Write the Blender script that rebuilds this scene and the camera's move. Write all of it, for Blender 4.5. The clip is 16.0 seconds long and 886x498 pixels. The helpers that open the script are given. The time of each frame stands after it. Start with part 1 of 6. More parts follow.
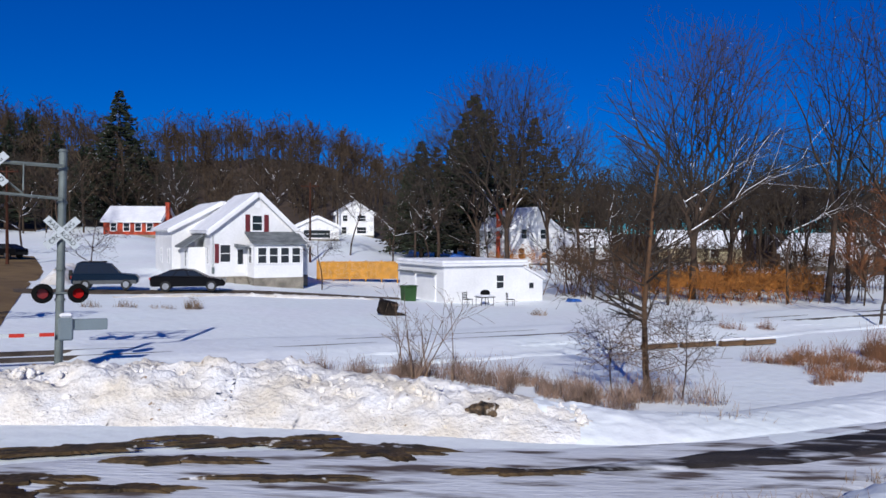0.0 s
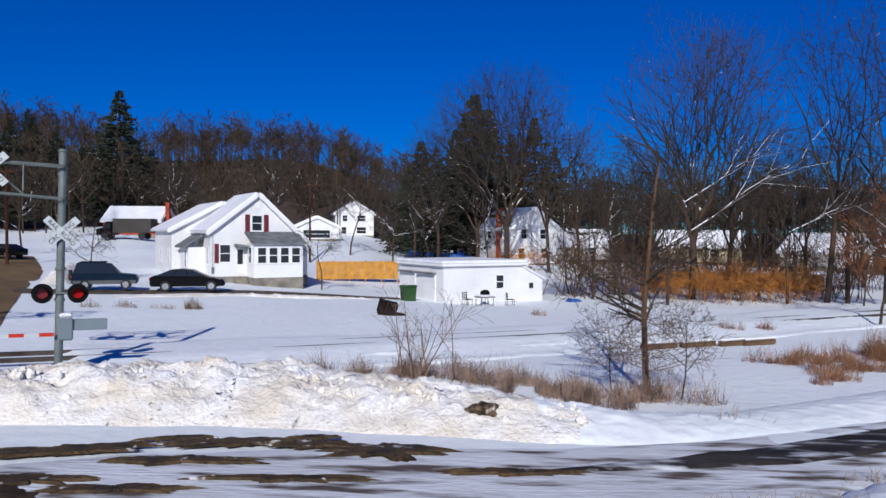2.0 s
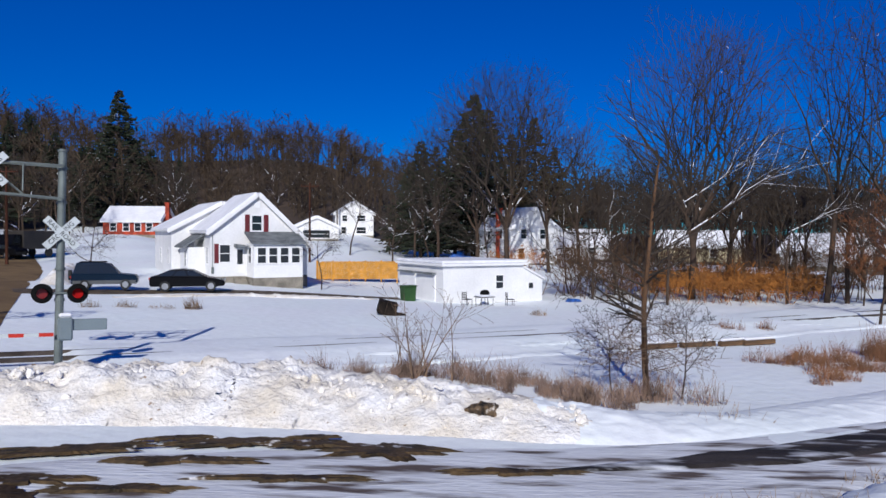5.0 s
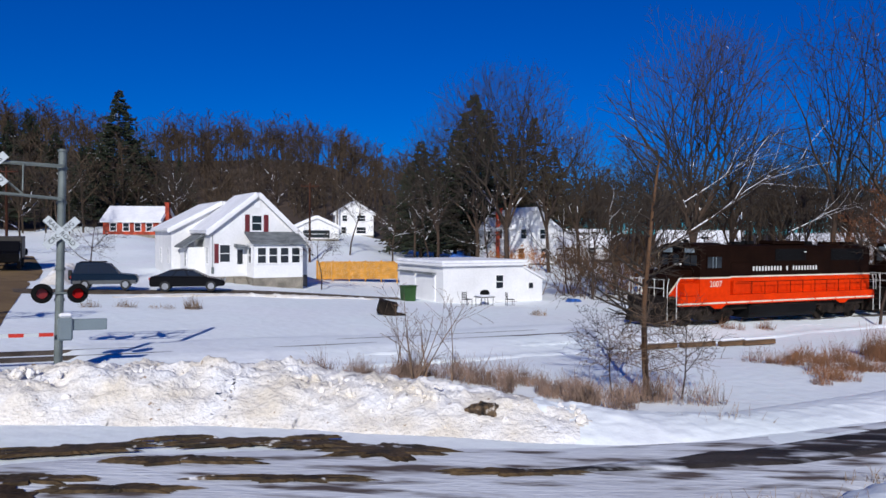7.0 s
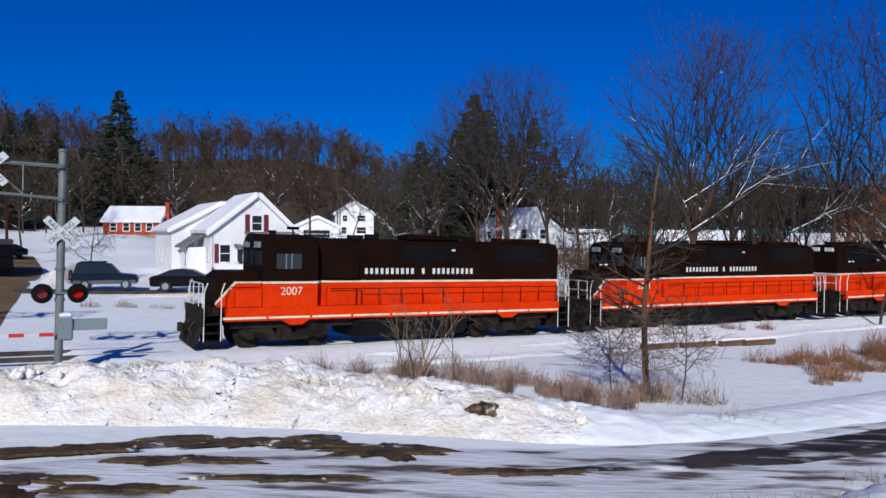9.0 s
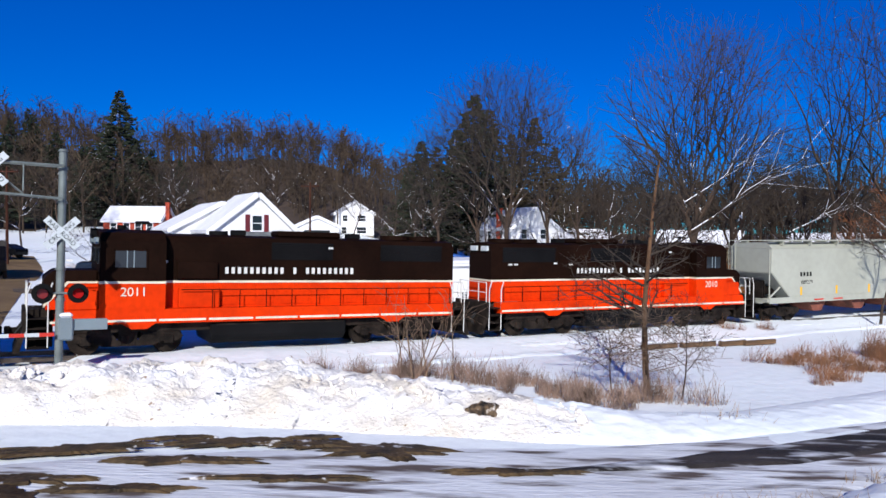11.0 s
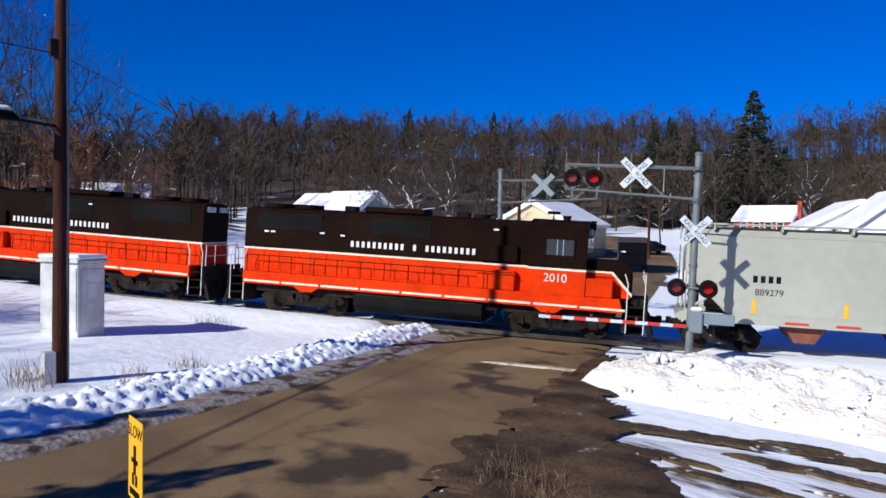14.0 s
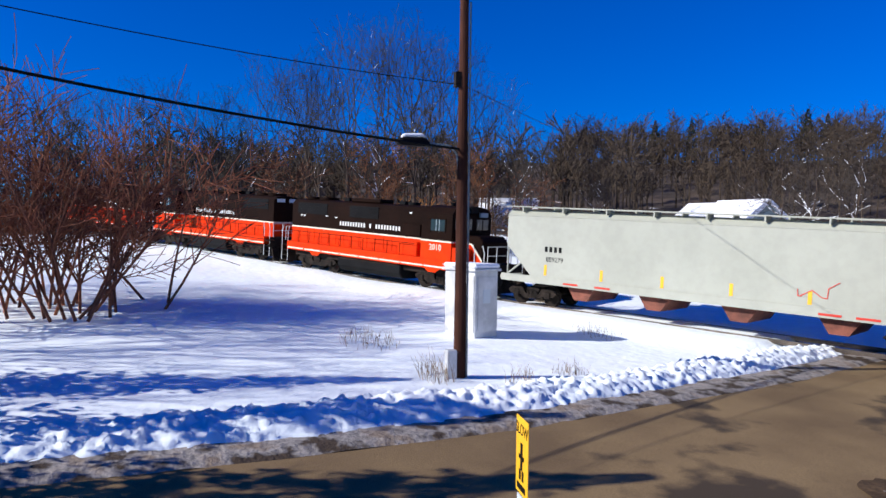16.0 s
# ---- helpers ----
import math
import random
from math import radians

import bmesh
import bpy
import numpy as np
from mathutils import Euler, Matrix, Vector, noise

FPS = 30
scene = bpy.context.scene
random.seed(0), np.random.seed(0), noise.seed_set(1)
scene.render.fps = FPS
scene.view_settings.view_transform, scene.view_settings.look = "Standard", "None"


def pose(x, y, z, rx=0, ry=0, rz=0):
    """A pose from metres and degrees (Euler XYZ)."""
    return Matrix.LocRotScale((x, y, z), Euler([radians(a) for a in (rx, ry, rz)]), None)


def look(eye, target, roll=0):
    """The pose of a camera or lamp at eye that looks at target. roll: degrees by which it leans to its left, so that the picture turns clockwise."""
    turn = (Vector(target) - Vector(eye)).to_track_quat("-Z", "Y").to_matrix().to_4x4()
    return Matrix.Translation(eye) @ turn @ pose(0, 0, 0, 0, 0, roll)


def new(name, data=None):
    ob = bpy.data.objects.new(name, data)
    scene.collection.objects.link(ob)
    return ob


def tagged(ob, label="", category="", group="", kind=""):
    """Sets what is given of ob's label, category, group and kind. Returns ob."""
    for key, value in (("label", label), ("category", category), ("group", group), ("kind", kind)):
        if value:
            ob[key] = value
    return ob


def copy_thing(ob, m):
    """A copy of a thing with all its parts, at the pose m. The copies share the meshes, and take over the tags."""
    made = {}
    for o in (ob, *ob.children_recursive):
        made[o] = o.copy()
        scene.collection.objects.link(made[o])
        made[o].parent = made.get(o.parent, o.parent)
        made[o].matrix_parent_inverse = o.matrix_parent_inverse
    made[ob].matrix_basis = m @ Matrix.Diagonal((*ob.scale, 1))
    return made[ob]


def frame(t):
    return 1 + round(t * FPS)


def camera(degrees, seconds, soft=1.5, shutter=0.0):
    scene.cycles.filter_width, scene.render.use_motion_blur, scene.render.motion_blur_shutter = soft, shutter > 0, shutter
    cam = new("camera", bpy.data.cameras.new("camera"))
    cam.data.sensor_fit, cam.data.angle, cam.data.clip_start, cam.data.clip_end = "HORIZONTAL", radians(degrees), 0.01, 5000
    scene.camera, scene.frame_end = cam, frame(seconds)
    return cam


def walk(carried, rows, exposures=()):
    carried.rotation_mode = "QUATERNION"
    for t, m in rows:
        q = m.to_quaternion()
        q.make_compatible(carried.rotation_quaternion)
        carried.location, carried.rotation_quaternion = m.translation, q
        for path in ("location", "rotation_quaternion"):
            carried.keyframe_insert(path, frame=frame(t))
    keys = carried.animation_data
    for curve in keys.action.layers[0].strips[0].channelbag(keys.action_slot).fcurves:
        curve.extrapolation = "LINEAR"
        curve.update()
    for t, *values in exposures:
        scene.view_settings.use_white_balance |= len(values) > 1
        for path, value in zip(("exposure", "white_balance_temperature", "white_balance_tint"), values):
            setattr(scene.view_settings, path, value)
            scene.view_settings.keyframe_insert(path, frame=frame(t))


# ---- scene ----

# ======== camera: stands still on a raised spot, then turns to its left ========
EYE = (0.0, 0.0, 5.0)
cam = camera(60.3, 16.0, soft=1.55)
TURN = [(0.0, 0.0, -1.10, -0.30), (6.0, -0.03, -1.10, -0.30), (11.5, 0.0, -1.10, -0.30), (11.9, 0.03, -1.12, -0.32), (12.0, 0.09, -1.15, -0.34),
        (12.2, 0.95, -1.15, -0.40), (12.5, 5.23, -1.16, -0.55), (13.0, 17.48, -1.32, -0.81), (13.5, 31.93, -1.54, -1.01),
        (14.0, 44.86, -1.70, -1.04), (14.5, 56.58, -1.74, -0.97), (15.0, 63.46, -1.57, -0.86),
        (15.5, 68.07, -1.43, -0.80), (16.0, 72.90, -1.30, -0.78)]
walk(cam, [(t, pose(*EYE, 90 + p, r, y)) for t, y, p, r in TURN], exposures=[(0.0, -0.15), (9.0, -0.15), (11.3, 0.28), (12.5, 0.30), (13.5, 0.02), (14.0, 0.34), (14.5, 0.55), (16.0, 0.65)])

# ======== world, sun ========
SUN_FROM = Vector((-0.05, -0.86, 0.47)).normalized()
world = bpy.data.worlds.new("winter_sky")
scene.world = world
world.use_nodes = True
wn = world.node_tree.nodes
sky = wn.new("ShaderNodeTexSky")
sky.sky_type = "NISHITA"
sky.sun_disc = False
sky.sun_elevation = math.asin(SUN_FROM.z)
sky.sun_rotation = math.atan2(SUN_FROM.x, SUN_FROM.y)
sky.air_density, sky.dust_density, sky.ozone_density = 1.0, 0.0, 6.0
sat = wn.new("ShaderNodeHueSaturation")
sat.inputs["Saturation"].default_value = 1.75
sat.inputs["Hue"].default_value = 0.503
world.node_tree.links.new(sky.outputs[0], sat.inputs["Color"])
deep = wn.new("ShaderNodeMix")
deep.data_type, deep.blend_type = "RGBA", "MULTIPLY"
deep.inputs[0].default_value = 1.0
deep.inputs[7].default_value = (0.16, 0.73, 1.41, 1)
world.node_tree.links.new(sat.outputs[0], deep.inputs[6])
world.node_tree.links.new(deep.outputs[2], wn["Background"].inputs[0])
wn["Background"].inputs[1].default_value = 0.056
sun = new("sun", bpy.data.lights.new("sun", "SUN"))
sun.data.energy, sun.data.angle, sun.data.color = 4.4, radians(0.53), (1.0, 0.98, 0.95)
sun.matrix_world = look(SUN_FROM * 200, (0, 0, 0))


# ======== materials ========
def mat(name, col, rough=0.6, metal=0.0, var=0.18, size=1.5, bump=0.0, grain=30.0, tint=None, spot=None, emit=0.0, rand=0.0, stretch=None, spec=0.5):
    """Principled paint with two scales of noise: broad stains and fine grain."""
    m = bpy.data.materials.new(name)
    m.use_nodes = True
    nt = m.node_tree
    n, l = nt.nodes, nt.links
    b = n["Principled BSDF"]
    b.inputs["Roughness"].default_value, b.inputs["Metallic"].default_value = rough, metal
    b.inputs["Specular IOR Level"].default_value = spec
    tc = n.new("ShaderNodeTexCoord")
    vec = tc.outputs["Object"]
    if stretch:
        mp = n.new("ShaderNodeMapping")
        mp.inputs["Scale"].default_value = stretch
        l.new(vec, mp.inputs["Vector"])
        vec = mp.outputs[0]
    big = n.new("ShaderNodeTexNoise")
    big.inputs["Scale"].default_value, big.inputs["Detail"].default_value = 1.0 / size, 5
    fine = n.new("ShaderNodeTexNoise")
    fine.inputs["Scale"].default_value, fine.inputs["Detail"].default_value = grain, 4
    l.new(vec, big.inputs["Vector"]), l.new(vec, fine.inputs["Vector"])
    other = tint or tuple(c * (1 - 2 * var) for c in col)
    ramp = n.new("ShaderNodeValToRGB")
    ramp.color_ramp.elements[0].position, ramp.color_ramp.elements[1].position = 0.35, 0.65
    ramp.color_ramp.elements[0].color, ramp.color_ramp.elements[1].color = (*other, 1), (*col, 1)
    l.new(big.outputs[0], ramp.inputs[0])
    mul = n.new("ShaderNodeMix")
    mul.data_type, mul.blend_type = "RGBA", "MULTIPLY"
    mul.inputs[0].default_value = 1.0
    r2 = n.new("ShaderNodeValToRGB")
    lo = 1 - var
    r2.color_ramp.elements[0].color, r2.color_ramp.elements[1].color = (lo, lo, lo, 1), (1, 1, 1, 1)
    r2.color_ramp.elements[0].position, r2.color_ramp.elements[1].position = 0.35, 0.6
    l.new(fine.outputs[0], r2.inputs[0])
    l.new(ramp.outputs[0], mul.inputs[6]), l.new(r2.outputs[0], mul.inputs[7])
    out = mul.outputs[2]
    if rand:
        oi = n.new("ShaderNodeObjectInfo")
        geo = n.new("ShaderNodeNewGeometry")
        add = n.new("ShaderNodeMath")
        add.operation = "ADD"
        l.new(oi.outputs["Random"], add.inputs[0]), l.new(geo.outputs["Random Per Island"], add.inputs[1])
        mr = n.new("ShaderNodeMapRange")
        mr.inputs[1].default_value, mr.inputs[2].default_value = 0, 2
        mr.inputs[3].default_value, mr.inputs[4].default_value = 1 - rand, 1 + rand
        l.new(add.outputs[0], mr.inputs[0])
        vs = n.new("ShaderNodeVectorMath")
        vs.operation = "SCALE"
        l.new(out, vs.inputs[0]), l.new(mr.outputs[0], vs.inputs["Scale"])
        out = vs.outputs[0]
    if spot:
        # spot = (colour, size, threshold): patches of another matter
        sn = n.new("ShaderNodeTexNoise")
        sn.inputs["Scale"].default_value, sn.inputs["Detail"].default_value = 1.0 / spot[1], 8
        l.new(vec, sn.inputs["Vector"])
        sr = n.new("ShaderNodeValToRGB")
        sr.color_ramp.elements[0].position, sr.color_ramp.elements[1].position = spot[2], spot[2] + (spot[3] if len(spot) > 3 else 0.07)
        l.new(sn.outputs[0], sr.inputs[0])
        mx = n.new("ShaderNodeMix")
        mx.data_type = "RGBA"
        l.new(sr.outputs[0], mx.inputs[0]), l.new(out, mx.inputs[6])
        mx.inputs[7].default_value = (*spot[0], 1)
        out = mx.outputs[2]
    l.new(out, b.inputs["Base Color"])
    if emit:
        l.new(out, b.inputs["Emission Color"])
        b.inputs["Emission Strength"].default_value = emit
    if bump:
        bp = n.new("ShaderNodeBump")
        bp.inputs["Strength"].default_value, bp.inputs["Distance"].default_value = 0.9, bump
        l.new(fine.outputs[0], bp.inputs["Height"]), l.new(bp.outputs[0], b.inputs["Normal"])
    return m


def snowy(name, col, amount=0.62, rough=0.85, var=0.3, size=1.0, grain=8.0, patch=0.9, keep=0.45):
    """A surface on whose upper sides snow lies in patches."""
    m = mat(name, col, rough, var=var, size=size, grain=grain)
    n, l = m.node_tree.nodes, m.node_tree.links
    b = n["Principled BSDF"]
    src = b.inputs["Base Color"].links[0].from_socket
    geo = n.new("ShaderNodeNewGeometry")
    sep = n.new("ShaderNodeSeparateXYZ")
    l.new(geo.outputs["Normal"], sep.inputs[0])
    ns = n.new("ShaderNodeTexNoise")
    ns.inputs["Scale"].default_value = 1.0 / patch
    tc = n.new("ShaderNodeTexCoord")
    l.new(tc.outputs["Object"], ns.inputs["Vector"])
    up = n.new("ShaderNodeMath")
    up.operation = "GREATER_THAN"
    up.inputs[1].default_value = amount
    l.new(sep.outputs[2], up.inputs[0])
    on = n.new("ShaderNodeMath")
    on.operation = "GREATER_THAN"
    on.inputs[1].default_value = keep
    l.new(ns.outputs[0], on.inputs[0])
    both = n.new("ShaderNodeMath")
    both.operation = "MULTIPLY"
    l.new(up.outputs[0], both.inputs[0]), l.new(on.outputs[0], both.inputs[1])
    mx = n.new("ShaderNodeMix")
    mx.data_type = "RGBA"
    l.new(both.outputs[0], mx.inputs[0]), l.new(src, mx.inputs[6])
    mx.inputs[7].default_value = (0.82, 0.84, 0.88, 1)
    l.new(mx.outputs[2], b.inputs["Base Color"])
    return m


def glass_mat(name, col=(0.02, 0.025, 0.03)):
    m = mat(name, col, 0.06, var=0.1)
    return m


SNOW = mat("snow", (0.84, 0.90, 0.91), 0.75, var=0.05, size=6, bump=0.05, grain=2.2, tint=(0.84, 0.87, 0.90))
SNOW_ROOF = mat("roof_snow", (0.86, 0.87, 0.90), 0.7, var=0.06, size=1.5, bump=0.03, grain=3)
SNOW_BANK = mat("ploughed_snow", (0.89, 0.88, 0.87), 0.8, var=0.12, size=1.2, bump=0.07, grain=9.0, tint=(0.77, 0.70, 0.59), spot=((0.34, 0.24, 0.15), 0.20, 0.665, 0.05))
SLUSH = mat("slush", (0.80, 0.83, 0.86), 0.75, spec=0.2, var=0.12, size=2.2, bump=0.04, grain=5.0, tint=(0.60, 0.61, 0.64), spot=((0.11, 0.085, 0.075), 0.8, 0.50, 0.13), stretch=(0.42, 1.7, 1))
ASPHALT = mat("asphalt", (0.240, 0.160, 0.078), 0.85, spec=0.2, var=0.25, size=2.6, bump=0.01, grain=35, tint=(0.155, 0.100, 0.050), spot=((0.055, 0.038, 0.024), 2.4, 0.58))
LITTER = mat("leaf_litter", (0.085, 0.055, 0.036), 0.9, var=0.35, size=6, bump=0.2, grain=0.5, tint=(0.045, 0.032, 0.023), spot=((0.60, 0.62, 0.66), 7.0, 0.66))
WET = mat("wet_asphalt", (0.060, 0.050, 0.044), 0.7, spec=0.25, var=0.35, size=1.0, bump=0.01, grain=20, spot=((0.62, 0.64, 0.68), 0.7, 0.53, 0.16), stretch=(0.5, 1.7, 1))
MUD = mat("mud", (0.105, 0.066, 0.030), 0.7, spec=0.2, var=0.45, size=0.6, bump=0.03, grain=9, tint=(0.030, 0.022, 0.013), spot=((0.72, 0.72, 0.74), 0.35, 0.64, 0.10))
WETDARK = mat("dark_wet_verge", (0.135, 0.084, 0.046), 0.85, spec=0.12, var=0.4, size=1.0, bump=0.02, grain=12, tint=(0.040, 0.026, 0.016), spot=((0.50, 0.47, 0.44), 0.5, 0.68, 0.10))
BARE = mat("bare_earth", (0.12, 0.085, 0.055), 0.9, var=0.3, size=0.7, bump=0.02, grain=14)
SIDING = mat("white_clapboard", (0.80, 0.80, 0.80), 0.55, var=0.06, size=2, grain=6)
TRIM = mat("white_trim", (0.82, 0.82, 0.82), 0.45, var=0.05)
GREYROOF = mat("grey_shingle", (0.20, 0.22, 0.23), 0.85, var=0.25, size=0.6, bump=0.01, grain=18)
GLASS = glass_mat("window_glass")
MAROON = mat("maroon_shutter", (0.16, 0.015, 0.02), 0.5, var=0.15)
BRICK = mat("red_brick", (0.50, 0.060, 0.020), 0.8, var=0.3, size=0.8, grain=12)
FOUND = mat("foundation", (0.30, 0.27, 0.22), 0.9, var=0.25, size=0.8, bump=0.01)
FENCE = mat("cedar_fence", (0.66, 0.30, 0.03), 0.7, var=0.2, size=0.5, grain=9, rand=0.15)
BARK = snowy("bark", (0.075, 0.044, 0.026), 0.5, keep=0.54)
TWIG = snowy("twigs", (0.052, 0.036, 0.023), 0.55, patch=1.6, keep=0.68)
TWIG_RED = snowy("red_twigs", (0.24, 0.085, 0.026), 0.5, patch=1.6, keep=0.68)
SNOWY_LIMB = snowy("snow_laden_bark", (0.11, 0.070, 0.042), 0.08, patch=1.2, keep=0.42)
SNOW_STREAK = snowy("snow_streaked_bark", (0.075, 0.046, 0.028), 0.30, patch=0.7, keep=0.50)
THICKET = mat("thicket_twigs", (0.17, 0.095, 0.048), 0.9, var=0.3, size=1.0, rand=0.3)
ORANGE = mat("orange_leaves", (0.50, 0.19, 0.035), 0.9, var=0.3, size=1.0, rand=0.3)
PALE_TWIG = mat("pale_twigs", (0.24, 0.155, 0.095), 0.9, var=0.3, size=0.5, rand=0.25)
EDGE = mat("gritty_slush", (0.50, 0.49, 0.49), 0.75, spec=0.2, var=0.3, size=0.6, bump=0.05, grain=8, tint=(0.22, 0.17, 0.13), spot=((0.055, 0.038, 0.025), 0.6, 0.45, 0.14))
SIGN_BACK = mat("sign_back", (0.26, 0.32, 0.34), 0.5, 0.4, var=0.1)
FAR_WOOD = snowy("far_twigs", (0.070, 0.043, 0.022), 0.6, patch=4, keep=0.75)
NEEDLE = snowy("needles", (0.020, 0.032, 0.011), 0.75, patch=1.2, keep=0.66)
NEEDLE_BROWN = snowy("brown_needles", (0.060, 0.042, 0.015), 0.75, patch=1.2, keep=0.75)
DRY = mat("dry_grass", (0.50, 0.33, 0.18), 0.9, var=0.35, size=0.5, grain=7, rand=0.3)
DRY_BROWN = mat("brown_brush", (0.46, 0.31, 0.23), 0.9, var=0.35, size=0.5, grain=7, rand=0.3)
RUSSET = mat("russet_brush", (0.46, 0.22, 0.11), 0.9, var=0.35, size=0.5, grain=7, rand=0.3)
STEEL = mat("galvanised_steel", (0.20, 0.235, 0.225), 0.55, 0.35, var=0.15, size=0.5)
RAIL = mat("rail_steel", (0.20, 0.16, 0.13), 0.4, 0.8, var=0.3)
SIGN_WHITE = mat("sign_white", (0.58, 0.63, 0.64), 0.4, var=0.08)
BLACK = mat("black_paint", (0.009, 0.009, 0.0095), 0.65, var=0.2, spec=0.06)
RUBBER = mat("rubber", (0.02, 0.02, 0.02), 0.85, var=0.2)
LOCO_RED = mat("loco_red", (0.72, 0.038, 0.001), 0.65, var=0.12, size=1.2, grain=5, tint=(0.58, 0.030, 0.002), spec=0.06)
LOCO_BROWN = mat("loco_brown", (0.013, 0.0055, 0.0032), 0.65, spec=0.035, var=0.2, size=1.5, grain=6)
LOCO_STRIPE = mat("cream_stripe", (0.80, 0.72, 0.55), 0.5, var=0.12, size=0.4)
LOCO_TEXT = mat("white_letters", (0.66, 0.66, 0.62), 0.5, var=0.04)
GRIME = mat("running_gear_grime", (0.028, 0.020, 0.015), 0.85, spec=0.15, var=0.4, size=0.5, grain=12, bump=0.01)
HOPPER = mat("hopper_grey", (0.37, 0.375, 0.31), 0.65, var=0.06, size=2.5, grain=3, tint=(0.33, 0.335, 0.275), spec=0.3)
HOPPER_DARK = mat("hopper_rust", (0.24, 0.07, 0.04), 0.8, var=0.3, size=0.5)
YELLOW = mat("safety_yellow", (0.85, 0.44, 0.01), 0.5, var=0.08)
REDPAINT = mat("reflective_red", (0.62, 0.04, 0.02), 0.4, var=0.1)
LENS_ON = mat("red_lens_lit", (0.34, 0.006, 0.006), 0.5, var=0.05, emit=0.07, spec=0.1)
LENS_DIM = mat("red_lens_dim", (0.16, 0.008, 0.008), 0.4, var=0.05, emit=0.10)
POLEWOOD = mat("creosoted_pole", (0.085, 0.034, 0.022), 0.9, spec=0.1, var=0.3, size=0.6, grain=10, bump=0.01, stretch=(1, 1, 0.15))
CABINET = mat("aluminium_cabinet", (0.66, 0.66, 0.65), 0.5, 0.15, var=0.15, size=0.7)
CAR_BLUE = mat("dark_blue_car_paint", (0.006, 0.016, 0.034), 0.3, 0.0, spec=0.10, var=0.1)
CAR_GREY = mat("grey_cladding", (0.07, 0.075, 0.08), 0.5, var=0.1)
CAR_BLACK = mat("black_car_paint", (0.005, 0.005, 0.006), 0.25, 0.0, spec=0.12, var=0.1)
CHROME = mat("wheel_alloy", (0.55, 0.55, 0.55), 0.3, 0.9, var=0.1)
OLIVE = mat("dark_truck_body", (0.035, 0.028, 0.022), 0.6, var=0.25)
GREEN = mat("green_bin", (0.025, 0.085, 0.015), 0.5, var=0.2)
BLUE = mat("blue_tarp", (0.02, 0.12, 0.45), 0.6, var=0.25, size=0.4, bump=0.03, grain=5)
TIE = mat("timber_tie", (0.20, 0.11, 0.05), 0.85, var=0.3, size=0.5, stretch=(0.3, 3, 3))
CREAM = mat("cream_siding", (0.62, 0.52, 0.32), 0.6, var=0.1)
GREYSIDE = mat("grey_green_siding", (0.20, 0.27, 0.27), 0.65, var=0.1)
LIGHTBLUE = mat("pale_blue_door", (0.15, 0.42, 0.68), 0.5, var=0.1)


# ======== mesh helpers ========
def mesh_from(name, bm, material, smooth=False):
    me = bpy.data.meshes.new(name)
    bm.to_mesh(me)
    bm.free()
    for mm in (material if isinstance(material, (list, tuple)) else [material]):
        me.materials.append(mm)
    if smooth:
        me.shade_smooth()
    return me


def islands(bm):
    """The separate pieces of a bmesh, each as a bmesh of its own."""
    left, out = set(bm.faces), []
    while left:
        todo, got = [left.pop()], []
        while todo:
            f = todo.pop()
            got.append(f)
            for v in f.verts:
                for g in v.link_faces:
                    if g in left:
                        left.remove(g)
                        todo.append(g)
        b2, seen = bmesh.new(), {}
        for f in got:
            for v in f.verts:
                if v not in seen:
                    seen[v] = b2.verts.new(v.co)
            b2.faces.new([seen[v] for v in f.verts])
        out.append(b2)
    bm.free()
    return out


def parts(name, bm, material, parent, label=""):
    """Each loose piece of bm as a part of its own."""
    return [part(name, b, material, parent, label) for b in islands(bm)]


def part(name, bm, material, parent=None, label="", smooth=False):
    ob = new(name, mesh_from(name, bm, material, smooth))
    if parent:
        ob.parent = parent
    if label:
        ob["label"] = label
    return ob


def empty(name, m, label, category, group="", kind=""):
    ob = new(name)
    ob.matrix_basis = m
    return tagged(ob, label, category, group, kind)


def B():
    return bmesh.new()


def box(bm, x0, x1, y0, y1, z0, z1, bev=0.0):
    vs = [bm.verts.new((x, y, z)) for z in (z0, z1) for x, y in ((x0, y0), (x1, y0), (x1, y1), (x0, y1))]
    fs = [(3, 2, 1, 0), (4, 5, 6, 7), (0, 1, 5, 4), (1, 2, 6, 5), (2, 3, 7, 6), (3, 0, 4, 7)]
    made = [bm.faces.new([vs[i] for i in f]) for f in fs]
    if bev:
        es = list({e for f in made for e in f.edges})
        bmesh.ops.bevel(bm, geom=es, offset=bev, segments=1, affect="EDGES")
    return bm


def prism(bm, poly, y0, y1, axis="y", bev=0.0):
    """A polygon drawn in the plane across axis, pushed along it: axis y takes (x, z), x takes (y, z), z takes (x, y)."""
    def v(a, b, c):
        return {"y": (a, c, b), "x": (c, a, b), "z": (a, b, c)}[axis]
    lo = [bm.verts.new(v(a, b, y0)) for a, b in poly]
    hi = [bm.verts.new(v(a, b, y1)) for a, b in poly]
    n = len(poly)
    made = [bm.faces.new(lo), bm.faces.new(hi[::-1])]
    made += [bm.faces.new((lo[i], hi[i], hi[(i + 1) % n], lo[(i + 1) % n])) for i in range(n)]
    bmesh.ops.recalc_face_normals(bm, faces=made)
    if bev:
        bmesh.ops.bevel(bm, geom=list({e for f in made for e in f.edges}), offset=bev, segments=1, affect="EDGES")
    return bm


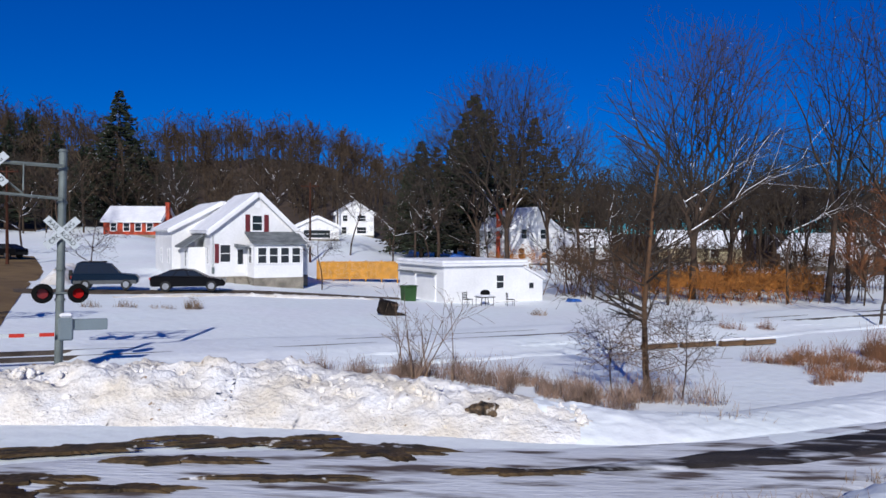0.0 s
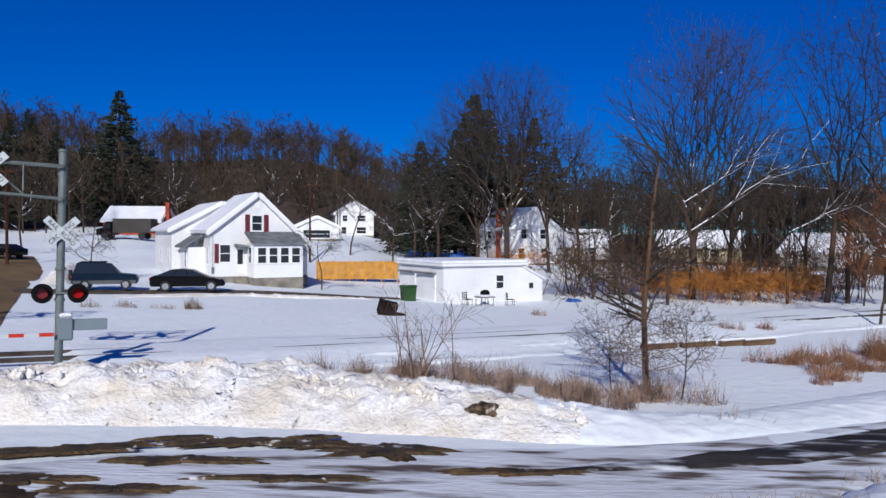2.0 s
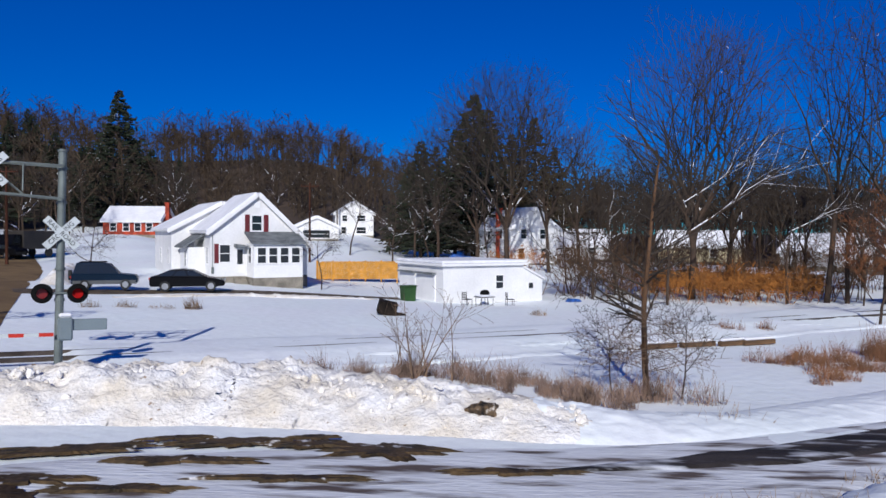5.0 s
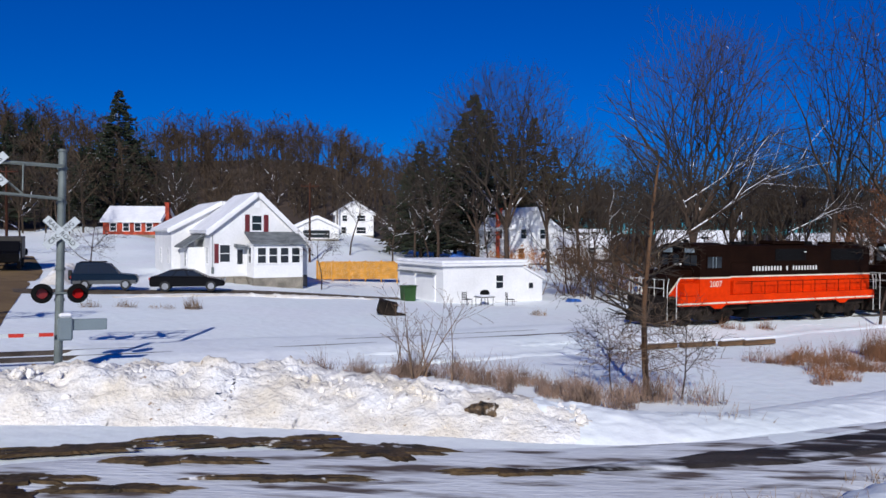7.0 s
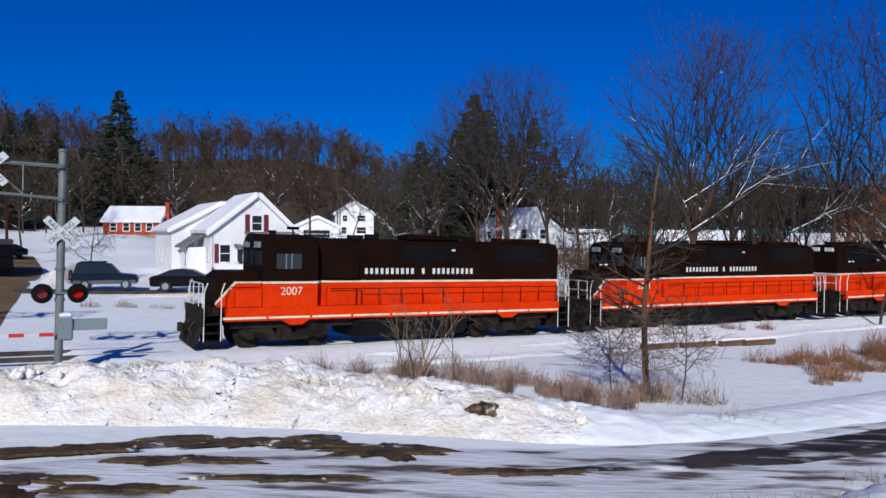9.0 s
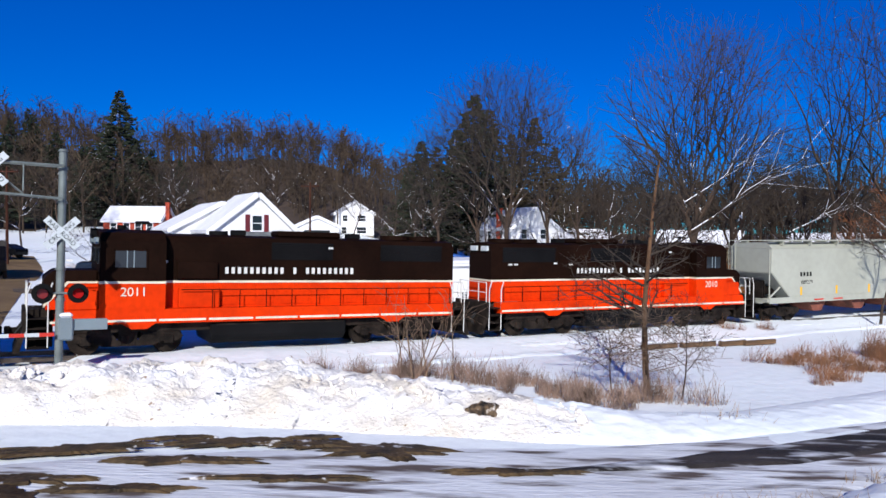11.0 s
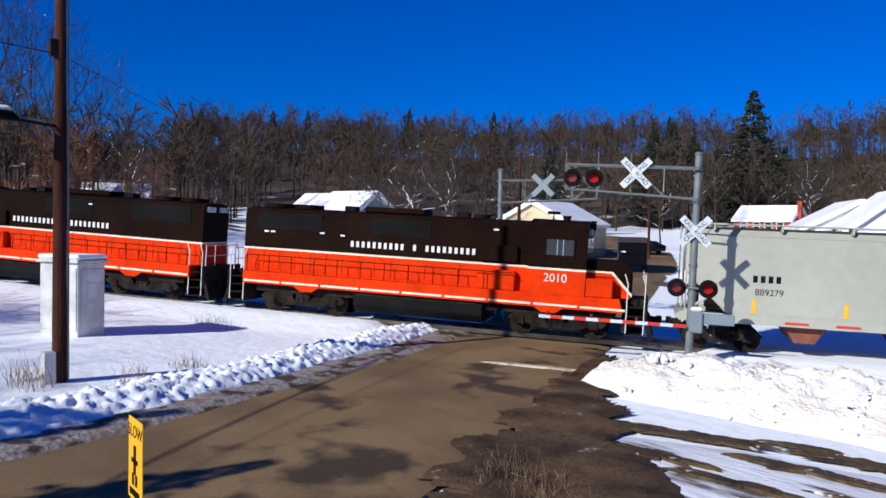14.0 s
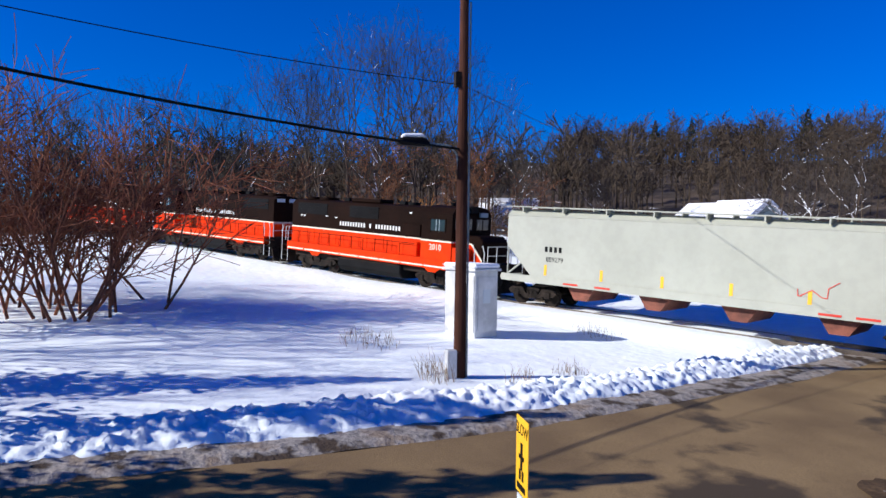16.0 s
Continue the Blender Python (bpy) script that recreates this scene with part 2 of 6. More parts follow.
def tube(bm, p, q, r, r2=None, n=8, caps=True):
    p, q = Vector(p), Vector(q)
    r2 = r if r2 is None else r2
    w = (q - p).normalized()
    a = w.orthogonal().normalized()
    b = w.cross(a)
    lo = [bm.verts.new(p + (a * math.cos(i * math.tau / n) + b * math.sin(i * math.tau / n)) * r) for i in range(n)]
    hi = [bm.verts.new(q + (a * math.cos(i * math.tau / n) + b * math.sin(i * math.tau / n)) * r2) for i in range(n)]
    for i in range(n):
        bm.faces.new((lo[i], lo[(i + 1) % n], hi[(i + 1) % n], hi[i]))
    if caps:
        bm.faces.new(lo[::-1]), bm.faces.new(hi)
    return bm


def pipe(bm, pts, r, n=6):
    """A bent round bar through the points, all in one piece."""
    pts = [Vector(p) for p in pts]
    rings = []
    a = (pts[1] - pts[0]).orthogonal().normalized()
    for i, p in enumerate(pts):
        w = (pts[min(i + 1, len(pts) - 1)] - pts[max(i - 1, 0)]).normalized()
        a = (a - w * a.dot(w)).normalized()
        b = w.cross(a)
        rings.append([bm.verts.new(p + (a * math.cos(k * math.tau / n) + b * math.sin(k * math.tau / n)) * r) for k in range(n)])
    for u, v in zip(rings, rings[1:]):
        for k in range(n):
            bm.faces.new((u[k], u[(k + 1) % n], v[(k + 1) % n], v[k]))
    bm.faces.new(rings[0][::-1]), bm.faces.new(rings[-1])
    return bm


def lettering(name, text, size, material, parent, m, depth=0.004, squeeze=1.0):
    cu = bpy.data.curves.new(name, "FONT")
    cu.body, cu.size, cu.extrude, cu.align_x, cu.align_y = text, size, depth, "CENTER", "CENTER"
    tmp = bpy.data.objects.new(name, cu)
    me = bpy.data.meshes.new_from_object(tmp)
    me.name = name
    me.materials.clear()
    me.materials.append(material)
    me.transform(m @ Matrix.Diagonal((squeeze, 1, 1, 1)))
    bpy.data.objects.remove(tmp)
    ob = new(name, me)
    ob.parent = parent
    return ob


# ======== plan: s runs along the railway (to the right and away), n across it (away from the camera) ========
ORG, U, N = Vector((-7.95, 29.76)), Vector((0.868, 0.4966)), Vector((-0.4966, 0.868))
HEAD = math.degrees(math.atan2(U.y, U.x))


def clamp(v, a, b):
    return max(a, min(b, v))


def smooth(a, b, v):
    k = clamp((v - a) / (b - a), 0, 1)
    return k * k * (3 - 2 * k)


def zt(s):
    """Height of the rail along the line, which climbs to the left."""
    c = clamp(s, -55, 45)
    return 0.604 - 0.025 * c + 0.0004 * c * c + max(0, -55 - s) * 0.05 + max(0, s - 45) * 0.006


def sn(x, y):
    d = Vector((x, y)) - ORG
    return d.dot(U), d.dot(N)


def xy(s, n):
    return ORG + U * s + N * n


def ground_z(x, y):
    s, n = sn(x, y)
    left = 1 - smooth(4, 24, s)
    z = zt(clamp(s, -75, 75)) - 0.3
    z += 0.045 * clamp(n - 4, 0, 21) * left
    far = clamp(n - 38, 0, 100)
    z += far * (0.028 * left + 0.012)
    z += 0.75 * smooth(24, 46, n) * smooth(-5, 12, s)
    d = math.hypot(x, y)
    b = math.degrees(math.atan2(x, y))
    if b > 150:
        b -= 360
    hill = smooth(8, -12, b) * (1.08 - 0.22 * smooth(-28, -46, b)) if b > -60 else 0.86 * smooth(-120, -75, b)
    # the yards behind the cottage lie higher
    z += 2.6 * smooth(80, 120, d) * smooth(-1, -7, b) * (1 - 0.6 * smooth(-13, -19, b)) * smooth(-30, -20, b)
    z += hill * 25 * smooth(135, 290, d) + 4 * smooth(300, 600, d)
    if n < -2:
        # railway's bank falls to the level of the road in front
        z -= (zt(clamp(s, -75, 75)) - zt(clamp(s, -24, 40))) * smooth(-14, -34, n)
    return z


def G(s, n, dz=0.0):
    p = xy(s, n)
    return Vector((p.x, p.y, ground_z(p.x, p.y) + dz))


def stand(s, n, turn=0.0, dz=0.0):
    p = G(s, n, dz)
    return pose(p.x, p.y, p.z, 0, 0, HEAD + turn)


# ======== ground ========
def axis_steps(lo, hi, fine_lo, fine_hi, step):
    out, v, w = list(np.arange(fine_lo, fine_hi + 0.01, step)), fine_hi, step
    while v < hi:
        w *= 1.09
        v += w
        out.append(v)
    v, w = fine_lo, step
    while v > lo:
        w *= 1.09
        v -= w
        out.insert(0, v)
    return out


def build_ground():
    xs, ys = axis_steps(-900, 900, -32, 26, 0.5), axis_steps(-500, 1500, -12, 62, 0.5)
    verts, faces = [], []
    for y in ys:
        for x in xs:
            z = ground_z(x, y)
            d = math.hypot(x, y)
            s, n = sn(x, y)
            road = min(abs(s + 13), 8) / 8
            z += (noise.noise((x * 0.16, y * 0.16, 3)) * 0.10 + noise.noise((x * 0.7, y * 0.7, 7)) * 0.025) * road * (1 if d < 90 else 4)
            if abs(n) < 4 and not -18 < s < -6:
                z += 0.30 * smooth(4, 1.9, abs(n)) - (0.07 if abs(abs(n) - 2.4) < 0.35 else 0)
            if s < -9 and n < 30:
                z -= 0.05
            verts.append((x, y, z))
    w = len(xs)
    for j in range(len(ys) - 1):
        for i in range(w - 1):
            a = j * w + i
            faces.append((a, a + 1, a + 1 + w, a + w))
    me = bpy.data.meshes.new("ground")
    me.from_pydata(verts, [], faces)
    me.materials.append(SNOW)
    me.materials.append(LITTER)
    for poly in me.polygons:
        x, y, _ = poly.center
        d, bb = math.hypot(x, y), math.degrees(math.atan2(x, y))
        if d > 150 + 8 * noise.noise((x * 0.05, y * 0.05, 1)) and bb < 8 or d > 112 and 4 < bb < 100 or d > 92 and bb < -60:
            poly.material_index = 1
    me.shade_smooth()
    return tagged(new("ground", me), "snow-covered ground with faint ruts rising to a wooded hill", "ground", kind="structure")


def ribbon(name, left, right, material, label, category, dz=0.05, across=8, along=6, kind="structure", rough=0.0):
    """A strip of ground between two edges given as (x, y) points."""
    rows = []
    for k in range(len(left) - 1):
        for j in range(along):
            f = j / along
            rows.append((Vector(left[k]).lerp(Vector(left[k + 1]), f), Vector(right[k]).lerp(Vector(right[k + 1]), f)))
    rows.append((Vector(left[-1]), Vector(right[-1])))
    verts, faces = [], []
    for i, (a, b) in enumerate(rows):
        wob = 0.25 * noise.noise((i * 0.4, 2.0, len(left)))
        for j in range(across + 1):
            p = a.lerp(b, j / across + (wob / max(2, (b - a).length) if 0 < j < across else 0))
            edge = 0.0 if 0 < j < across else -0.06
            verts.append((p.x, p.y, ground_z(p.x, p.y) + dz + edge + rough * noise.noise((p.x * 1.3, p.y * 1.3, 5))))
    w = across + 1
    for i in range(len(rows) - 1):
        for j in range(across):
            a = i * w + j
            faces.append((a, a + 1, a + 1 + w, a + w))
    me = bpy.data.meshes.new(name)
    me.from_pydata(verts, [], faces)
    me.materials.append(material)
    me.shade_smooth()
    me.update()
    if me.polygons[0].normal.z < 0:
        me.flip_normals()
    return tagged(new(name, me), label, category, kind=kind)


def patch(name, s0, n0, rs, rn, material, label, category, turn=0.0, dz=0.075, seed=1, kind="stuff", ragged=0.9):
    """A flat patch of ragged outline lying on the ground."""
    c = xy(s0, n0)
    verts, faces = [(c.x, c.y, ground_z(c.x, c.y) + dz)], []
    k, rings = 120, 5
    for r in range(1, rings + 1):
        for i in range(k):
            a = i * math.tau / k
            rad = (1 + ragged * noise.noise((math.cos(a) * 2.2, math.sin(a) * 2.2, seed)) + 0.4 * ragged * noise.noise((math.cos(a) * 6, math.sin(a) * 6, seed + 9)) + 0.25 * ragged * noise.noise((math.cos(a) * 17, math.sin(a) * 17, seed + 5))) * r / rings
            p, q = math.cos(a) * rs * rad, math.sin(a) * rn * rad
            t = radians(turn)
            w = xy(s0 + p * math.cos(t) - q * math.sin(t), n0 + p * math.sin(t) + q * math.cos(t))
            verts.append((w.x, w.y, ground_z(w.x, w.y) + dz - (0.05 if r == rings else 0)))
    faces += [(0, 1 + i, 1 + (i + 1) % k) for i in range(k)]
    for r in range(rings - 1):
        for i in range(k):
            a, b = 1 + r * k + i, 1 + r * k + (i + 1) % k
            faces.append((a, a + k, b + k, b))
    me = bpy.data.meshes.new(name)
    me.from_pydata(verts, [], faces)
    me.materials.append(material)
    me.update()
    return tagged(new(name, me), label, category, kind=kind)


def snowbank(name, line, label, width, height, seed, lumps=1.0, step=0.22, clean=999.0, fine=1.0):
    """A ridge of ploughed snow along a line of (x, y, width factor, height factor), clean beyond an x."""
    pts = [Vector(p) for p in line]
    rows = []
    for a, b in zip(pts, pts[1:]):
        m = max(2, int((b - a).to_2d().length / step))
        rows += [a.lerp(b, i / m) for i in range(m)]
    rows.append(pts[-1])
    k = max(10, int(width / step) + 4)
    verts, faces = [], []
    for i, p in enumerate(rows):
        q = rows[min(i + 1, len(rows) - 1)] - rows[max(i - 1, 0)]
        side = Vector((-q.y, q.x)).normalized()
        for j in range(k + 1):
            f = j / k * 2 - 1
            w = p.to_2d() + side * f * width * 0.5 * p.z
            h = height * p[3] * (1 - abs(f) ** 1.7) if len(p) > 3 else height * (1 - abs(f) ** 1.7)
            q_ = w * fine
            lump = noise.noise((w.x * 0.8, w.y * 0.8, seed)) * 0.30 + noise.noise((q_.x * 2.1, q_.y * 2.1, seed + 3)) * 0.17 + noise.noise((q_.x * 4.3, q_.y * 4.3, seed + 5)) * 0.16
            rough = lumps * min(1.0, 0.35 + p[3] * 0.75) if len(p) > 3 else lumps
            end = min(1.0, i / 8, (len(rows) - 1 - i) / 8)
            h *= (1 + 0.8 * lump * rough) * end
            h += 0.06 * rough * min(1, p[3] * 1.4) * noise.noise((w.x * 8, w.y * 9, seed + 1)) * (1 - abs(f) ** 4)
            h += 0.16 * rough * min(1, p[3] * 1.4) * max(0.0, noise.noise((q_.x * 2.6, q_.y * 2.6, seed + 7))) * (1 - abs(f) ** 6)
            verts.append((w.x, w.y, ground_z(w.x, w.y) + h - 0.10 * abs(f) ** 4))
    w = k + 1
    for i in range(len(rows) - 1):
        for j in range(k):
            a = i * w + j
            faces.append((a, a + w, a + 1 + w, a + 1))
    me = bpy.data.meshes.new(name)
    me.from_pydata(verts, [], faces)
    me.materials.append(SNOW_BANK)
    me.materials.append(SNOW)
    for poly in me.polygons:
        x_, y_, _ = poly.center
        poly.material_index = int(x_ + 1.6 * noise.noise((x_ * 0.7, y_ * 0.7, 3)) + 0.8 * noise.noise((x_ * 3, y_ * 3, 5)) > clean)
    me.shade_smooth()
    me.update()
    if sum(f.normal.z for f in me.polygons) < 0:
        me.flip_normals()
    return tagged(new(name, me), label, "snowbank")


build_ground()
# the road over the crossing, from in front of the camera to the far side
ROAD_L = [(-12.0, -14.0), (-13.2, -5.0), (-14.1, 1.0), (-15.2, 6.2), (-16.6, 10.5), (-18.6, 16.6), (-21.3, 22.8), (-24.5, 29.5), (-30.5, 41.0), (-41.5, 62.0), (-53.0, 78.0), (-75.0, 98.0)]
ROAD_R = [(-2.5, -14.0), (-4.6, -5.0), (-6.5, 1.5), (-8.2, 7.0), (-9.8, 11.3), (-12.6, 17.8), (-15.9, 25.4), (-18.6, 31.5), (-24.0, 43.0), (-34.5, 66.0), (-44.0, 82.0), (-66.0, 106.0)]
ribbon("road", ROAD_L, ROAD_R, ASPHALT, "brown salted asphalt road crossing the railway", "road", dz=0.08, across=10, along=8)
# the slushy lane branching off before the snow bank
ribbon("lane", [(-10.2, 13.6), (-6.5, 15.6), (-2.0, 16.6), (2.7, 16.9), (6.5, 18.0), (12.5, 20.6), (30.0, 30.0)],
       [(-7.2, 5.0), (-4.5, 8.5), (-1.0, 10.0), (3.0, 11.0), (6.6, 13.2), (10.6, 16.3), (28.0, 26.0)], SLUSH, "slushy lane with ruts of wet snow and mud", "lane", dz=0.06, across=12, along=8)
ribbon("driveway", [(-27.0, 47.6), (-21.5, 49.5), (-12.0, 54.2), (-3.4, 57.5)], [(-25.6, 45.4), (-20.5, 47.6), (-11.2, 52.3), (-3.0, 55.6)], BARE, "bare brown driveway cleared of snow", "driveway", dz=0.06)

# ridges of ploughed snow, and mud showing through
snowbank("snowbank", [(-12.6, 20.5, 0.5, 0.3), (-11.2, 19.6, 0.9, 0.9), (-8.5, 20.4, 1.15, 0.95), (-5.5, 21.0, 1.2, 1.0), (-3.0, 20.6, 1.1, 0.85), (0.0, 19.8, 0.95, 0.75), (2.2, 19.2, 0.8, 0.62), (4.5, 18.9, 0.7, 0.35), (8.0, 19.6, 0.6, 0.22), (14.0, 23.0, 0.6, 0.2), (24.0, 29.0, 0.6, 0.15)], "high bank of ploughed snow stained with dirt", 5.0, 1.02, 11, lumps=1.15, step=0.11, clean=3.2)
snowbank("snowbank", [(-13.9, -10.0, 0.95, 0.8), (-14.8, -3.0, 1.05, 0.9), (-15.6, 2.0, 1.05, 1), (-16.7, 7.0, 0.95, 1.0), (-18.0, 11.0, 0.85, 0.95), (-19.5, 15.0, 0.85, 0.95), (-21.2, 19.0, 0.85, 0.9), (-22.3, 22.0, 0.7, 0.5)], "low ridge of ploughed snow along the road", 2.6, 0.42, 23, lumps=1.05, step=0.085, clean=-99.0, fine=1.9)
snowbank("snowbank", [(-26.5, 52.0, 0.9, 0.8), (-30.0, 60.0, 1.0, 1.0), (-33.0, 68.0, 1.0, 0.8)], "ridge of ploughed snow by the far road", 2.4, 0.8, 37)
snowbank("snowbank", [(-20.0, 46.2, 0.8, 0.7), (-12.0, 50.6, 0.8, 0.8), (-4.0, 54.2, 0.8, 0.7)], "low ridge of snow along the driveway", 1.2, 0.16, 41)
for i, (s_, n_, a_, b_, tr) in enumerate([(-6.8, -12.6, 1.5, 0.34, -10), (-3.6, -13.3, 1.3, 0.32, -16), (-0.9, -15.2, 1.25, 0.55, -24), (-5.0, -14.2, 1.5, 0.26, -22), (-2.2, -14.1, 0.8, 0.25, -20), (-7.6, -14.4, 1.0, 0.3, -20), (-8.6, -12.3, 0.9, 0.3, -5), (-4.6, -12.5, 0.7, 0.16, -14), (-1.9, -13.6, 0.6, 0.14, -18), (-6.2, -15.6, 1.2, 0.2, -24), (-3.4, -16.2, 1.4, 0.2, -26), (0.6, -17.6, 1.3, 0.18, -27)]):
    patch("mud_patch", s_, n_, a_, b_, MUD, "brown mud showing through the slush", "mud", turn=tr, dz=0.12, seed=i * 3 + 1)
ribbon("wet_lane", [(2.2, 15.0), (4.6, 16.0), (7.2, 17.2), (11.4, 19.4), (29.0, 29.0)], [(2.25, 14.9), (4.7, 15.3), (7.5, 15.9), (10.0, 17.0), (28.5, 27.0)], WET, "dark wet strip of asphalt in the lane", "lane", dz=0.11, across=8)
for i, (s_, n_, rs_, rn_) in enumerate(((-9.4, -5.4, 0.5, 2.4), (-9.6, -8.8, 0.9, 2.4), (-9.6, -12.2, 1.35, 2.8), (-9.5, -15.6, 1.8, 2.8), (-8.8, -18.4, 2.3, 2.4))):
    patch("wet_verge", s_, n_, rs_, rn_, WETDARK, "dark wet verge where the lane meets the road", "verge", turn=-8, dz=0.128 + 0.003 * i, seed=44 + 4 * i, ragged=0.55)
for n_, h_, sd_ in ((-2.7, 0.20, 61), (2.7, 0.18, 67), (-4.6, 0.10, 71)):
    line_ = [(*xy(s_, n_), 1.0 + 0.25 * math.sin(s_ * 0.7), 0.8 + 0.2 * math.sin(s_ * 1.3)) for s_ in range(-3, 60, 3)]
    snowbank("snow_ridge", line_, "low ridge of clean snow thrown up beside the rails", 1.1, h_, sd_, lumps=0.5, step=0.25, clean=-99.0)
STOP = mat("worn_paint", (0.62, 0.55, 0.38), 0.7, var=0.3, size=0.3)
patch("stop_line", -11.2, -6.4, 1.7, 0.16, STOP, "worn pale stop line on the road", "road marking", turn=2, dz=0.125, seed=51, ragged=0.25, kind="structure")
snowbank("snowbank", [(3.0, 10.0, 0.8, 0.6), (6.6, 12.2, 1.0, 0.9), (9.6, 14.2, 1.0, 1.0), (14.0, 16.6, 1.0, 1.0), (20.0, 20.0, 1, 1)], "low ridge of snow with weed stalks along the lane", 2.4, 0.35, 57, clean=-99.0)
LUMP = mat("frozen_dirt", (0.17, 0.11, 0.06), 0.9, var=0.5, size=0.2, bump=0.03, grain=9, spot=((0.6, 0.55, 0.48), 0.25, 0.58))
bm = bmesh.new()
bmesh.ops.create_icosphere(bm, subdivisions=3, radius=0.5)
for v in bm.verts:
    v.co = Vector((v.co.x * 1.35, v.co.y * 0.9, v.co.z * 0.8)) * 0.62 * (1 + 0.5 * noise.noise(v.co * 3.1) + 0.3 * noise.noise(v.co * 8))
lump = part("frozen_dirt_lump", bm, LUMP)
lump.matrix_basis = pose(1.05, 18.5, ground_z(1.05, 18.5) + 0.42)
tagged(lump, "lump of dark frozen dirt stuck in the snowbank", "dirt lump")
ribbon("road_edge", [(x - 0.75, y + 0.1) for x, y in ROAD_L[:7]], [(x + 0.75, y - 0.1) for x, y in ROAD_L[:7]], EDGE, "gritty slush along the road's edge", "verge", dz=0.14, across=5, along=10, rough=0.05)


def chunks(name, spots_, label, seed):
    """Small broken lumps of snow lying about."""
    rng_ = random.Random(seed)
    bm = B()
    for x0, y0, x1, y1, w, h, cnt in spots_:
        for k in range(cnt):
            f, g = rng_.random(), rng_.gauss(0, w)
            x, y = x0 + (x1 - x0) * f, y0 + (y1 - y0) * f + g
            r = rng_.uniform(0.05, 0.16)
            z = ground_z(x, y) + max(0.04, h * (1 - (abs(g) / 2.2) ** 1.7) if abs(g) < 2.2 else 0.04)
            m = pose(x, y, z, rng_.uniform(0, 360), rng_.uniform(0, 360), rng_.uniform(0, 360)) @ Matrix.Diagonal((r, r * rng_.uniform(0.5, 1), r * rng_.uniform(0.4, 0.9), 1))
            bmesh.ops.create_icosphere(bm, subdivisions=1, radius=1, matrix=m)
    return tagged(part(name, bm, SNOW_BANK), label, "snow", kind="stuff")


chunks("snow_chunks", [(-11.2, 19.4, -5.5, 20.8, 0.9, 0.9, 120), (-5.5, 20.8, 0.0, 19.6, 0.8, 0.82, 110), (0.0, 19.6, 3.5, 18.8, 0.6, 0.48, 50)], "broken lumps of ploughed snow", 9)


# ======== railway ========
def rail_point(s, n=0.0, dz=0.0):
    """A point on the line, which bends very slightly away at its far end."""
    bend = -0.0011 * max(0, s) ** 2
    p = xy(s, n + bend)
    return Vector((p.x, p.y, zt(s) + dz))


def build_track():
    track = empty("railway_track", pose(0, 0, 0), "steel railway track half buried in snow", "railway track", kind="structure")
    for side in (-0.75, 0.75):
        bm = B()
        for s in range(-120, 130, 2):
            for off, w, z0, z1 in ((0, 0.035, -0.045, 0), (0, 0.065, -0.16, -0.045)):
                a, b = rail_point(s, side), rail_point(s + 2, side)
                vs = []
                for p in (a, b):
                    for dn, dz in ((-w, z0), (w, z0), (w, z1), (-w, z1)):
                        vs.append(bm.verts.new((p.x + N.x * dn, p.y + N.y * dn, p.z + dz)))
                for i in range(4):
                    bm.faces.new((vs[i], vs[4 + i], vs[4 + (i + 1) % 4], vs[(i + 1) % 4]))
        part("rail", bm, RAIL, track)


def ladder(bm, x, y0, y1, z0, z1, r=0.02, rungs=4):
    for y in (y0, y1):
        tube(bm, (x, y, z0), (x, y, z1), r, n=6)
    for i in range(rungs):
        z = z0 + (z1 - z0) * (i + 0.5) / rungs
        tube(bm, (x, y0, z), (x, y1, z), r, n=6)
    return bm


def wheelset(parent, x, r=0.51):
    bm = B()
    tube(bm, (x, -0.85, r), (x, 0.85, r), 0.09, n=10)
    for y in (-0.80, 0.66):
        tube(bm, (x, y, r), (x, y + 0.14, r), r, n=24)
    for y in (-0.83, 0.66):
        tube(bm, (x, y, r), (x, y + 0.02, r), r + 0.03, n=24)
    return part("wheelset", bm, GRIME, parent)


def truck(thing, x, base=2.74, axles=2, r=0.51, name="truck"):
    """A bogie: side frames with springs and boxes, and its wheelsets."""
    bm = B()
    half = base / 2
    for y in (-1.12, 1.00):
        prism(bm, [(x - half - 0.5, 0.62), (x - half - 0.3, 0.78), (x - 0.55, 0.80), (x - 0.35, 0.52), (x + 0.35, 0.52), (x + 0.55, 0.80), (x + half + 0.3, 0.78), (x + half + 0.5, 0.62), (x + half + 0.3, 0.45), (x + half - 0.25, 0.45), (x + half - 0.55, 0.30), (x - half + 0.55, 0.30), (x - half + 0.25, 0.45), (x - half - 0.3, 0.45)], y, y + 0.12)
        for cx in (x - half, x + half):
            box(bm, cx - 0.16, cx + 0.16, y - 0.06, y + 0.18, 0.36, 0.68, 0.03)
        for k in (-0.22, 0, 0.22):
            tube(bm, (x + k, y + 0.06, 0.34), (x + k, y + 0.06, 0.66), 0.08, n=8)
        tube(bm, (x - half + 0.45, y + 0.06, 0.72), (x - half + 0.95, y + 0.06, 0.78), 0.10, n=8)
    box(bm, x - 0.3, x + 0.3, -1.1, 1.1, 0.5, 0.85)
    t = part(name, bm, GRIME, thing)
    for cx in (x - half, x + half):
        wheelset(t, cx, r)
    return t


def coupler(thing, x, way):
    bm = B()
    box(bm, min(x, x + way * 0.45), max(x, x + way * 0.45), -0.12, 0.12, 0.70, 0.95, 0.02)
    box(bm, min(x + way * 0.35, x + way * 0.55), max(x + way * 0.35, x + way * 0.55), -0.18, 0.18, 0.66, 0.99, 0.03)
    part("coupler", bm, GRIME, thing)


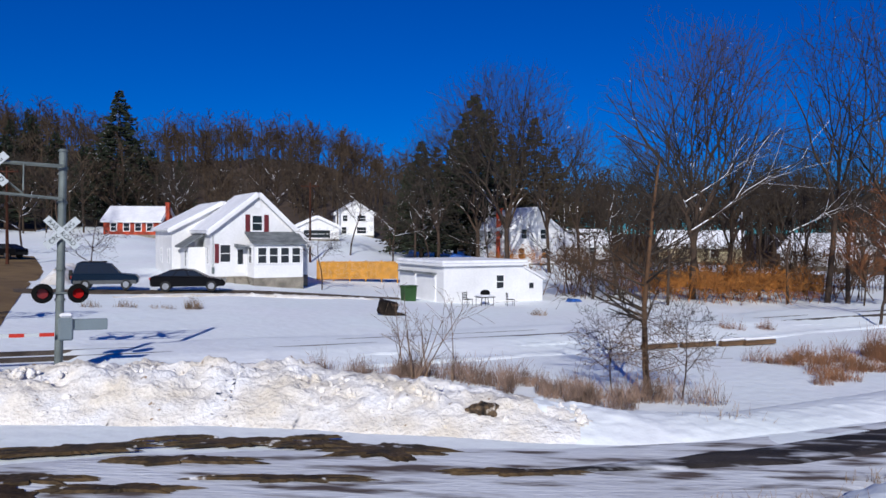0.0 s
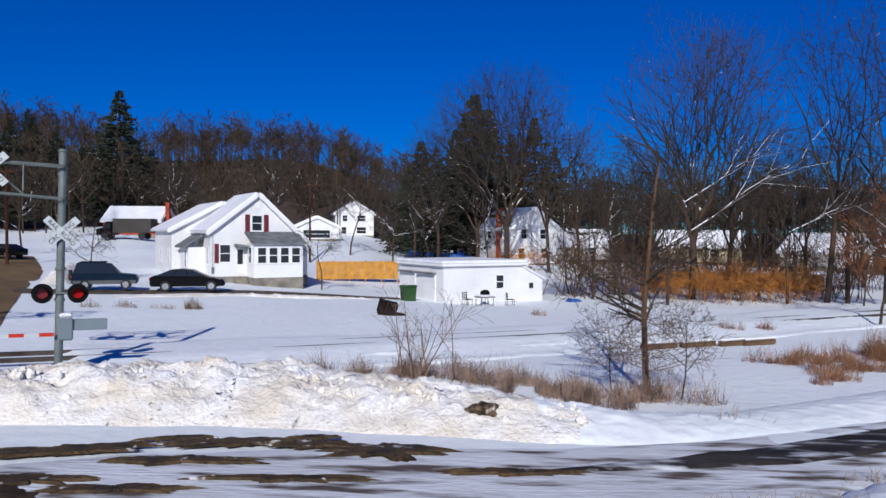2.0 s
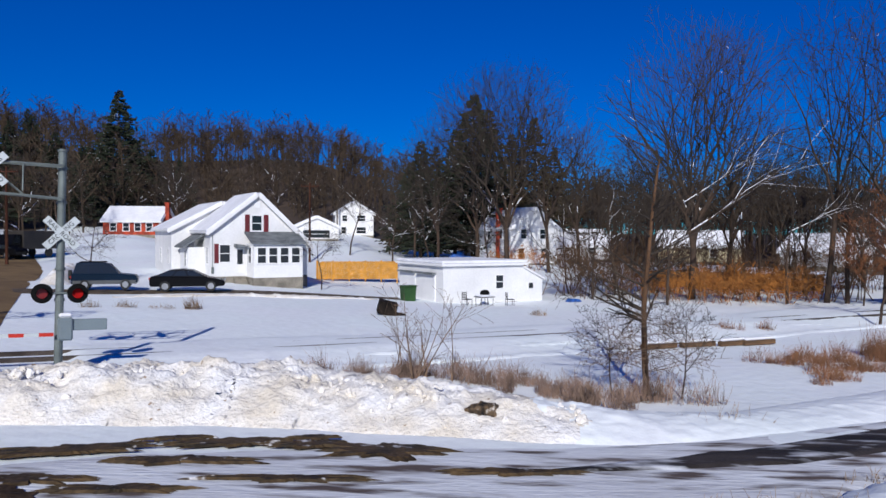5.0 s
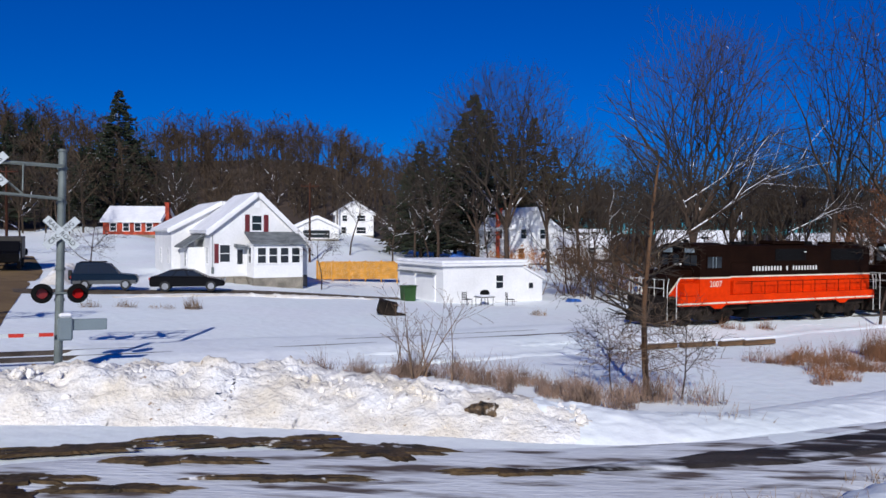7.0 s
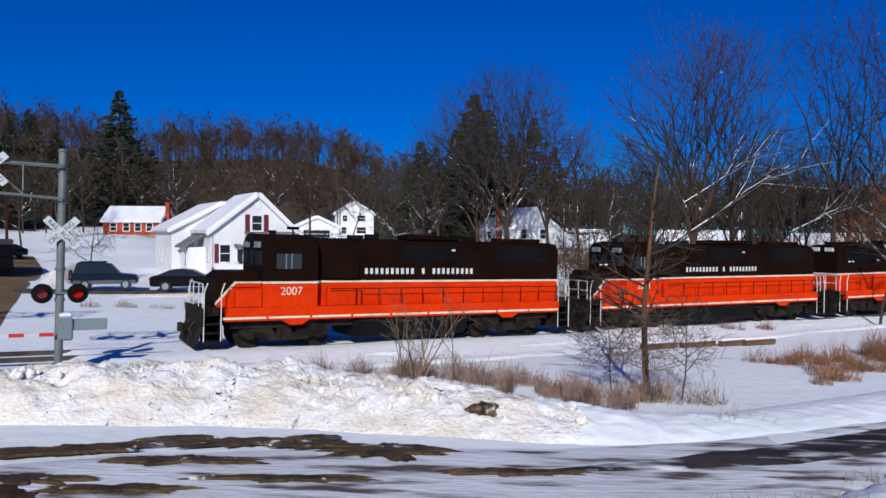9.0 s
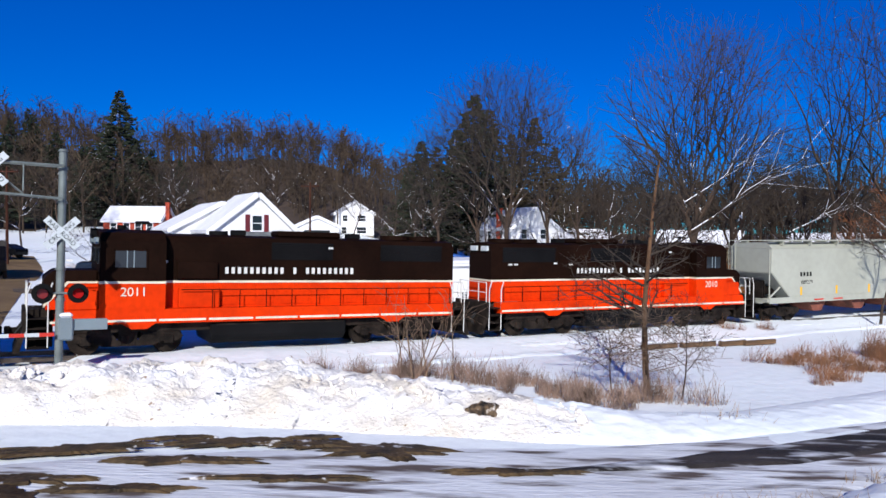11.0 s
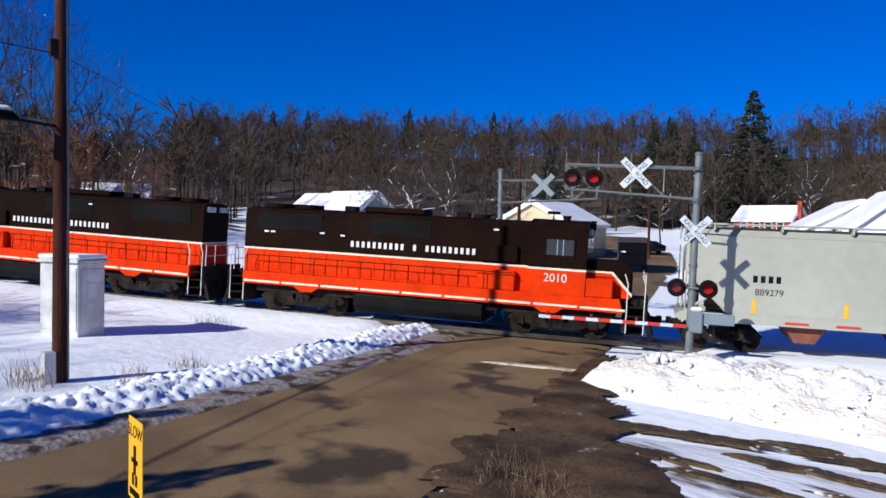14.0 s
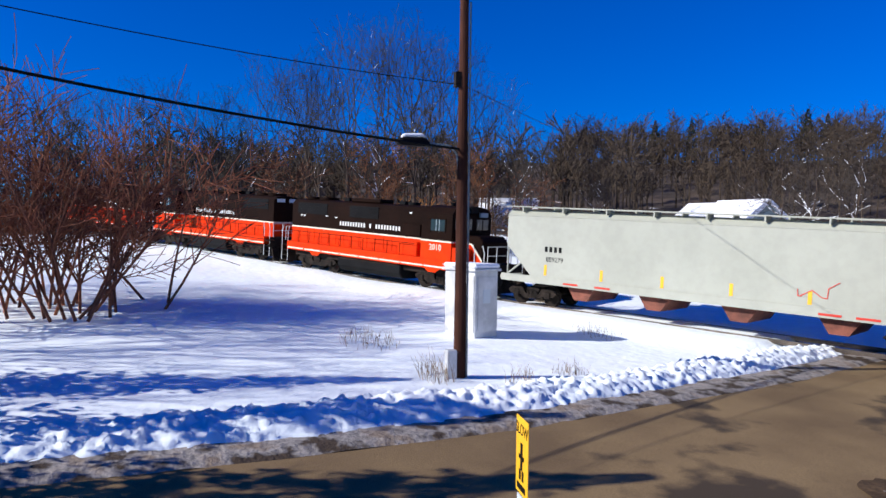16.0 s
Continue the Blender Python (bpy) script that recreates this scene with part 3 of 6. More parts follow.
def locomotive(number, label):
    """A four-axle hood unit, nose towards +x, rail at z 0."""
    L = empty("locomotive", pose(0, 0, 0), label, "locomotive", "locomotives")
    W = 1.50
    # frame and walkway
    bm = B()
    prism(bm, [(-7.75, 1.62), (7.45, 1.62), (7.60, 1.12), (-7.75, 1.12)], -W, W)
    frame_ob = part("walkway", bm, LOCO_RED, L)
    bm = B()
    for y in (-W - 0.012, W):
        x = -7.7
        while x < 6.9:
            box(bm, x, x + 1.62, y, y + 0.012, 1.19, 1.27)
            x += 1.72
    parts("sill_stripe", bm, LOCO_STRIPE, frame_ob, "broken cream stripe along the sill")
    bm = B()
    for y in (-W - 0.006, W - 0.02):
        for x in (-4.9, 4.9):
            prism(bm, [(x - 0.55, 1.12), (x + 0.55, 1.12), (x + 0.25, 0.93), (x - 0.25, 0.93)], y, y + 0.026)
    parts("jacking_pad", bm, LOCO_RED, frame_ob)
    # long hood: lower red, upper brown
    bm = B()
    box(bm, -8.0, 4.05, -1.00, 1.00, 1.62, 2.52)
    lower = part("lower_hood", bm, LOCO_RED, L, "orange-red lower hood with doors")
    bm = B()
    prism(bm, [(-1.00, 2.60), (-1.00, 3.98), (-0.80, 4.22), (-0.3, 4.30), (0.3, 4.30), (0.80, 4.22), (1.00, 3.98), (1.00, 2.60)], -8.0, 4.05, axis="x")
    upper = part("upper_hood", bm, LOCO_BROWN, L, "dark brown upper hood")
    bm = B()
    box(bm, -8.015, 4.05, -1.015, 1.015, 2.52, 2.60)
    part("waist_stripe", bm, LOCO_STRIPE, L, "cream waist stripe")
    bm = B()
    x = -7.7
    while x < 3.3:
        for y in (-1.02, 1.0):
            box(bm, x, x + 0.62, y, y + 0.02, 1.70, 2.46, 0.004)
        x += 0.70
    parts("hood_door", bm, LOCO_RED, lower)
    bm = B()
    for x0, x1 in ((-7.4, -4.5), (-2.4, 0.1)):
        for y in (-1.025, 1.0):
            for k in range(9):
                z = 3.40 + k * 0.075
                box(bm, x0, x1, y, y + 0.025, z, z + 0.062)
    parts("radiator_grille", bm, BLACK, upper, "black louvred radiator grille")
    bm = B()
    for x in (-6.9, -5.6):
        tube(bm, (x, 0, 4.28), (x, 0, 4.46), 0.62, n=20)
    parts("radiator_fan", bm, LOCO_BROWN, upper)
    bm = B()
    box(bm, -2.9, -0.3, -0.55, 0.55, 4.28, 4.52, 0.06)
    part("dynamic_brake_housing", bm, LOCO_BROWN, upper)
    bm = B()
    for x in (0.9, -3.9):
        box(bm, x, x + 0.5, -0.25, 0.25, 4.28, 4.50, 0.03)
    tube(bm, (1.9, 0, 4.28), (1.9, 0, 4.45), 0.35, n=14)
    parts("exhaust_stack", bm, BLACK, upper)
    # cab
    bm = B()
    prism(bm, [(-1.52, 1.62), (-1.52, 2.52), (1.52, 2.52), (1.52, 1.62)], 4.05, 6.20, axis="x")
    cab_low = part("cab_lower", bm, LOCO_RED, L, "orange-red lower cab side")
    bm = B()
    box(bm, 4.035, 6.215, -1.535, 1.535, 2.52, 2.60)
    part("cab_stripe", bm, LOCO_STRIPE, cab_low)
    bm = B()
    prism(bm, [(-1.52, 2.60), (-1.52, 3.98), (-1.25, 4.28), (-0.5, 4.40), (0.5, 4.40), (1.25, 4.28), (1.52, 3.98), (1.52, 2.60)], 4.05, 6.20, axis="x")
    cab = part("cab", bm, LOCO_BROWN, L, "dark brown cab with rounded roof")
    for y in (-1.545, 1.515):
        bm = B()
        box(bm, 4.72, 5.72, y, y + 0.03, 3.08, 3.66)
        win = part("side_window", bm, GLASS, cab)
        bm = B()
        for a in (4.66, 5.72):
            box(bm, a, a + 0.06, y - 0.012, y + 0.042, 3.02, 3.72)
        box(bm, 4.66, 5.78, y - 0.012, y + 0.042, 3.66, 3.72)
        part("window_frame", bm, LOCO_BROWN, win)
        bm = B()
        for a in (5.10, 5.32):
            box(bm, a, a + 0.035, y - 0.014, y + 0.044, 3.08, 3.66)
        parts("sash_bar", bm, SIGN_BACK, win)
    bm = B()
    for y in (-1.3, -0.45, 0.35, 0.85):
        box(bm, 6.20, 6.225, y, y + 0.42, 3.20, 3.75)
    parts("windscreen", bm, GLASS, cab)
    bm = B()
    for y in (-1.12, 0.5):
        box(bm, 6.20, 6.32, y, y + 0.62, 3.86, 4.10, 0.02)
    parts("number_board", bm, SIGN_BACK, cab, "pale number board")
    bm = B()
    box(bm, 6.18, 6.38, -0.28, 0.28, 4.05, 4.42, 0.03)
    part("headlight", bm, BLACK, cab, "black twin headlight housing")
    bm = B()
    tube(bm, (5.3, -0.5, 4.34), (5.3, -0.5, 4.56), 0.12, 0.17, n=10)
    tube(bm, (4.7, 0.3, 4.38), (4.7, 0.3, 4.62), 0.03, n=6)
    box(bm, 4.45, 4.95, 0.24, 0.36, 4.60, 4.72, 0.03)
    parts("roof_horn", bm, BLACK, cab)
    bm = B()
    box(bm, -8.10, -8.0, -0.75, -0.2, 3.9, 4.12)
    box(bm, -8.10, -8.0, 0.2, 0.75, 3.9, 4.12)
    parts("rear_number_board", bm, SIGN_WHITE, upper)
    # low nose
    bm = B()
    prism(bm, [(6.20, 1.62), (6.20, 2.95), (7.55, 2.95), (7.85, 2.70), (7.85, 1.62)], -1.0, 1.0, bev=0.05)
    part("low_nose", bm, LOCO_BROWN, L, "dark brown low nose")
    bm = B()
    prism(bm, [(6.20, 1.62), (6.20, 2.54), (7.10, 2.54), (7.80, 1.78), (7.80, 1.62)], -1.03, 1.03)
    part("nose_side", bm, LOCO_RED, L)
    bm = B()
    for y in (-1.06, 1.03):
        prism(bm, [(6.22, 2.60), (7.14, 2.60), (7.87, 1.80), (7.87, 1.68), (7.10, 2.51), (6.22, 2.51)], y, y + 0.03)
    parts("nose_stripe", bm, LOCO_STRIPE, L, "sloping cream stripe on the nose")
    bm = B()
    box(bm, 6.22, 7.2, 1.04, 1.5, 1.62, 2.30, 0.04)
    box(bm, 6.22, 7.2, -1.5, -1.04, 1.62, 2.30, 0.04)
    parts("battery_box", bm, LOCO_RED, L)
    # steps and ends
    for end in (1, -1):
        x0 = 8.35 * end
        bm = B()
        for y in (-1.45, 0.85):
            for k in range(4):
                z = 0.35 + k * 0.33
                box(bm, min(x0, x0 - end * 0.62), max(x0, x0 - end * 0.62), y, y + 0.6, z, z + 0.03)
        parts("step", bm, GRIME, L)
        bm = B()
        for y in (-0.86, 0.83):
            box(bm, min(x0, x0 - end * 0.80), max(x0, x0 - end * 0.80), y, y + 0.03, 0.35, 1.62)
        box(bm, min(x0 - end * 0.66, x0 - end * 0.62), max(x0 - end * 0.66, x0 - end * 0.62), -1.46, 1.46, 0.35, 1.60)
        parts("step_well", bm, GRIME, L)
        bm = B()
        box(bm, min(x0, x0 - end * 0.78), max(x0, x0 - end * 0.78), -0.83, 0.83, 1.30, 1.62)
        part("end_platform", bm, GRIME, L)
        bm = B()
        box(bm, min(x0, x0 + end * 0.12), max(x0, x0 + end * 0.12), -1.5, 1.5, 0.95, 1.62, 0.03)
        part("end_plate", bm, GRIME, L)
        bm = B()
        prism(bm, [(x0, 0.95), (x0 + end * 0.14, 0.95), (x0 + end * 0.38, 0.22), (x0 + end * 0.2, 0.22)], -1.35, 1.35)
        part("pilot_plough", bm, GRIME, L)
        bm = B()
        for y in (-1.46, 1.46):
            for dx in (0.0, 0.62):
                pipe(bm, [(x0 - end * dx, y, 0.4), (x0 - end * dx, y, 2.2), (x0 - end * (dx + 0.12), y, 2.55)], 0.022)
        parts("grab_iron", bm, LOCO_TEXT, L, "white grab irons at the steps")
        bm = B()
        for y in (-1.2, -0.5, 0.5, 1.2):
            tube(bm, (x0, y, 1.62), (x0, y, 2.5), 0.02, n=6)
        for z in (2.05, 2.5):
            tube(bm, (x0, -1.2, z), (x0, 1.2, z), 0.02, n=6)
        part("end_rail", bm, LOCO_TEXT, L)
        bm = B()
        for y in (-0.5, -0.35, 0.35, 0.5):
            pipe(bm, [(x0 + end * 0.1, y, 1.1), (x0 + end * 0.32, y, 0.8), (x0 + end * 0.2, y * 1.2, 0.45)], 0.025)
        parts("brake_hose", bm, RUBBER, L)
        coupler(L, x0 + end * 0.1, end)
        truck(L, end * 5.2)
    bm = B()
    for y in (-1.46, 1.46):
        for i in range(12):
            x = -7.6 + i * 1.0
            if x < 3.4:
                tube(bm, (x, y, 1.62), (x, y, 2.30), 0.018, n=5)
        tube(bm, (-7.6, y, 2.30), (3.5, y, 2.30), 0.018, n=5)
        tube(bm, (6.0, y, 2.62), (7.75, y, 2.62), 0.02, n=5)
    part("handrail", bm, LOCO_BROWN, L, "dark handrail along the walkway")
    bm = B()
    for y in (-1.30, 1.02):
        box(bm, 2.1, 3.55, y, y + 0.28, 1.62, 2.36, 0.03)
    parts("walkway_locker", bm, LOCO_RED, L, "orange-red locker on the walkway")
    bm = B()
    for y in (-1.16, 1.0):
        box(bm, 2.15, 3.6, y, y + 0.16, 2.66, 3.30, 0.03)
    parts("filter_box", bm, LOCO_BROWN, upper, "brown filter box behind the cab")
    bm = B()
    box(bm, -7.3, 7.3, -1.15, 1.15, 0.80, 1.13)
    part("underframe", bm, GRIME, L)
    # tank and reservoirs
    bm = B()
    prism(bm, [(-1.35, 1.05), (1.35, 1.05), (1.35, 0.55), (1.1, 0.28), (-1.1, 0.28), (-1.35, 0.55)], -2.9, 2.4, axis="x", bev=0.05)
    part("fuel_tank", bm, BLACK, L, "black fuel tank")
    bm = B()
    for y in (-1.2, 1.2):
        tube(bm, (-2.8, y, 1.0), (2.2, y, 1.0), 0.16, n=10)
    parts("air_reservoir", bm, GRIME, L)
    # writing: the company's name as bars, the number as figures
    for y, turn in ((-1.03, 0), (1.03, 180)):
        bm = B()
        sgn = -1 if turn else 1
        runs = [(0, 10), (11.2, 1), (13.4, 9)]
        mid = -0.75 if turn else -0.62
        for a, cnt in runs:
            for k in range(cnt):
                x = (-2.55 + (a + k) * 0.235) * sgn + mid
                box(bm, x - 0.062, x + 0.062, min(y, y * 1.004), max(y, y * 1.004), 2.86, 3.10)
        parts("name_bar", bm, LOCO_TEXT, upper, "row of white letter bars")
        m = pose(5.10, y * 1.535 / 1.03, 2.22, 90, 0, turn)
        lettering("road_number", number, 0.44, LOCO_STRIPE, cab_low, m)
        bm = B()
        for x, z in ((-7.1, 3.25), (-6.8, 3.25), (-4.6, 3.3), (-3.7, 3.25), (2.6, 3.85)):
            box(bm, x * sgn + (0.2 if turn else 0), x * sgn + 0.2 + (0.2 if turn else 0), min(y, y * 1.004), max(y, y * 1.004), z, z + 0.07)
        parts("warning_label", bm, LOCO_TEXT, upper)
    return L


def hopper_car(body, gear, label, length=19.6):
    C = empty("hopper_car", pose(0, 0, 0), label, "hopper car", "hopper cars")
    h = length / 2 - 0.55
    bm = B()
    # tapered body: full along the top, sloping in at both ends
    prism(bm, [(-h, 4.15), (-h, 2.75), (-h + 1.45, 1.35), (h - 1.45, 1.35), (h, 2.75), (h, 4.15)], -1.52, 1.52, bev=0.05)
    main = part("body", bm, body, C)
    bm = B()
    prism(bm, [(-1.52, 4.12), (-1.15, 4.42), (1.15, 4.42), (1.52, 4.12)], -h, h, axis="x")
    part("roof", bm, body, main)
    bm = B()
    for y in (-1.25, 1.25):
        box(bm, -h - 0.1, h + 0.1, y - 0.3, y + 0.3, 4.52, 4.56)
        x = -h
        while x < h:
            box(bm, x, x + 0.06, y - 0.28, y + 0.28, 4.30, 4.53)
            x += 2.2
    part("running_board", bm, body, C, "roof walkway on brackets")
    bm = B()
    for y in (-1.56, 1.50):
        box(bm, -h - 0.2, h + 0.2, y, y + 0.06, 1.08, 1.40)
    box(bm, -h - 0.2, h + 0.2, -0.3, 0.3, 1.0, 1.25)
    part("side_sill", bm, body, C)
    bm = B()
    for i in range(4):
        x = -h + 4.0 + i * (2 * h - 8.0) / 3
        prism(bm, [(x - 0.85, 1.3), (x + 0.85, 1.3), (x + 0.32, 0.5), (x - 0.32, 0.5)], -1.2, 1.2)
    parts("discharge_chute", bm, gear, C, "rust-brown discharge chutes")
    for end in (-1, 1):
        bm = B()
        for y in (-1.35, 1.35):
            tube(bm, (end * h, y, 1.3), (end * h, y, 4.1), 0.035, n=6)
            tube(bm, (end * (h + 0.1), y, 1.3), (end * (h - 1.0), y, 2.1), 0.05, n=6)
        ladder(bm, end * (h + 0.16), -1.45, -0.95, 0.5, 4.4, rungs=11)
        box(bm, min(end * h, end * (h + 0.3)), max(end * h, end * (h + 0.3)), -1.5, 1.5, 1.15, 1.32)
        part("end_ladder", bm, body, C)
    bm = B()
    for end in (-1, 1):
        tube(bm, (end * (h - 0.7), 0.5, 1.75), (end * (h - 1.4), 0.5, 1.75), 0.25, n=12)
        box(bm, min(end * (h - 0.3), end * (h - 0.5)), max(end * (h - 0.3), end * (h - 0.5)), -0.6, 0.6, 1.3, 2.3)
    parts("brake_gear", bm, GRIME, C)
    for end in (-1, 1):
        truck(C, end * (h - 1.3), base=1.75, r=0.45)
        coupler(C, end * (h + 0.05), end)
    return C, main, h


build_track()
LOCO_A = locomotive("2007", "orange-red and brown diesel locomotive, nose first, leading the train")
LOCO_B = locomotive("2011", "orange-red and brown diesel locomotive coupled in the middle")
LOCO_C = locomotive("2010", "orange-red and brown diesel locomotive running cab last")
HOP, HOP_BODY, hh = hopper_car(HOPPER, HOPPER_DARK, "pale grey covered hopper car with tapered ends")
for y in (-1.526, 1.52):
    sg = 1 if y < 0 else -1
    lettering("car_number", "889279", 0.31, BLACK, HOP_BODY, pose(-hh * sg + 2.75 * sg, y, 2.20, 90, 0, 0 if sg > 0 else 180))
    bm = B()
    for k in range(4):
        x = -hh * sg + (2.28 + k * 0.25) * sg
        box(bm, x - 0.075, x + 0.075, y, y + 0.006, 2.54, 2.78)
    parts("name_bar", bm, BLACK, HOP_BODY)
    bm = B()
    for x in (-7.2, -4.4, -1.6, 1.2, 4.0, 6.9):
        box(bm, x, x + 0.14, y - 0.004, y + 0.010, 1.48, 1.95)
    box(bm, -hh * sg + 2.05 * sg, -hh * sg + 2.25 * sg, y - 0.004, y + 0.010, 1.5, 2.4) if sg > 0 else None
    parts("reflector", bm, YELLOW, HOP_BODY, "yellow reflective strips")
    bm = B()
    for x in (-8.0, -6.6, -5.4, 3.6, 5.2):
        box(bm, x, x + 0.75, y - 0.055 if sg > 0 else y + 0.04, y - 0.04 if sg > 0 else y + 0.055, 1.16, 1.24)
    parts("tape", bm, REDPAINT, HOP_BODY, "red and white conspicuity tape")
    bm = B()
    random.seed(4)
    px, pz = 3.9, 2.0
    for k in range(9):
        qx, qz = px + random.uniform(-0.1, 0.45), clamp(pz + random.uniform(-0.4, 0.4), 1.75, 2.4)
        tube(bm, (px * sg, y - 0.004 * sg, pz), (qx * sg, y - 0.004 * sg, qz), 0.02, n=4)
        px, pz = qx, qz
    part("graffiti", bm, REDPAINT, HOP_BODY, "small red graffiti scrawl")
REAR, _b, _h = hopper_car(BLACK, BLACK, "black hopper car following the grey one", 16.0)


# ======== buildings ========
def window_in(parent, x, z, w, h, y, facing=-1, panes=2, name="window"):
    """A sash window in a wall across y, with frame and dark panes."""
    bm = B()
    o = 0.05 * facing
    lo, hi = min(y, y + o), max(y, y + o)
    for x0, x1, z0, z1 in ((x - w / 2 - 0.1, x - w / 2, z - 0.1, z + h + 0.1), (x + w / 2, x + w / 2 + 0.1, z - 0.1, z + h + 0.1), (x - w / 2, x + w / 2, z + h, z + h + 0.1), (x - w / 2, x + w / 2, z - 0.1, z)):
        box(bm, x0, x1, lo, hi, z0, z1)
    for k in range(1, panes):
        zz = z + h * k / panes
        box(bm, x - w / 2, x + w / 2, lo, hi, zz - 0.03, zz + 0.03)
    win = part(name, bm, TRIM, parent)
    bm = B()
    q = y + 0.015 * facing
    box(bm, x - w / 2, x + w / 2, min(q, q - 0.02), max(q, q - 0.02), z, z + h)
    part("pane", bm, GLASS, win)
    return win


def side_window(parent, x, y, z, w, h, facing=-1):
    bm = B()
    lo, hi = (x - 0.05, x) if facing < 0 else (x, x + 0.05)
    for y0, y1, z0, z1 in ((y - w / 2 - 0.1, y - w / 2, z - 0.1, z + h + 0.1), (y + w / 2, y + w / 2 + 0.1, z - 0.1, z + h + 0.1), (y - w / 2, y + w / 2, z + h, z + h + 0.1), (y - w / 2, y + w / 2, z - 0.1, z), (y - w / 2, y + w / 2, z + h / 2 - 0.03, z + h / 2 + 0.03)):
        box(bm, lo, hi, y0, y1, z0, z1)
    win = part("window", bm, TRIM, parent)
    bm = B()
    box(bm, x - 0.015 if facing < 0 else x, x if facing < 0 else x + 0.015, y - w / 2, y + w / 2, z, z + h)
    part("pane", bm, GLASS, win)
    return win


def slab(bm, a, b, y0, y1, t):
    """A sloping roof slab from (x, z) a to b, along y, t thick."""
    d = Vector((b[0] - a[0], b[1] - a[1])).normalized()
    nx, nz = -d.y * t, d.x * t
    if nz < 0:
        nx, nz = -nx, -nz
    return prism(bm, [a, b, (b[0] + nx, b[1] + nz), (a[0] + nx, a[1] + nz)], y0, y1)


def gabled(name, m, w, depth, eave, ridge, wall, label, category="house", ridge_x=None, eave_r=None, over=0.35, roof=None, cover=0.16, clap=True, base=0.5, group=""):
    """A gabled building: the gable looks along -y, x from 0 to w, y from 0 to depth."""
    H = empty(name, m, label, category, group)
    rx = w / 2 if ridge_x is None else ridge_x
    er = eave if eave_r is None else eave_r
    bm = B()
    prism(bm, [(0, base), (w, base), (w, er), (rx, ridge), (0, eave)], 0, depth)
    walls = part("wall", bm, wall, H)
    bm = B()
    box(bm, -0.04, w + 0.04, -0.04, depth + 0.04, -1.2, base)
    part("foundation", bm, FOUND, H)
    if clap:
        bm = B()
        z = base + 0.12
        while z < ridge - 0.3:
            x0 = 0 if z < eave else (z - eave) / (ridge - eave) * rx
            x1 = w if z < er else w - (z - er) / (ridge - er) * (w - rx)
            prism(bm, [(-0.028, z), (0, z + 0.14), (0, z)], x0, x1, axis="x")
            if z < eave - 0.1:
                prism(bm, [(-0.028, z), (0, z + 0.14), (0, z)], 0, depth, axis="y")
            z += 0.14
        tagged(part("clapboard", bm, wall, walls), kind="stuff")
    for name_, a, b in (("roof", (-over, eave - over * (ridge - eave) / rx), (rx, ridge)), ("roof", (w + over, er - over * (ridge - er) / (w - rx)), (rx, ridge))):
        bm = B()
        slab(bm, a, b, -over, depth + over, 0.12)
        r = part(name_, bm, roof or TRIM, H)
        bm = B()
        d = Vector((b[0] - a[0], b[1] - a[1])).normalized()
        nx, nz = -d.y * 0.12, d.x * 0.12
        if nz < 0:
            nx, nz = -nx, -nz
        if cover:
            slab(bm, (a[0] + nx + d.x * 0.08, a[1] + nz + d.y * 0.08), (b[0] + nx, b[1] + nz), -over + 0.05, depth + over - 0.05, cover)
            part("snow_cover", bm, SNOW_ROOF, r, "thick snow on the roof")
    bm = B()
    for x0, z0, x1, z1 in ((-over, eave - over * (ridge - eave) / rx, rx, ridge), (w + over, er - over * (ridge - er) / (w - rx), rx, ridge)):
        slab(bm, (x0, z0 - 0.14), (x1, z1 - 0.14), -over - 0.03, -over + 0.02, 0.24)
    part("rake_board", bm, TRIM, H)
    bm = B()
    for x in (-0.03, w - 0.09):
        box(bm, x, x + 0.12, -0.035, 0.06, base, eave if x < 1 else er)
    parts("corner_board", bm, TRIM, H)
    return H, walls


def chimney(H, x, y, z0, z1, material=BRICK, w=0.6):
    bm = B()
    box(bm, x - w / 2, x + w / 2, y - w / 2, y + w / 2, z0, z1)
    box(bm, x - w / 2 - 0.06, x + w / 2 + 0.06, y - w / 2 - 0.06, y + w / 2 + 0.06, z1, z1 + 0.15)
    part("chimney", bm, material, H)


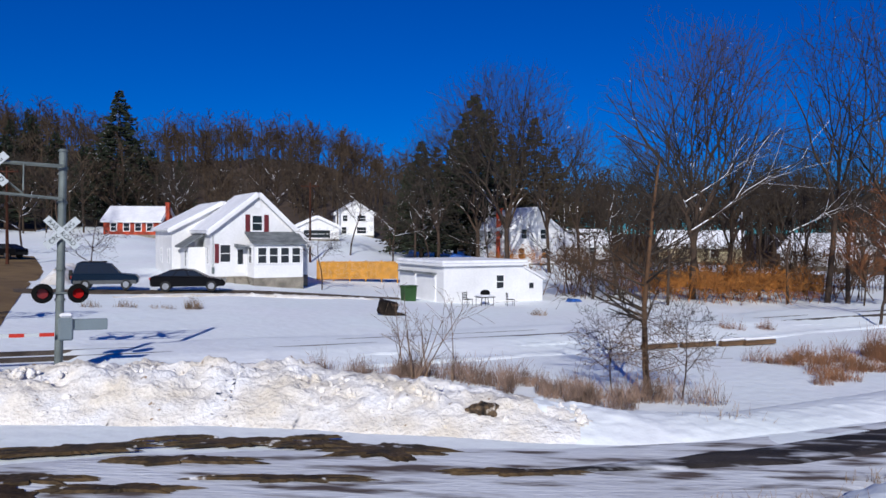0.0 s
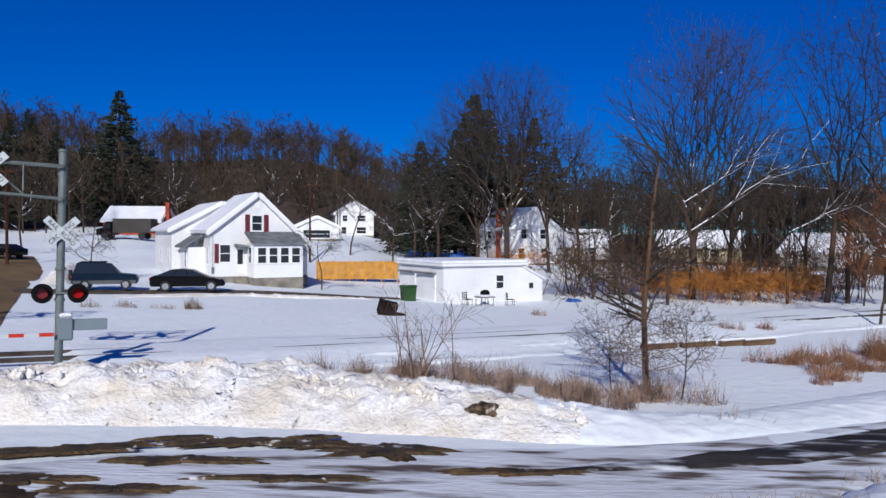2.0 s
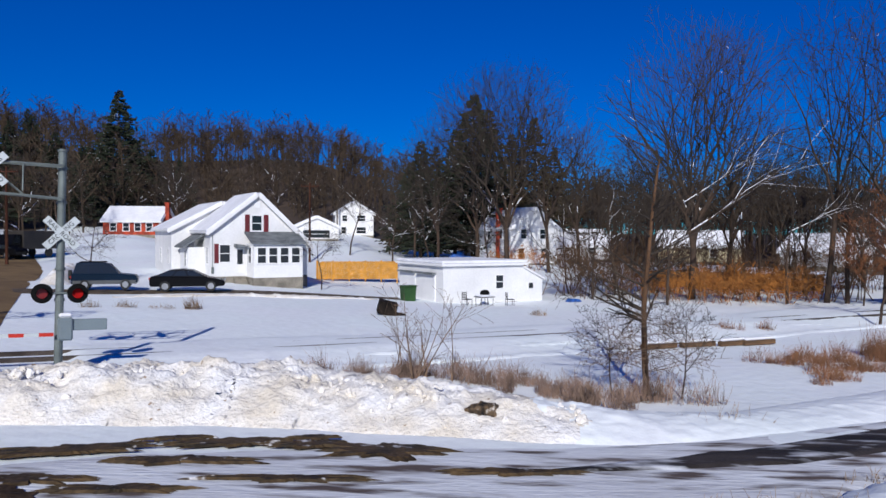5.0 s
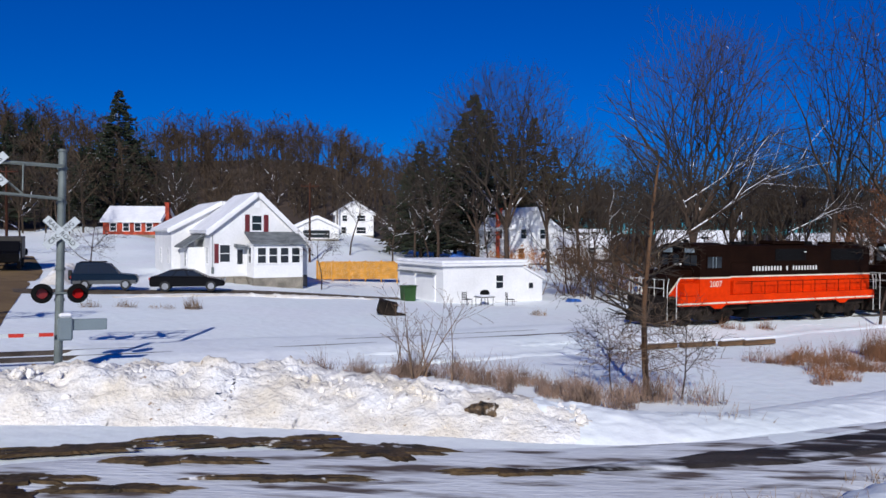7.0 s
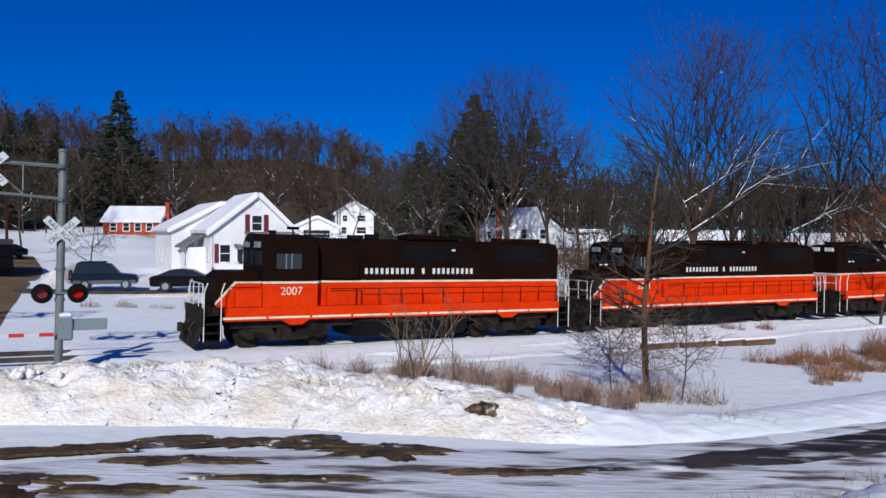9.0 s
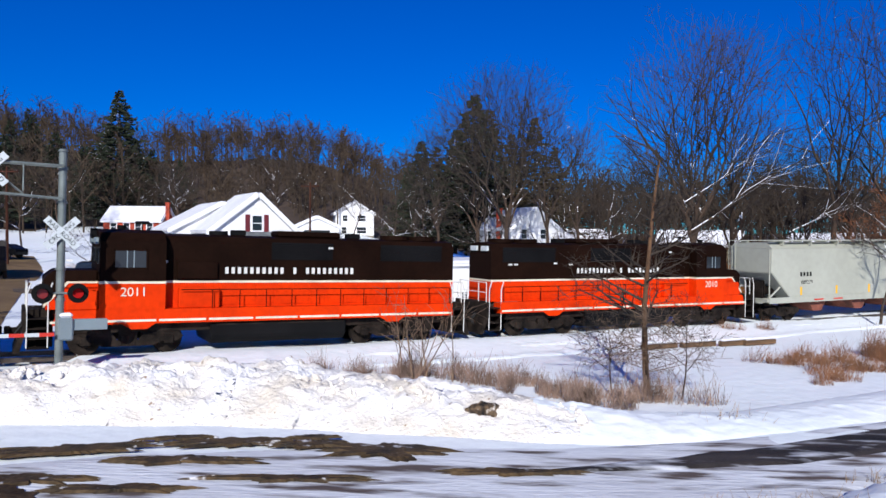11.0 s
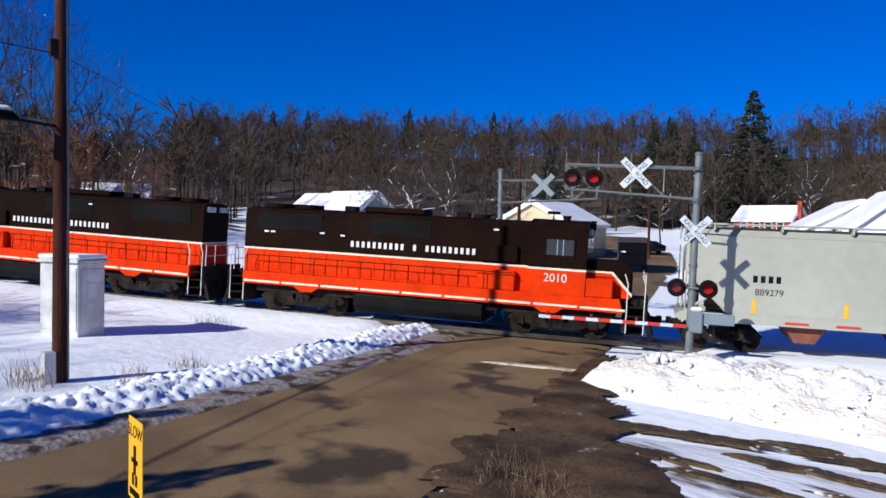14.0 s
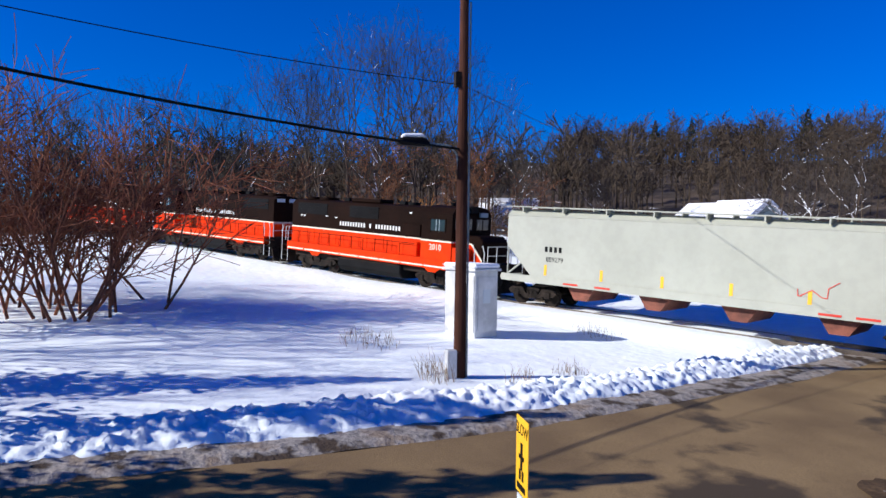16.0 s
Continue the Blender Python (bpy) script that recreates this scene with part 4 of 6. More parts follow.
def white_house():
    s0, n0 = 5.8, 30.0
    m = stand(s0, n0)
    z0 = G(s0 + 4, n0).z
    m.translation.z = z0 - 0.1
    W = 7.7
    H, walls = gabled("white_house", m, W, 6.0, 4.35, 7.15, SIDING, "white clapboard cottage with maroon shutters and snowy roof", ridge_x=3.6, eave_r=3.3, base=0.75)
    for x, z, w, h in ((3.55, 4.35, 0.75, 1.15), (1.05, 1.9, 0.75, 1.3)):
        window_in(walls, x, z, w, h, 0.0)
    bm = B()
    for x in (2.80, 4.30):
        box(bm, x - 0.19, x + 0.19, -0.06, -0.005, 4.25, 5.6, 0.01)
    box(bm, 0.24, 0.58, -0.06, -0.005, 1.8, 3.3, 0.01)
    parts("shutter", bm, MAROON, walls, "maroon louvred shutters")
    bm = B()
    box(bm, 3.35, 3.8, -0.05, 0, 6.15, 6.65)
    part("gable_vent", bm, TRIM, walls)
    bm = B()
    box(bm, 1.85, 2.6, -0.05, 0.0, 1.0, 3.0)
    door = part("door", bm, TRIM, walls, "white front door with a dark pane")
    bm = B()
    box(bm, 2.0, 2.42, -0.07, -0.05, 1.7, 2.85)
    part("pane", bm, GLASS, door)
    bm = B()
    prism(bm, [(1.75, 3.05), (2.75, 3.05), (2.75, 3.15), (1.75, 3.30)], -0.9, 0)
    part("awning", bm, GREYROOF, walls)
    bm = B()
    for i in range(3):
        box(bm, 1.7, 2.65, -0.9 + i * 0.3, -0.05, 0.0, 0.3 + i * 0.22)
    parts("step", bm, FOUND, H)
    # glazed front porch
    bm = B()
    px0, px1, pd = 2.75, 6.65, 2.0
    box(bm, px0, px1, -pd, 0, 0.7, 3.35)
    porch = part("porch", bm, SIDING, H, "white glazed front porch")
    bm = B()
    box(bm, px0 - 0.03, px1 + 0.03, -pd - 0.03, 0, -1.2, 0.7)
    part("porch_base", bm, FOUND, porch)
    for i in range(4):
        window_in(porch, px0 + 0.62 + i * 0.9 , 1.85, 0.62, 1.15, -pd)
    side_window(porch, px0, -1.0, 1.85, 0.8, 1.15)
    bm = B()
    prism(bm, [(-pd - 0.3, 3.30), (0, 4.15), (0, 4.27), (-pd - 0.3, 3.42)], px0 - 0.2, px1 + 0.2, axis="x")
    part("porch_roof", bm, GREYROOF, porch, "bare grey shingled porch roof")
    bm = B()
    pipe(bm, [(-0.05, -0.06, 4.1), (-0.05, -0.06, 0.5)], 0.04)
    part("downpipe", bm, TRIM, walls)
    bm = B()
    box(bm, 0.02, 0.2, -0.12, -0.03, 1.0, 1.5, 0.02)
    pipe(bm, [(0.1, -0.08, 1.5), (0.1, -0.08, 4.0), (-0.9, 0.4, 3.7)], 0.02)
    part("meter_box", bm, STEEL, walls)
    # side entry with its own little roof, and windows along the side
    bm = B()
    box(bm, -1.3, 0, 2.2, 5.2, 0.3, 3.0)
    side = part("side_entry", bm, SIDING, H)
    bm = B()
    prism(bm, [(-1.7, 2.95), (0.0, 4.05), (0.0, 4.17), (-1.7, 3.07)], 1.9, 5.5)
    part("side_roof", bm, GREYROOF, side, "grey shingled lean-to roof")
    side_window(side, -1.3, 3.0, 1.5, 0.7, 1.2)
    side_window(walls, 0.0, 1.2, 1.7, 0.7, 1.3)
    # rear wing
    m2 = stand(4.0, n0 + 6.06)
    m2.translation.z = z0 - 0.1
    R_, rw = gabled("rear_wing", m2, 8.2, 8.0, 4.45, 6.65, SIDING, "white clapboard rear wing with snowy roof", ridge_x=4.1, base=0.6, cover=0.10)
    side_window(rw, 0.0, 1.5, 1.6, 0.8, 1.2)
    side_window(rw, 0.0, 5.0, 1.6, 0.8, 1.2)
    window_in(rw, 1.2, 1.7, 0.7, 1.2, 0.0)


def garage():
    m = stand(19.3, 17.6)
    H = empty("garage", m, "white painted two-door garage with snow on its low roof", "garage")
    W, D, h = 7.0, 7.0, 2.65
    bm = B()
    prism(bm, [(0, -0.6), (W, -0.6), (W, h), (0, h)], 0, D)
    wall = part("wall", bm, SIDING, H)
    bm = B()
    prism(bm, [(W, -0.6), (W + 1.85, -0.6), (W + 1.85, 1.55), (W, 2.45)], 0.02, D - 1)
    shed = part("lean_to", bm, SIDING, H, "white lean-to shed")
    bm = B()
    box(bm, -0.25, W + 0.3, -0.3, D + 0.25, h, h + 0.16)
    roof = part("roof", bm, TRIM, H)
    bm = B()
    box(bm, -0.2, W + 0.25, -0.25, D + 0.2, h + 0.16, h + 0.40, 0.07)
    part("snow_cover", bm, SNOW_ROOF, roof)
    bm = B()
    prism(bm, [(W, 2.45), (W + 2.0, 1.48), (W + 2.0, 1.62), (W, 2.60)], -0.15, D - 0.9)
    sr = part("lean_to_roof", bm, TRIM, shed)
    bm = B()
    box(bm, -0.02, W + 0.02, -0.03, 0, h - 0.24, h - 0.10)
    part("fascia", bm, TRIM, wall)
    window_in(wall, 4.85, 0.95, 0.62, 0.95, 0.0)
    window_in(shed, W + 0.75, 0.85, 0.42, 0.42, 0.02, panes=1)
    for y in (1.1, 4.2):
        bm = B()
        box(bm, -0.06, 0.01, y, y + 2.5, -0.1, 2.0)
        for k in range(4):
            box(bm, -0.075, -0.05, y + 0.06, y + 2.44, 0.0 + k * 0.5, 0.44 + k * 0.5)
        d = part("garage_door", bm, TRIM, wall, "white panelled garage door")
        bm = B()
        box(bm, -0.35, -0.02, y - 0.1, y + 2.6, 2.02, 2.14)
        part("door_hood", bm, GREYROOF, d)
    box_bm = B()
    z = 0.1
    while z < h - 0.3:
        prism(box_bm, [(-0.022, z), (0, z + 0.18), (0, z)], 0, W, axis="x")
        z += 0.18
    tagged(part("clapboard", box_bm, SIDING, wall), kind="stuff")


def plain_house(name, bearing, dist, turn, w, depth, eave, ridge, wall, label, z, wins=(), chim=None, cover=0.2, group="houses beyond the railway", roofm=None):
    x, y = dist * math.sin(radians(bearing)), dist * math.cos(radians(bearing))
    H, walls = gabled(name, pose(x, y, z, 0, 0, turn), w, depth, eave, ridge, wall, label, clap=False, cover=cover, base=0.4, group=group, roof=roofm)
    for kind, a, zz, ww, hh_ in wins:
        if kind == "f":
            window_in(walls, a, zz, ww, hh_, 0.0)
        elif kind == "l":
            side_window(walls, 0.0, a, zz, ww, hh_, -1)
        else:
            side_window(walls, w, a, zz, ww, hh_, 1)
    if chim:
        chimney(H, *chim)
    return H, walls


white_house()
garage()

far_houses = [
    ("red_house", -20.35, 128, 92, 7.5, 8.8, 2.5, 4.7, BRICK, "red ranch house with a snowy roof and brick chimney", 4.3, [("l", a, 1.0, 0.9, 1.2) for a in (1.6, 3.4, 5.2, 7.2)], (2.0, -0.6, 0, 5.4), 0.25),
    ("white_garage", -10.95, 124, 14, 6.9, 8, 2.3, 3.9, SIDING, "white gabled garage with a wide door and snowy roof", 3.75, [("f", 3.4, 0.6, 4.2, 1.2)], None, 0.2),
    ("two_storey_house", -8.0, 150, 12, 7.4, 8, 4.6, 6.9, SIDING, "white two-storey house with a snowy roof", 4.3, [("f", 1.6, 0.8, 0.9, 1.2), ("f", 5.0, 0.8, 1.8, 1.2), ("f", 1.8, 3.2, 0.9, 1.1), ("f", 5.0, 3.2, 1.6, 1.1)], None, 0.25),
    ("two_storey_house", 5.1, 100, 27, 7.5, 9, 4.9, 7.6, SIDING, "white two-storey house behind bare trees", 0.8, [("f", 1.6, 1.1, 0.8, 1.3), ("f", 5.2, 1.1, 0.8, 1.3), ("f", 2.0, 3.7, 0.8, 1.2), ("f", 5.0, 3.7, 0.8, 1.2), ("l", 2.5, 3.7, 0.8, 1.2), ("l", 5.5, 3.7, 0.8, 1.2)], (0.0, 3.0, 0, 7.6), 0.25),
    ("white_bungalow", 7.2, 122, 70, 8, 12, 2.6, 4.6, SIDING, "low white house with a snowy roof", 1.0, [("l", 3, 1.2, 1, 1.1), ("l", 8, 1.2, 1, 1.1)], None, 0.3),
    ("white_bungalow", 12.5, 118, 100, 8, 13, 2.4, 4.7, SIDING, "low white house with a snowy roof", 0.9, [("l", 3, 1.2, 1, 1.1)], None, 0.3),
    ("white_bungalow", 21.5, 120, 75, 8, 12, 2.6, 4.8, CREAM, "pale house with a snowy roof among trees", 0.7, [("l", 4, 1.2, 1, 1.1)], None, 0.3),
    ("white_bungalow", 28.0, 112, 40, 8, 9, 2.3, 4.6, SIDING, "white shed-like house with a snowy roof", 0.5, [("f", 3, 1.0, 1, 1.1)], None, 0.3),
    ("cream_house", -41.0, 78, 12, 8.5, 9, 2.7, 4.9, CREAM, "cream gabled house with a snowy roof", 2.6, [("f", 2.0, 1.0, 0.9, 1.2), ("f", 6.2, 1.0, 0.9, 1.2)], None, 0.22),
    ("grey_house", -51.6, 82, 100, 7.5, 6.0, 4.0, 6.4, GREYSIDE, "grey-green house with a snowy roof", 2.1, [("l", 1.8, 2.2, 0.9, 1.2), ("l", 3.6, 2.2, 0.9, 1.2)], None, 0.25),
    ("grey_house", -53.9, 92, 105, 8, 5.5, 4.2, 6.7, GREYSIDE, "dark grey house with a patchy snowy roof", 2.0, [("l", 3, 2.2, 0.9, 1.2)], None, 0.10),
    ("white_bungalow", -66.0, 118, 150, 7, 9, 3.0, 5.6, SIDING, "white house with a snowy roof among bare trees", 4.6, [], None, 0.25),
]
for f in far_houses:
    plain_house(f[0], f[1], f[2], f[3], f[4], f[5], f[6], f[7], f[8], f[9], f[10], f[11], f[12], f[13])


def board_fence(p, q, h, material, label, z_off=0.0, panels=5):
    a, b = Vector(p), Vector(q)
    ln = (b - a).length
    ang = math.degrees(math.atan2(b.y - a.y, b.x - a.x))
    F = empty("fence", pose(a.x, a.y, ground_z(a.x, a.y) + z_off, 0, 0, ang), label, "fence")
    for k in range(panels + 1):
        bm = B()
        x = ln * k / panels
        box(bm, x - 0.06, x + 0.06, -0.02, 0.1, -0.4, h + 0.08)
        part("post", bm, material, F)
    bm = B()
    for z in (0.3, h - 0.3):
        box(bm, 0, ln, 0.0, 0.05, z, z + 0.09)
    parts("rail", bm, material, F)
    n = int(ln / 0.15)
    for k in range(n):
        bm = B()
        hh_ = h + 0.02 * math.sin(k * 2.3)
        x = k * 0.15
        box(bm, x + 0.004, x + 0.146, -0.045, -0.02, 0.02, hh_)
        part("board", bm, material, F)


board_fence((-11.7, 71.0), (-4.3, 72.4), 1.7, FENCE, "yellow cedar board fence behind the white house", -0.03)
OLDFENCE = mat("weathered_fence", (0.38, 0.17, 0.045), 0.8, var=0.3, size=0.6, rand=0.2)
board_fence((19.0, 72.0), (33.0, 66.0), 1.5, OLDFENCE, "weathered brown board fence behind bare trees", 0.2, 7)


# ======== crossing signals ========
def crossbuck(parent, x, y, z, r=0.62, text=True):
    for k, (a, words) in enumerate(((45, "CROSSING"), (-45, "RAIL  ROAD"))):
        m = pose(x, y - 0.012 * k, z, 90, 0, 0) @ pose(0, 0, 0, 0, 0, a)
        bm = B()
        box(bm, -r, r, -0.115, 0.115, -0.008, 0.008)
        bm.transform(m)
        blade = part("crossbuck_blade", bm, SIGN_WHITE if text else SIGN_BACK, parent, "white crossbuck blade with black letters" if text else "grey back of a crossbuck blade")
        if text:
            lettering("crossbuck_word", words, 0.20, BLACK, blade, m @ pose(0, 0, 0.010), depth=0.002, squeeze=0.95)


def lamp_pair(parent, x, y, z, gap=0.98, right_on=True):
    bm = B()
    tube(bm, (x - gap / 2, y + 0.1, z), (x + gap / 2, y + 0.1, z), 0.035, n=8)
    part("lamp_bracket", bm, STEEL, parent)
    for sgn in (-1, 1):
        cx = x + sgn * gap / 2
        bm = B()
        tube(bm, (cx, y + 0.02, z), (cx, y + 0.05, z), 0.30, n=28)
        tube(bm, (cx, y + 0.05, z), (cx, y + 0.22, z), 0.13, n=16)
        # hood over the lens
        k = 16
        for i in range(k):
            a0, a1 = math.pi * i / k, math.pi * (i + 1) / k
            vs = [bm.verts.new((cx + math.cos(a) * 0.17, yy, z + math.sin(a) * 0.17)) for a, yy in ((a0, y + 0.02), (a1, y + 0.02), (a1, y - 0.28 + 0.14 * abs(math.cos(a1))), (a0, y - 0.28 + 0.14 * abs(math.cos(a0))))]
            bm.faces.new(vs)
        lamp = part("flasher_lamp", bm, BLACK, parent, "black disc backboard with hooded lamp")
        bm = B()
        tube(bm, (cx, y - 0.02, z), (cx, y + 0.02, z), 0.15, n=20)
        on = (sgn > 0) == right_on
        part("lens", bm, LENS_ON if on else LENS_DIM, lamp, "glowing red lens" if on else "dim red lens")


def crossing_signal(m, way, arm, height, label, gate=True):
    """A mast with a truss arm, flashing lamps, crossbucks and a lowered gate; way is the side the arm reaches to."""
    S = empty("crossing_signal", m, label, "crossing signal", "crossing signals")
    bm = B()
    tube(bm, (0, 0, -0.5), (0, 0, height), 0.125, 0.115, n=14)
    tube(bm, (0, 0, height), (0, 0, height + 0.08), 0.15, 0.10, n=14)
    box(bm, -0.22, 0.22, -0.22, 0.22, 0.0, 0.28, 0.03)
    for z in (2.35, 3.3, height - 0.55, height - 1.6):
        tube(bm, (0, 0, z), (0, 0, z + 0.08), 0.15, n=14)
    mast = part("mast", bm, STEEL, S, "galvanised steel mast")
    top, low = height - 0.45, height - 1.45
    bm = B()
    for y in (-0.28, 0.28):
        tube(bm, (0, y, top), (way * arm, y, top + 0.04), 0.035, n=6)
        tube(bm, (0, y, low), (way * arm, y, low + 0.22), 0.035, n=6)
        for k in range(4):
            x0, x1 = way * arm * k / 4, way * arm * (k + 1) / 4
            tube(bm, (x1, y, top + 0.03), (x1, y, low + 0.2), 0.02, n=6)
            if k % 2 == 1:
                tube(bm, (x0, y, low + 0.1), (x1, y, top), 0.02, n=6)
    for k in range(5):
        x = way * arm * k / 4
        tube(bm, (x, -0.28, top + 0.02), (x, 0.28, top + 0.02), 0.02, n=6)
        tube(bm, (x, -0.28, low + 0.05 * k), (x, 0.28, low + 0.05 * k), 0.02, n=6)
        tube(bm, (x, -0.28, top), (x, -0.28, top + 0.45), 0.015, n=5) if k > 1 else None
    part("truss_arm", bm, STEEL, S, "galvanised truss arm over the road")
    if gate:
        lamp_pair(S, way * arm * 0.86, -0.42, top - 0.42, 0.72)
    crossbuck(S, way * arm * 0.46, -0.40, top - 0.22, text=gate)
    crossbuck(S, 0.0, -0.20, height - 2.5) if gate else None
    lamp_pair(S, 0.0, -0.25, height - 4.35)
    if gate:
        bm = B()
        box(bm, -0.05, 0.38, -0.30, 0.12, 1.15, 1.85, 0.05)
        box(bm, 0.38, 1.35, -0.20, -0.08, 1.45, 1.80, 0.02)
        part("gate_mechanism", bm, SIGN_BACK, S, "grey gate mechanism with counterweight")
        bm = B()
        box(bm, -0.02, 0.36, -0.28, 0.10, 1.85, 1.99, 0.06)
        part("snow_cap", bm, SNOW_ROOF, S)
        L_ = arm * 1.15
        k = int(L_ / 0.4)
        for i in range(k):
            bm = B()
            a, b = way * (0.15 + i * 0.4), way * (0.15 + (i + 1) * 0.4)
            box(bm, min(a, b), max(a, b), -0.30, -0.25, 1.30, 1.41)
            part("gate_stripe", bm, SIGN_WHITE if i % 2 else REDPAINT, S)
        bm = B()
        for i in (0.35, 0.65, 0.95):
            tube(bm, (way * L_ * i, -0.27, 1.41), (way * L_ * i, -0.27, 1.54), 0.05, n=10)
        parts("gate_light", bm, LENS_DIM, S)
    return S


near_base = Vector((-11.85, 23.45))
crossing_signal(pose(near_base.x, near_base.y, ground_z(near_base.x, near_base.y) + 0.05, 0, 1.4, HEAD), -1, 4.25, 6.95, "cantilever crossing signal with flashing red lamps and lowered gate")
far_base = Vector((-22.45, 26.2))
crossing_signal(pose(far_base.x, far_base.y, ground_z(far_base.x, far_base.y) + 0.05, 0, 0, HEAD), 1, 4.25, 6.75, "second cantilever crossing signal on the far side of the rails", gate=False)


# ======== pole, lamp, wires, cabinet, road sign ========
def utility_pole(x, y, h, r, label, arms=0):
    P = empty("utility_pole", pose(x, y, ground_z(x, y)), label, "utility pole")
    bm = B()
    tube(bm, (0, 0, -0.6), (0, 0, h), r, r * 0.62, n=14)
    pole = part("pole", bm, POLEWOOD, P)
    for k in range(arms):
        bm = B()
        z = h - 0.5 - k * 0.9
        box(bm, -1.1, 1.1, -0.06, 0.06, z, z + 0.12)
        for xx in (-1.0, -0.5, 0.5, 1.0):
            tube(bm, (xx, 0, z + 0.12), (xx, 0, z + 0.28), 0.04, n=8)
        part("crossarm", bm, POLEWOOD, P)
    return P


px, py = -19.81, 6.62
NP = utility_pole(px, py, 12.6, 0.175, "dark creosoted utility pole beside the road")
gz = ground_z(px, py)
bm = B()
box(bm, -0.05, 0.22, -0.42, -0.14, -0.2, 0.75, 0.02)
part("service_box", bm, CABINET, NP, "small grey box at the pole's foot")
bm = B()
pipe(bm, [(0.13, 0.16, 0.0), (0.09, 0.15, 10.2)], 0.03)
part("conduit", bm, STEEL, NP)
bm = B()
box(bm, -0.1, 0.1, -0.25, 0.1, 7.9, 8.3)
part("bracket", bm, GRIME, NP)
left = Vector((-math.cos(radians(72)), -math.sin(radians(72)), 0)) * 0.93 + Vector((0.95, -0.30, 0)) * 0.25
lz = 7.35 - gz
bm = B()
pipe(bm, [left * 0.1 + Vector((0, 0, lz - 0.75)), left * 0.16 + Vector((0, 0, lz - 0.25)), left * 0.35 + Vector((0, 0, lz - 0.02)), left * 1.0 + Vector((0, 0, lz + 0.03))], 0.035)
lamp_arm = part("lamp_arm", bm, STEEL, NP)
bm = B()
ang = math.degrees(math.atan2(left.y, left.x))
prism(bm, [(0.0, -0.06), (0.1, -0.13), (0.85, -0.11), (0.95, -0.02), (0.8, 0.10), (0.2, 0.11)], -0.17, 0.17, bev=0.05)
bm.transform(Matrix.Translation(left * 0.93 + Vector((0, 0, lz + 0.06))) @ pose(0, 0, 0, 0, 0, ang))
head = part("lamp_head", bm, BLACK, NP, "cobra-head street lamp")
bm = B()
prism(bm, [(0.12, 0.085), (0.82, 0.075), (0.78, 0.17), (0.25, 0.19)], -0.15, 0.15, bev=0.04)
bm.transform(Matrix.Translation(left * 0.93 + Vector((0, 0, lz + 0.09))) @ pose(0, 0, 0, 0, 0, ang))
part("snow_cap", bm, SNOW_ROOF, head)


def wire(a, b, sag, r, label):
    a, b = Vector(a), Vector(b)
    bm = B()
    pts = []
    for i in range(25):
        f = i / 24
        p = a.lerp(b, f)
        p.z -= sag * 4 * f * (1 - f)
        pts.append(p)
    pipe(bm, pts, r, 5)
    return tagged(part("overhead_wire", bm, BLACK), label, "wire")


wire((px, py, 7.25), (-12.3, -10.3, 8.6), 0.28, 0.035, "thick black cable strung from the utility pole")
wire((px, py, 9.0), (-12.3, -10.3, 9.3), 0.3, 0.012, "thin wire strung from the utility pole")
wire((px, py, 9.0), (-58.0, 40.0, 10.5), 0.5, 0.010, "thin wire running off over the railway")

c = Vector((-26.6, 9.3))
CB = empty("relay_cabinet", pose(c.x, c.y, ground_z(c.x, c.y), 0, 0, HEAD - 8), "weathered aluminium relay cabinet standing in the snow", "cabinet")
bm = B()
box(bm, -0.85, 0.85, -0.55, 0.55, -0.3, 2.35, 0.02)
cbody = part("body", bm, CABINET, CB)
for x in (-0.42, 0.42):
    bm = B()
    box(bm, x - 0.39, x + 0.39, -0.58, -0.55, 0.15, 2.2, 0.01)
    door = part("door", bm, CABINET, cbody)
    bm = B()
    tube(bm, (x * 0.2, -0.63, 1.1), (x * 0.2, -0.63, 1.4), 0.02, n=6)
    part("handle", bm, BLACK, door)
bm = B()
box(bm, 0.85, 0.88, -0.42, 0.42, 0.2, 2.15, 0.01)
sd = part("side_door", bm, CABINET, cbody)
bm = B()
box(bm, 0.88, 0.90, -0.2, 0.15, 1.2, 1.7)
part("notice", bm, SIGN_WHITE, sd)
bm = B()
box(bm, -0.95, 0.95, -0.65, 0.65, 2.35, 2.45, 0.02)
croof = part("roof", bm, CABINET, CB)
bm = B()
box(bm, -0.93, 0.93, -0.63, 0.63, 2.45, 2.62, 0.07)
part("snow_cap", bm, SNOW_ROOF, croof)

sp = Vector((-6.72, 2.9))
SG = empty("warning_sign", pose(sp.x, sp.y, ground_z(sp.x, sp.y), 0, 0, -8), "yellow pedestrian warning sign on a steel post", "road sign")
zs = 3.22 - ground_z(sp.x, sp.y)
bm = B()
box(bm, -0.025, 0.025, 0.0, 0.05, -0.4, zs - 0.05)
part("post", bm, STEEL, SG)
bm = B()
box(bm, -0.21, 0.21, -0.012, 0.0, zs - 0.74, zs, 0.004)
plate = part("plate", bm, YELLOW, SG, "yellow sign plate")
lettering("sign_word", "SLOW", 0.155, BLACK, plate, pose(0, -0.013, zs - 0.12, 90, 0, 0), depth=0.002)
bm = B()
box(bm, -0.035, 0.035, -0.016, -0.012, zs - 0.50, zs - 0.24)
box(bm, -0.10, 0.09, -0.016, -0.012, zs - 0.40, zs - 0.36)
for sg in (-1, 1):
    box(bm, sg * 0.05 - 0.03, sg * 0.05 + 0.03, -0.016, -0.012, zs - 0.60, zs - 0.50)
part("symbol", bm, BLACK, plate, "plain black symbol")
bm = B()
box(bm, -0.15, 0.15, -0.016, -0.012, zs - 0.70, zs - 0.64)
part("word_bar", bm, BLACK, plate)
bm = B()
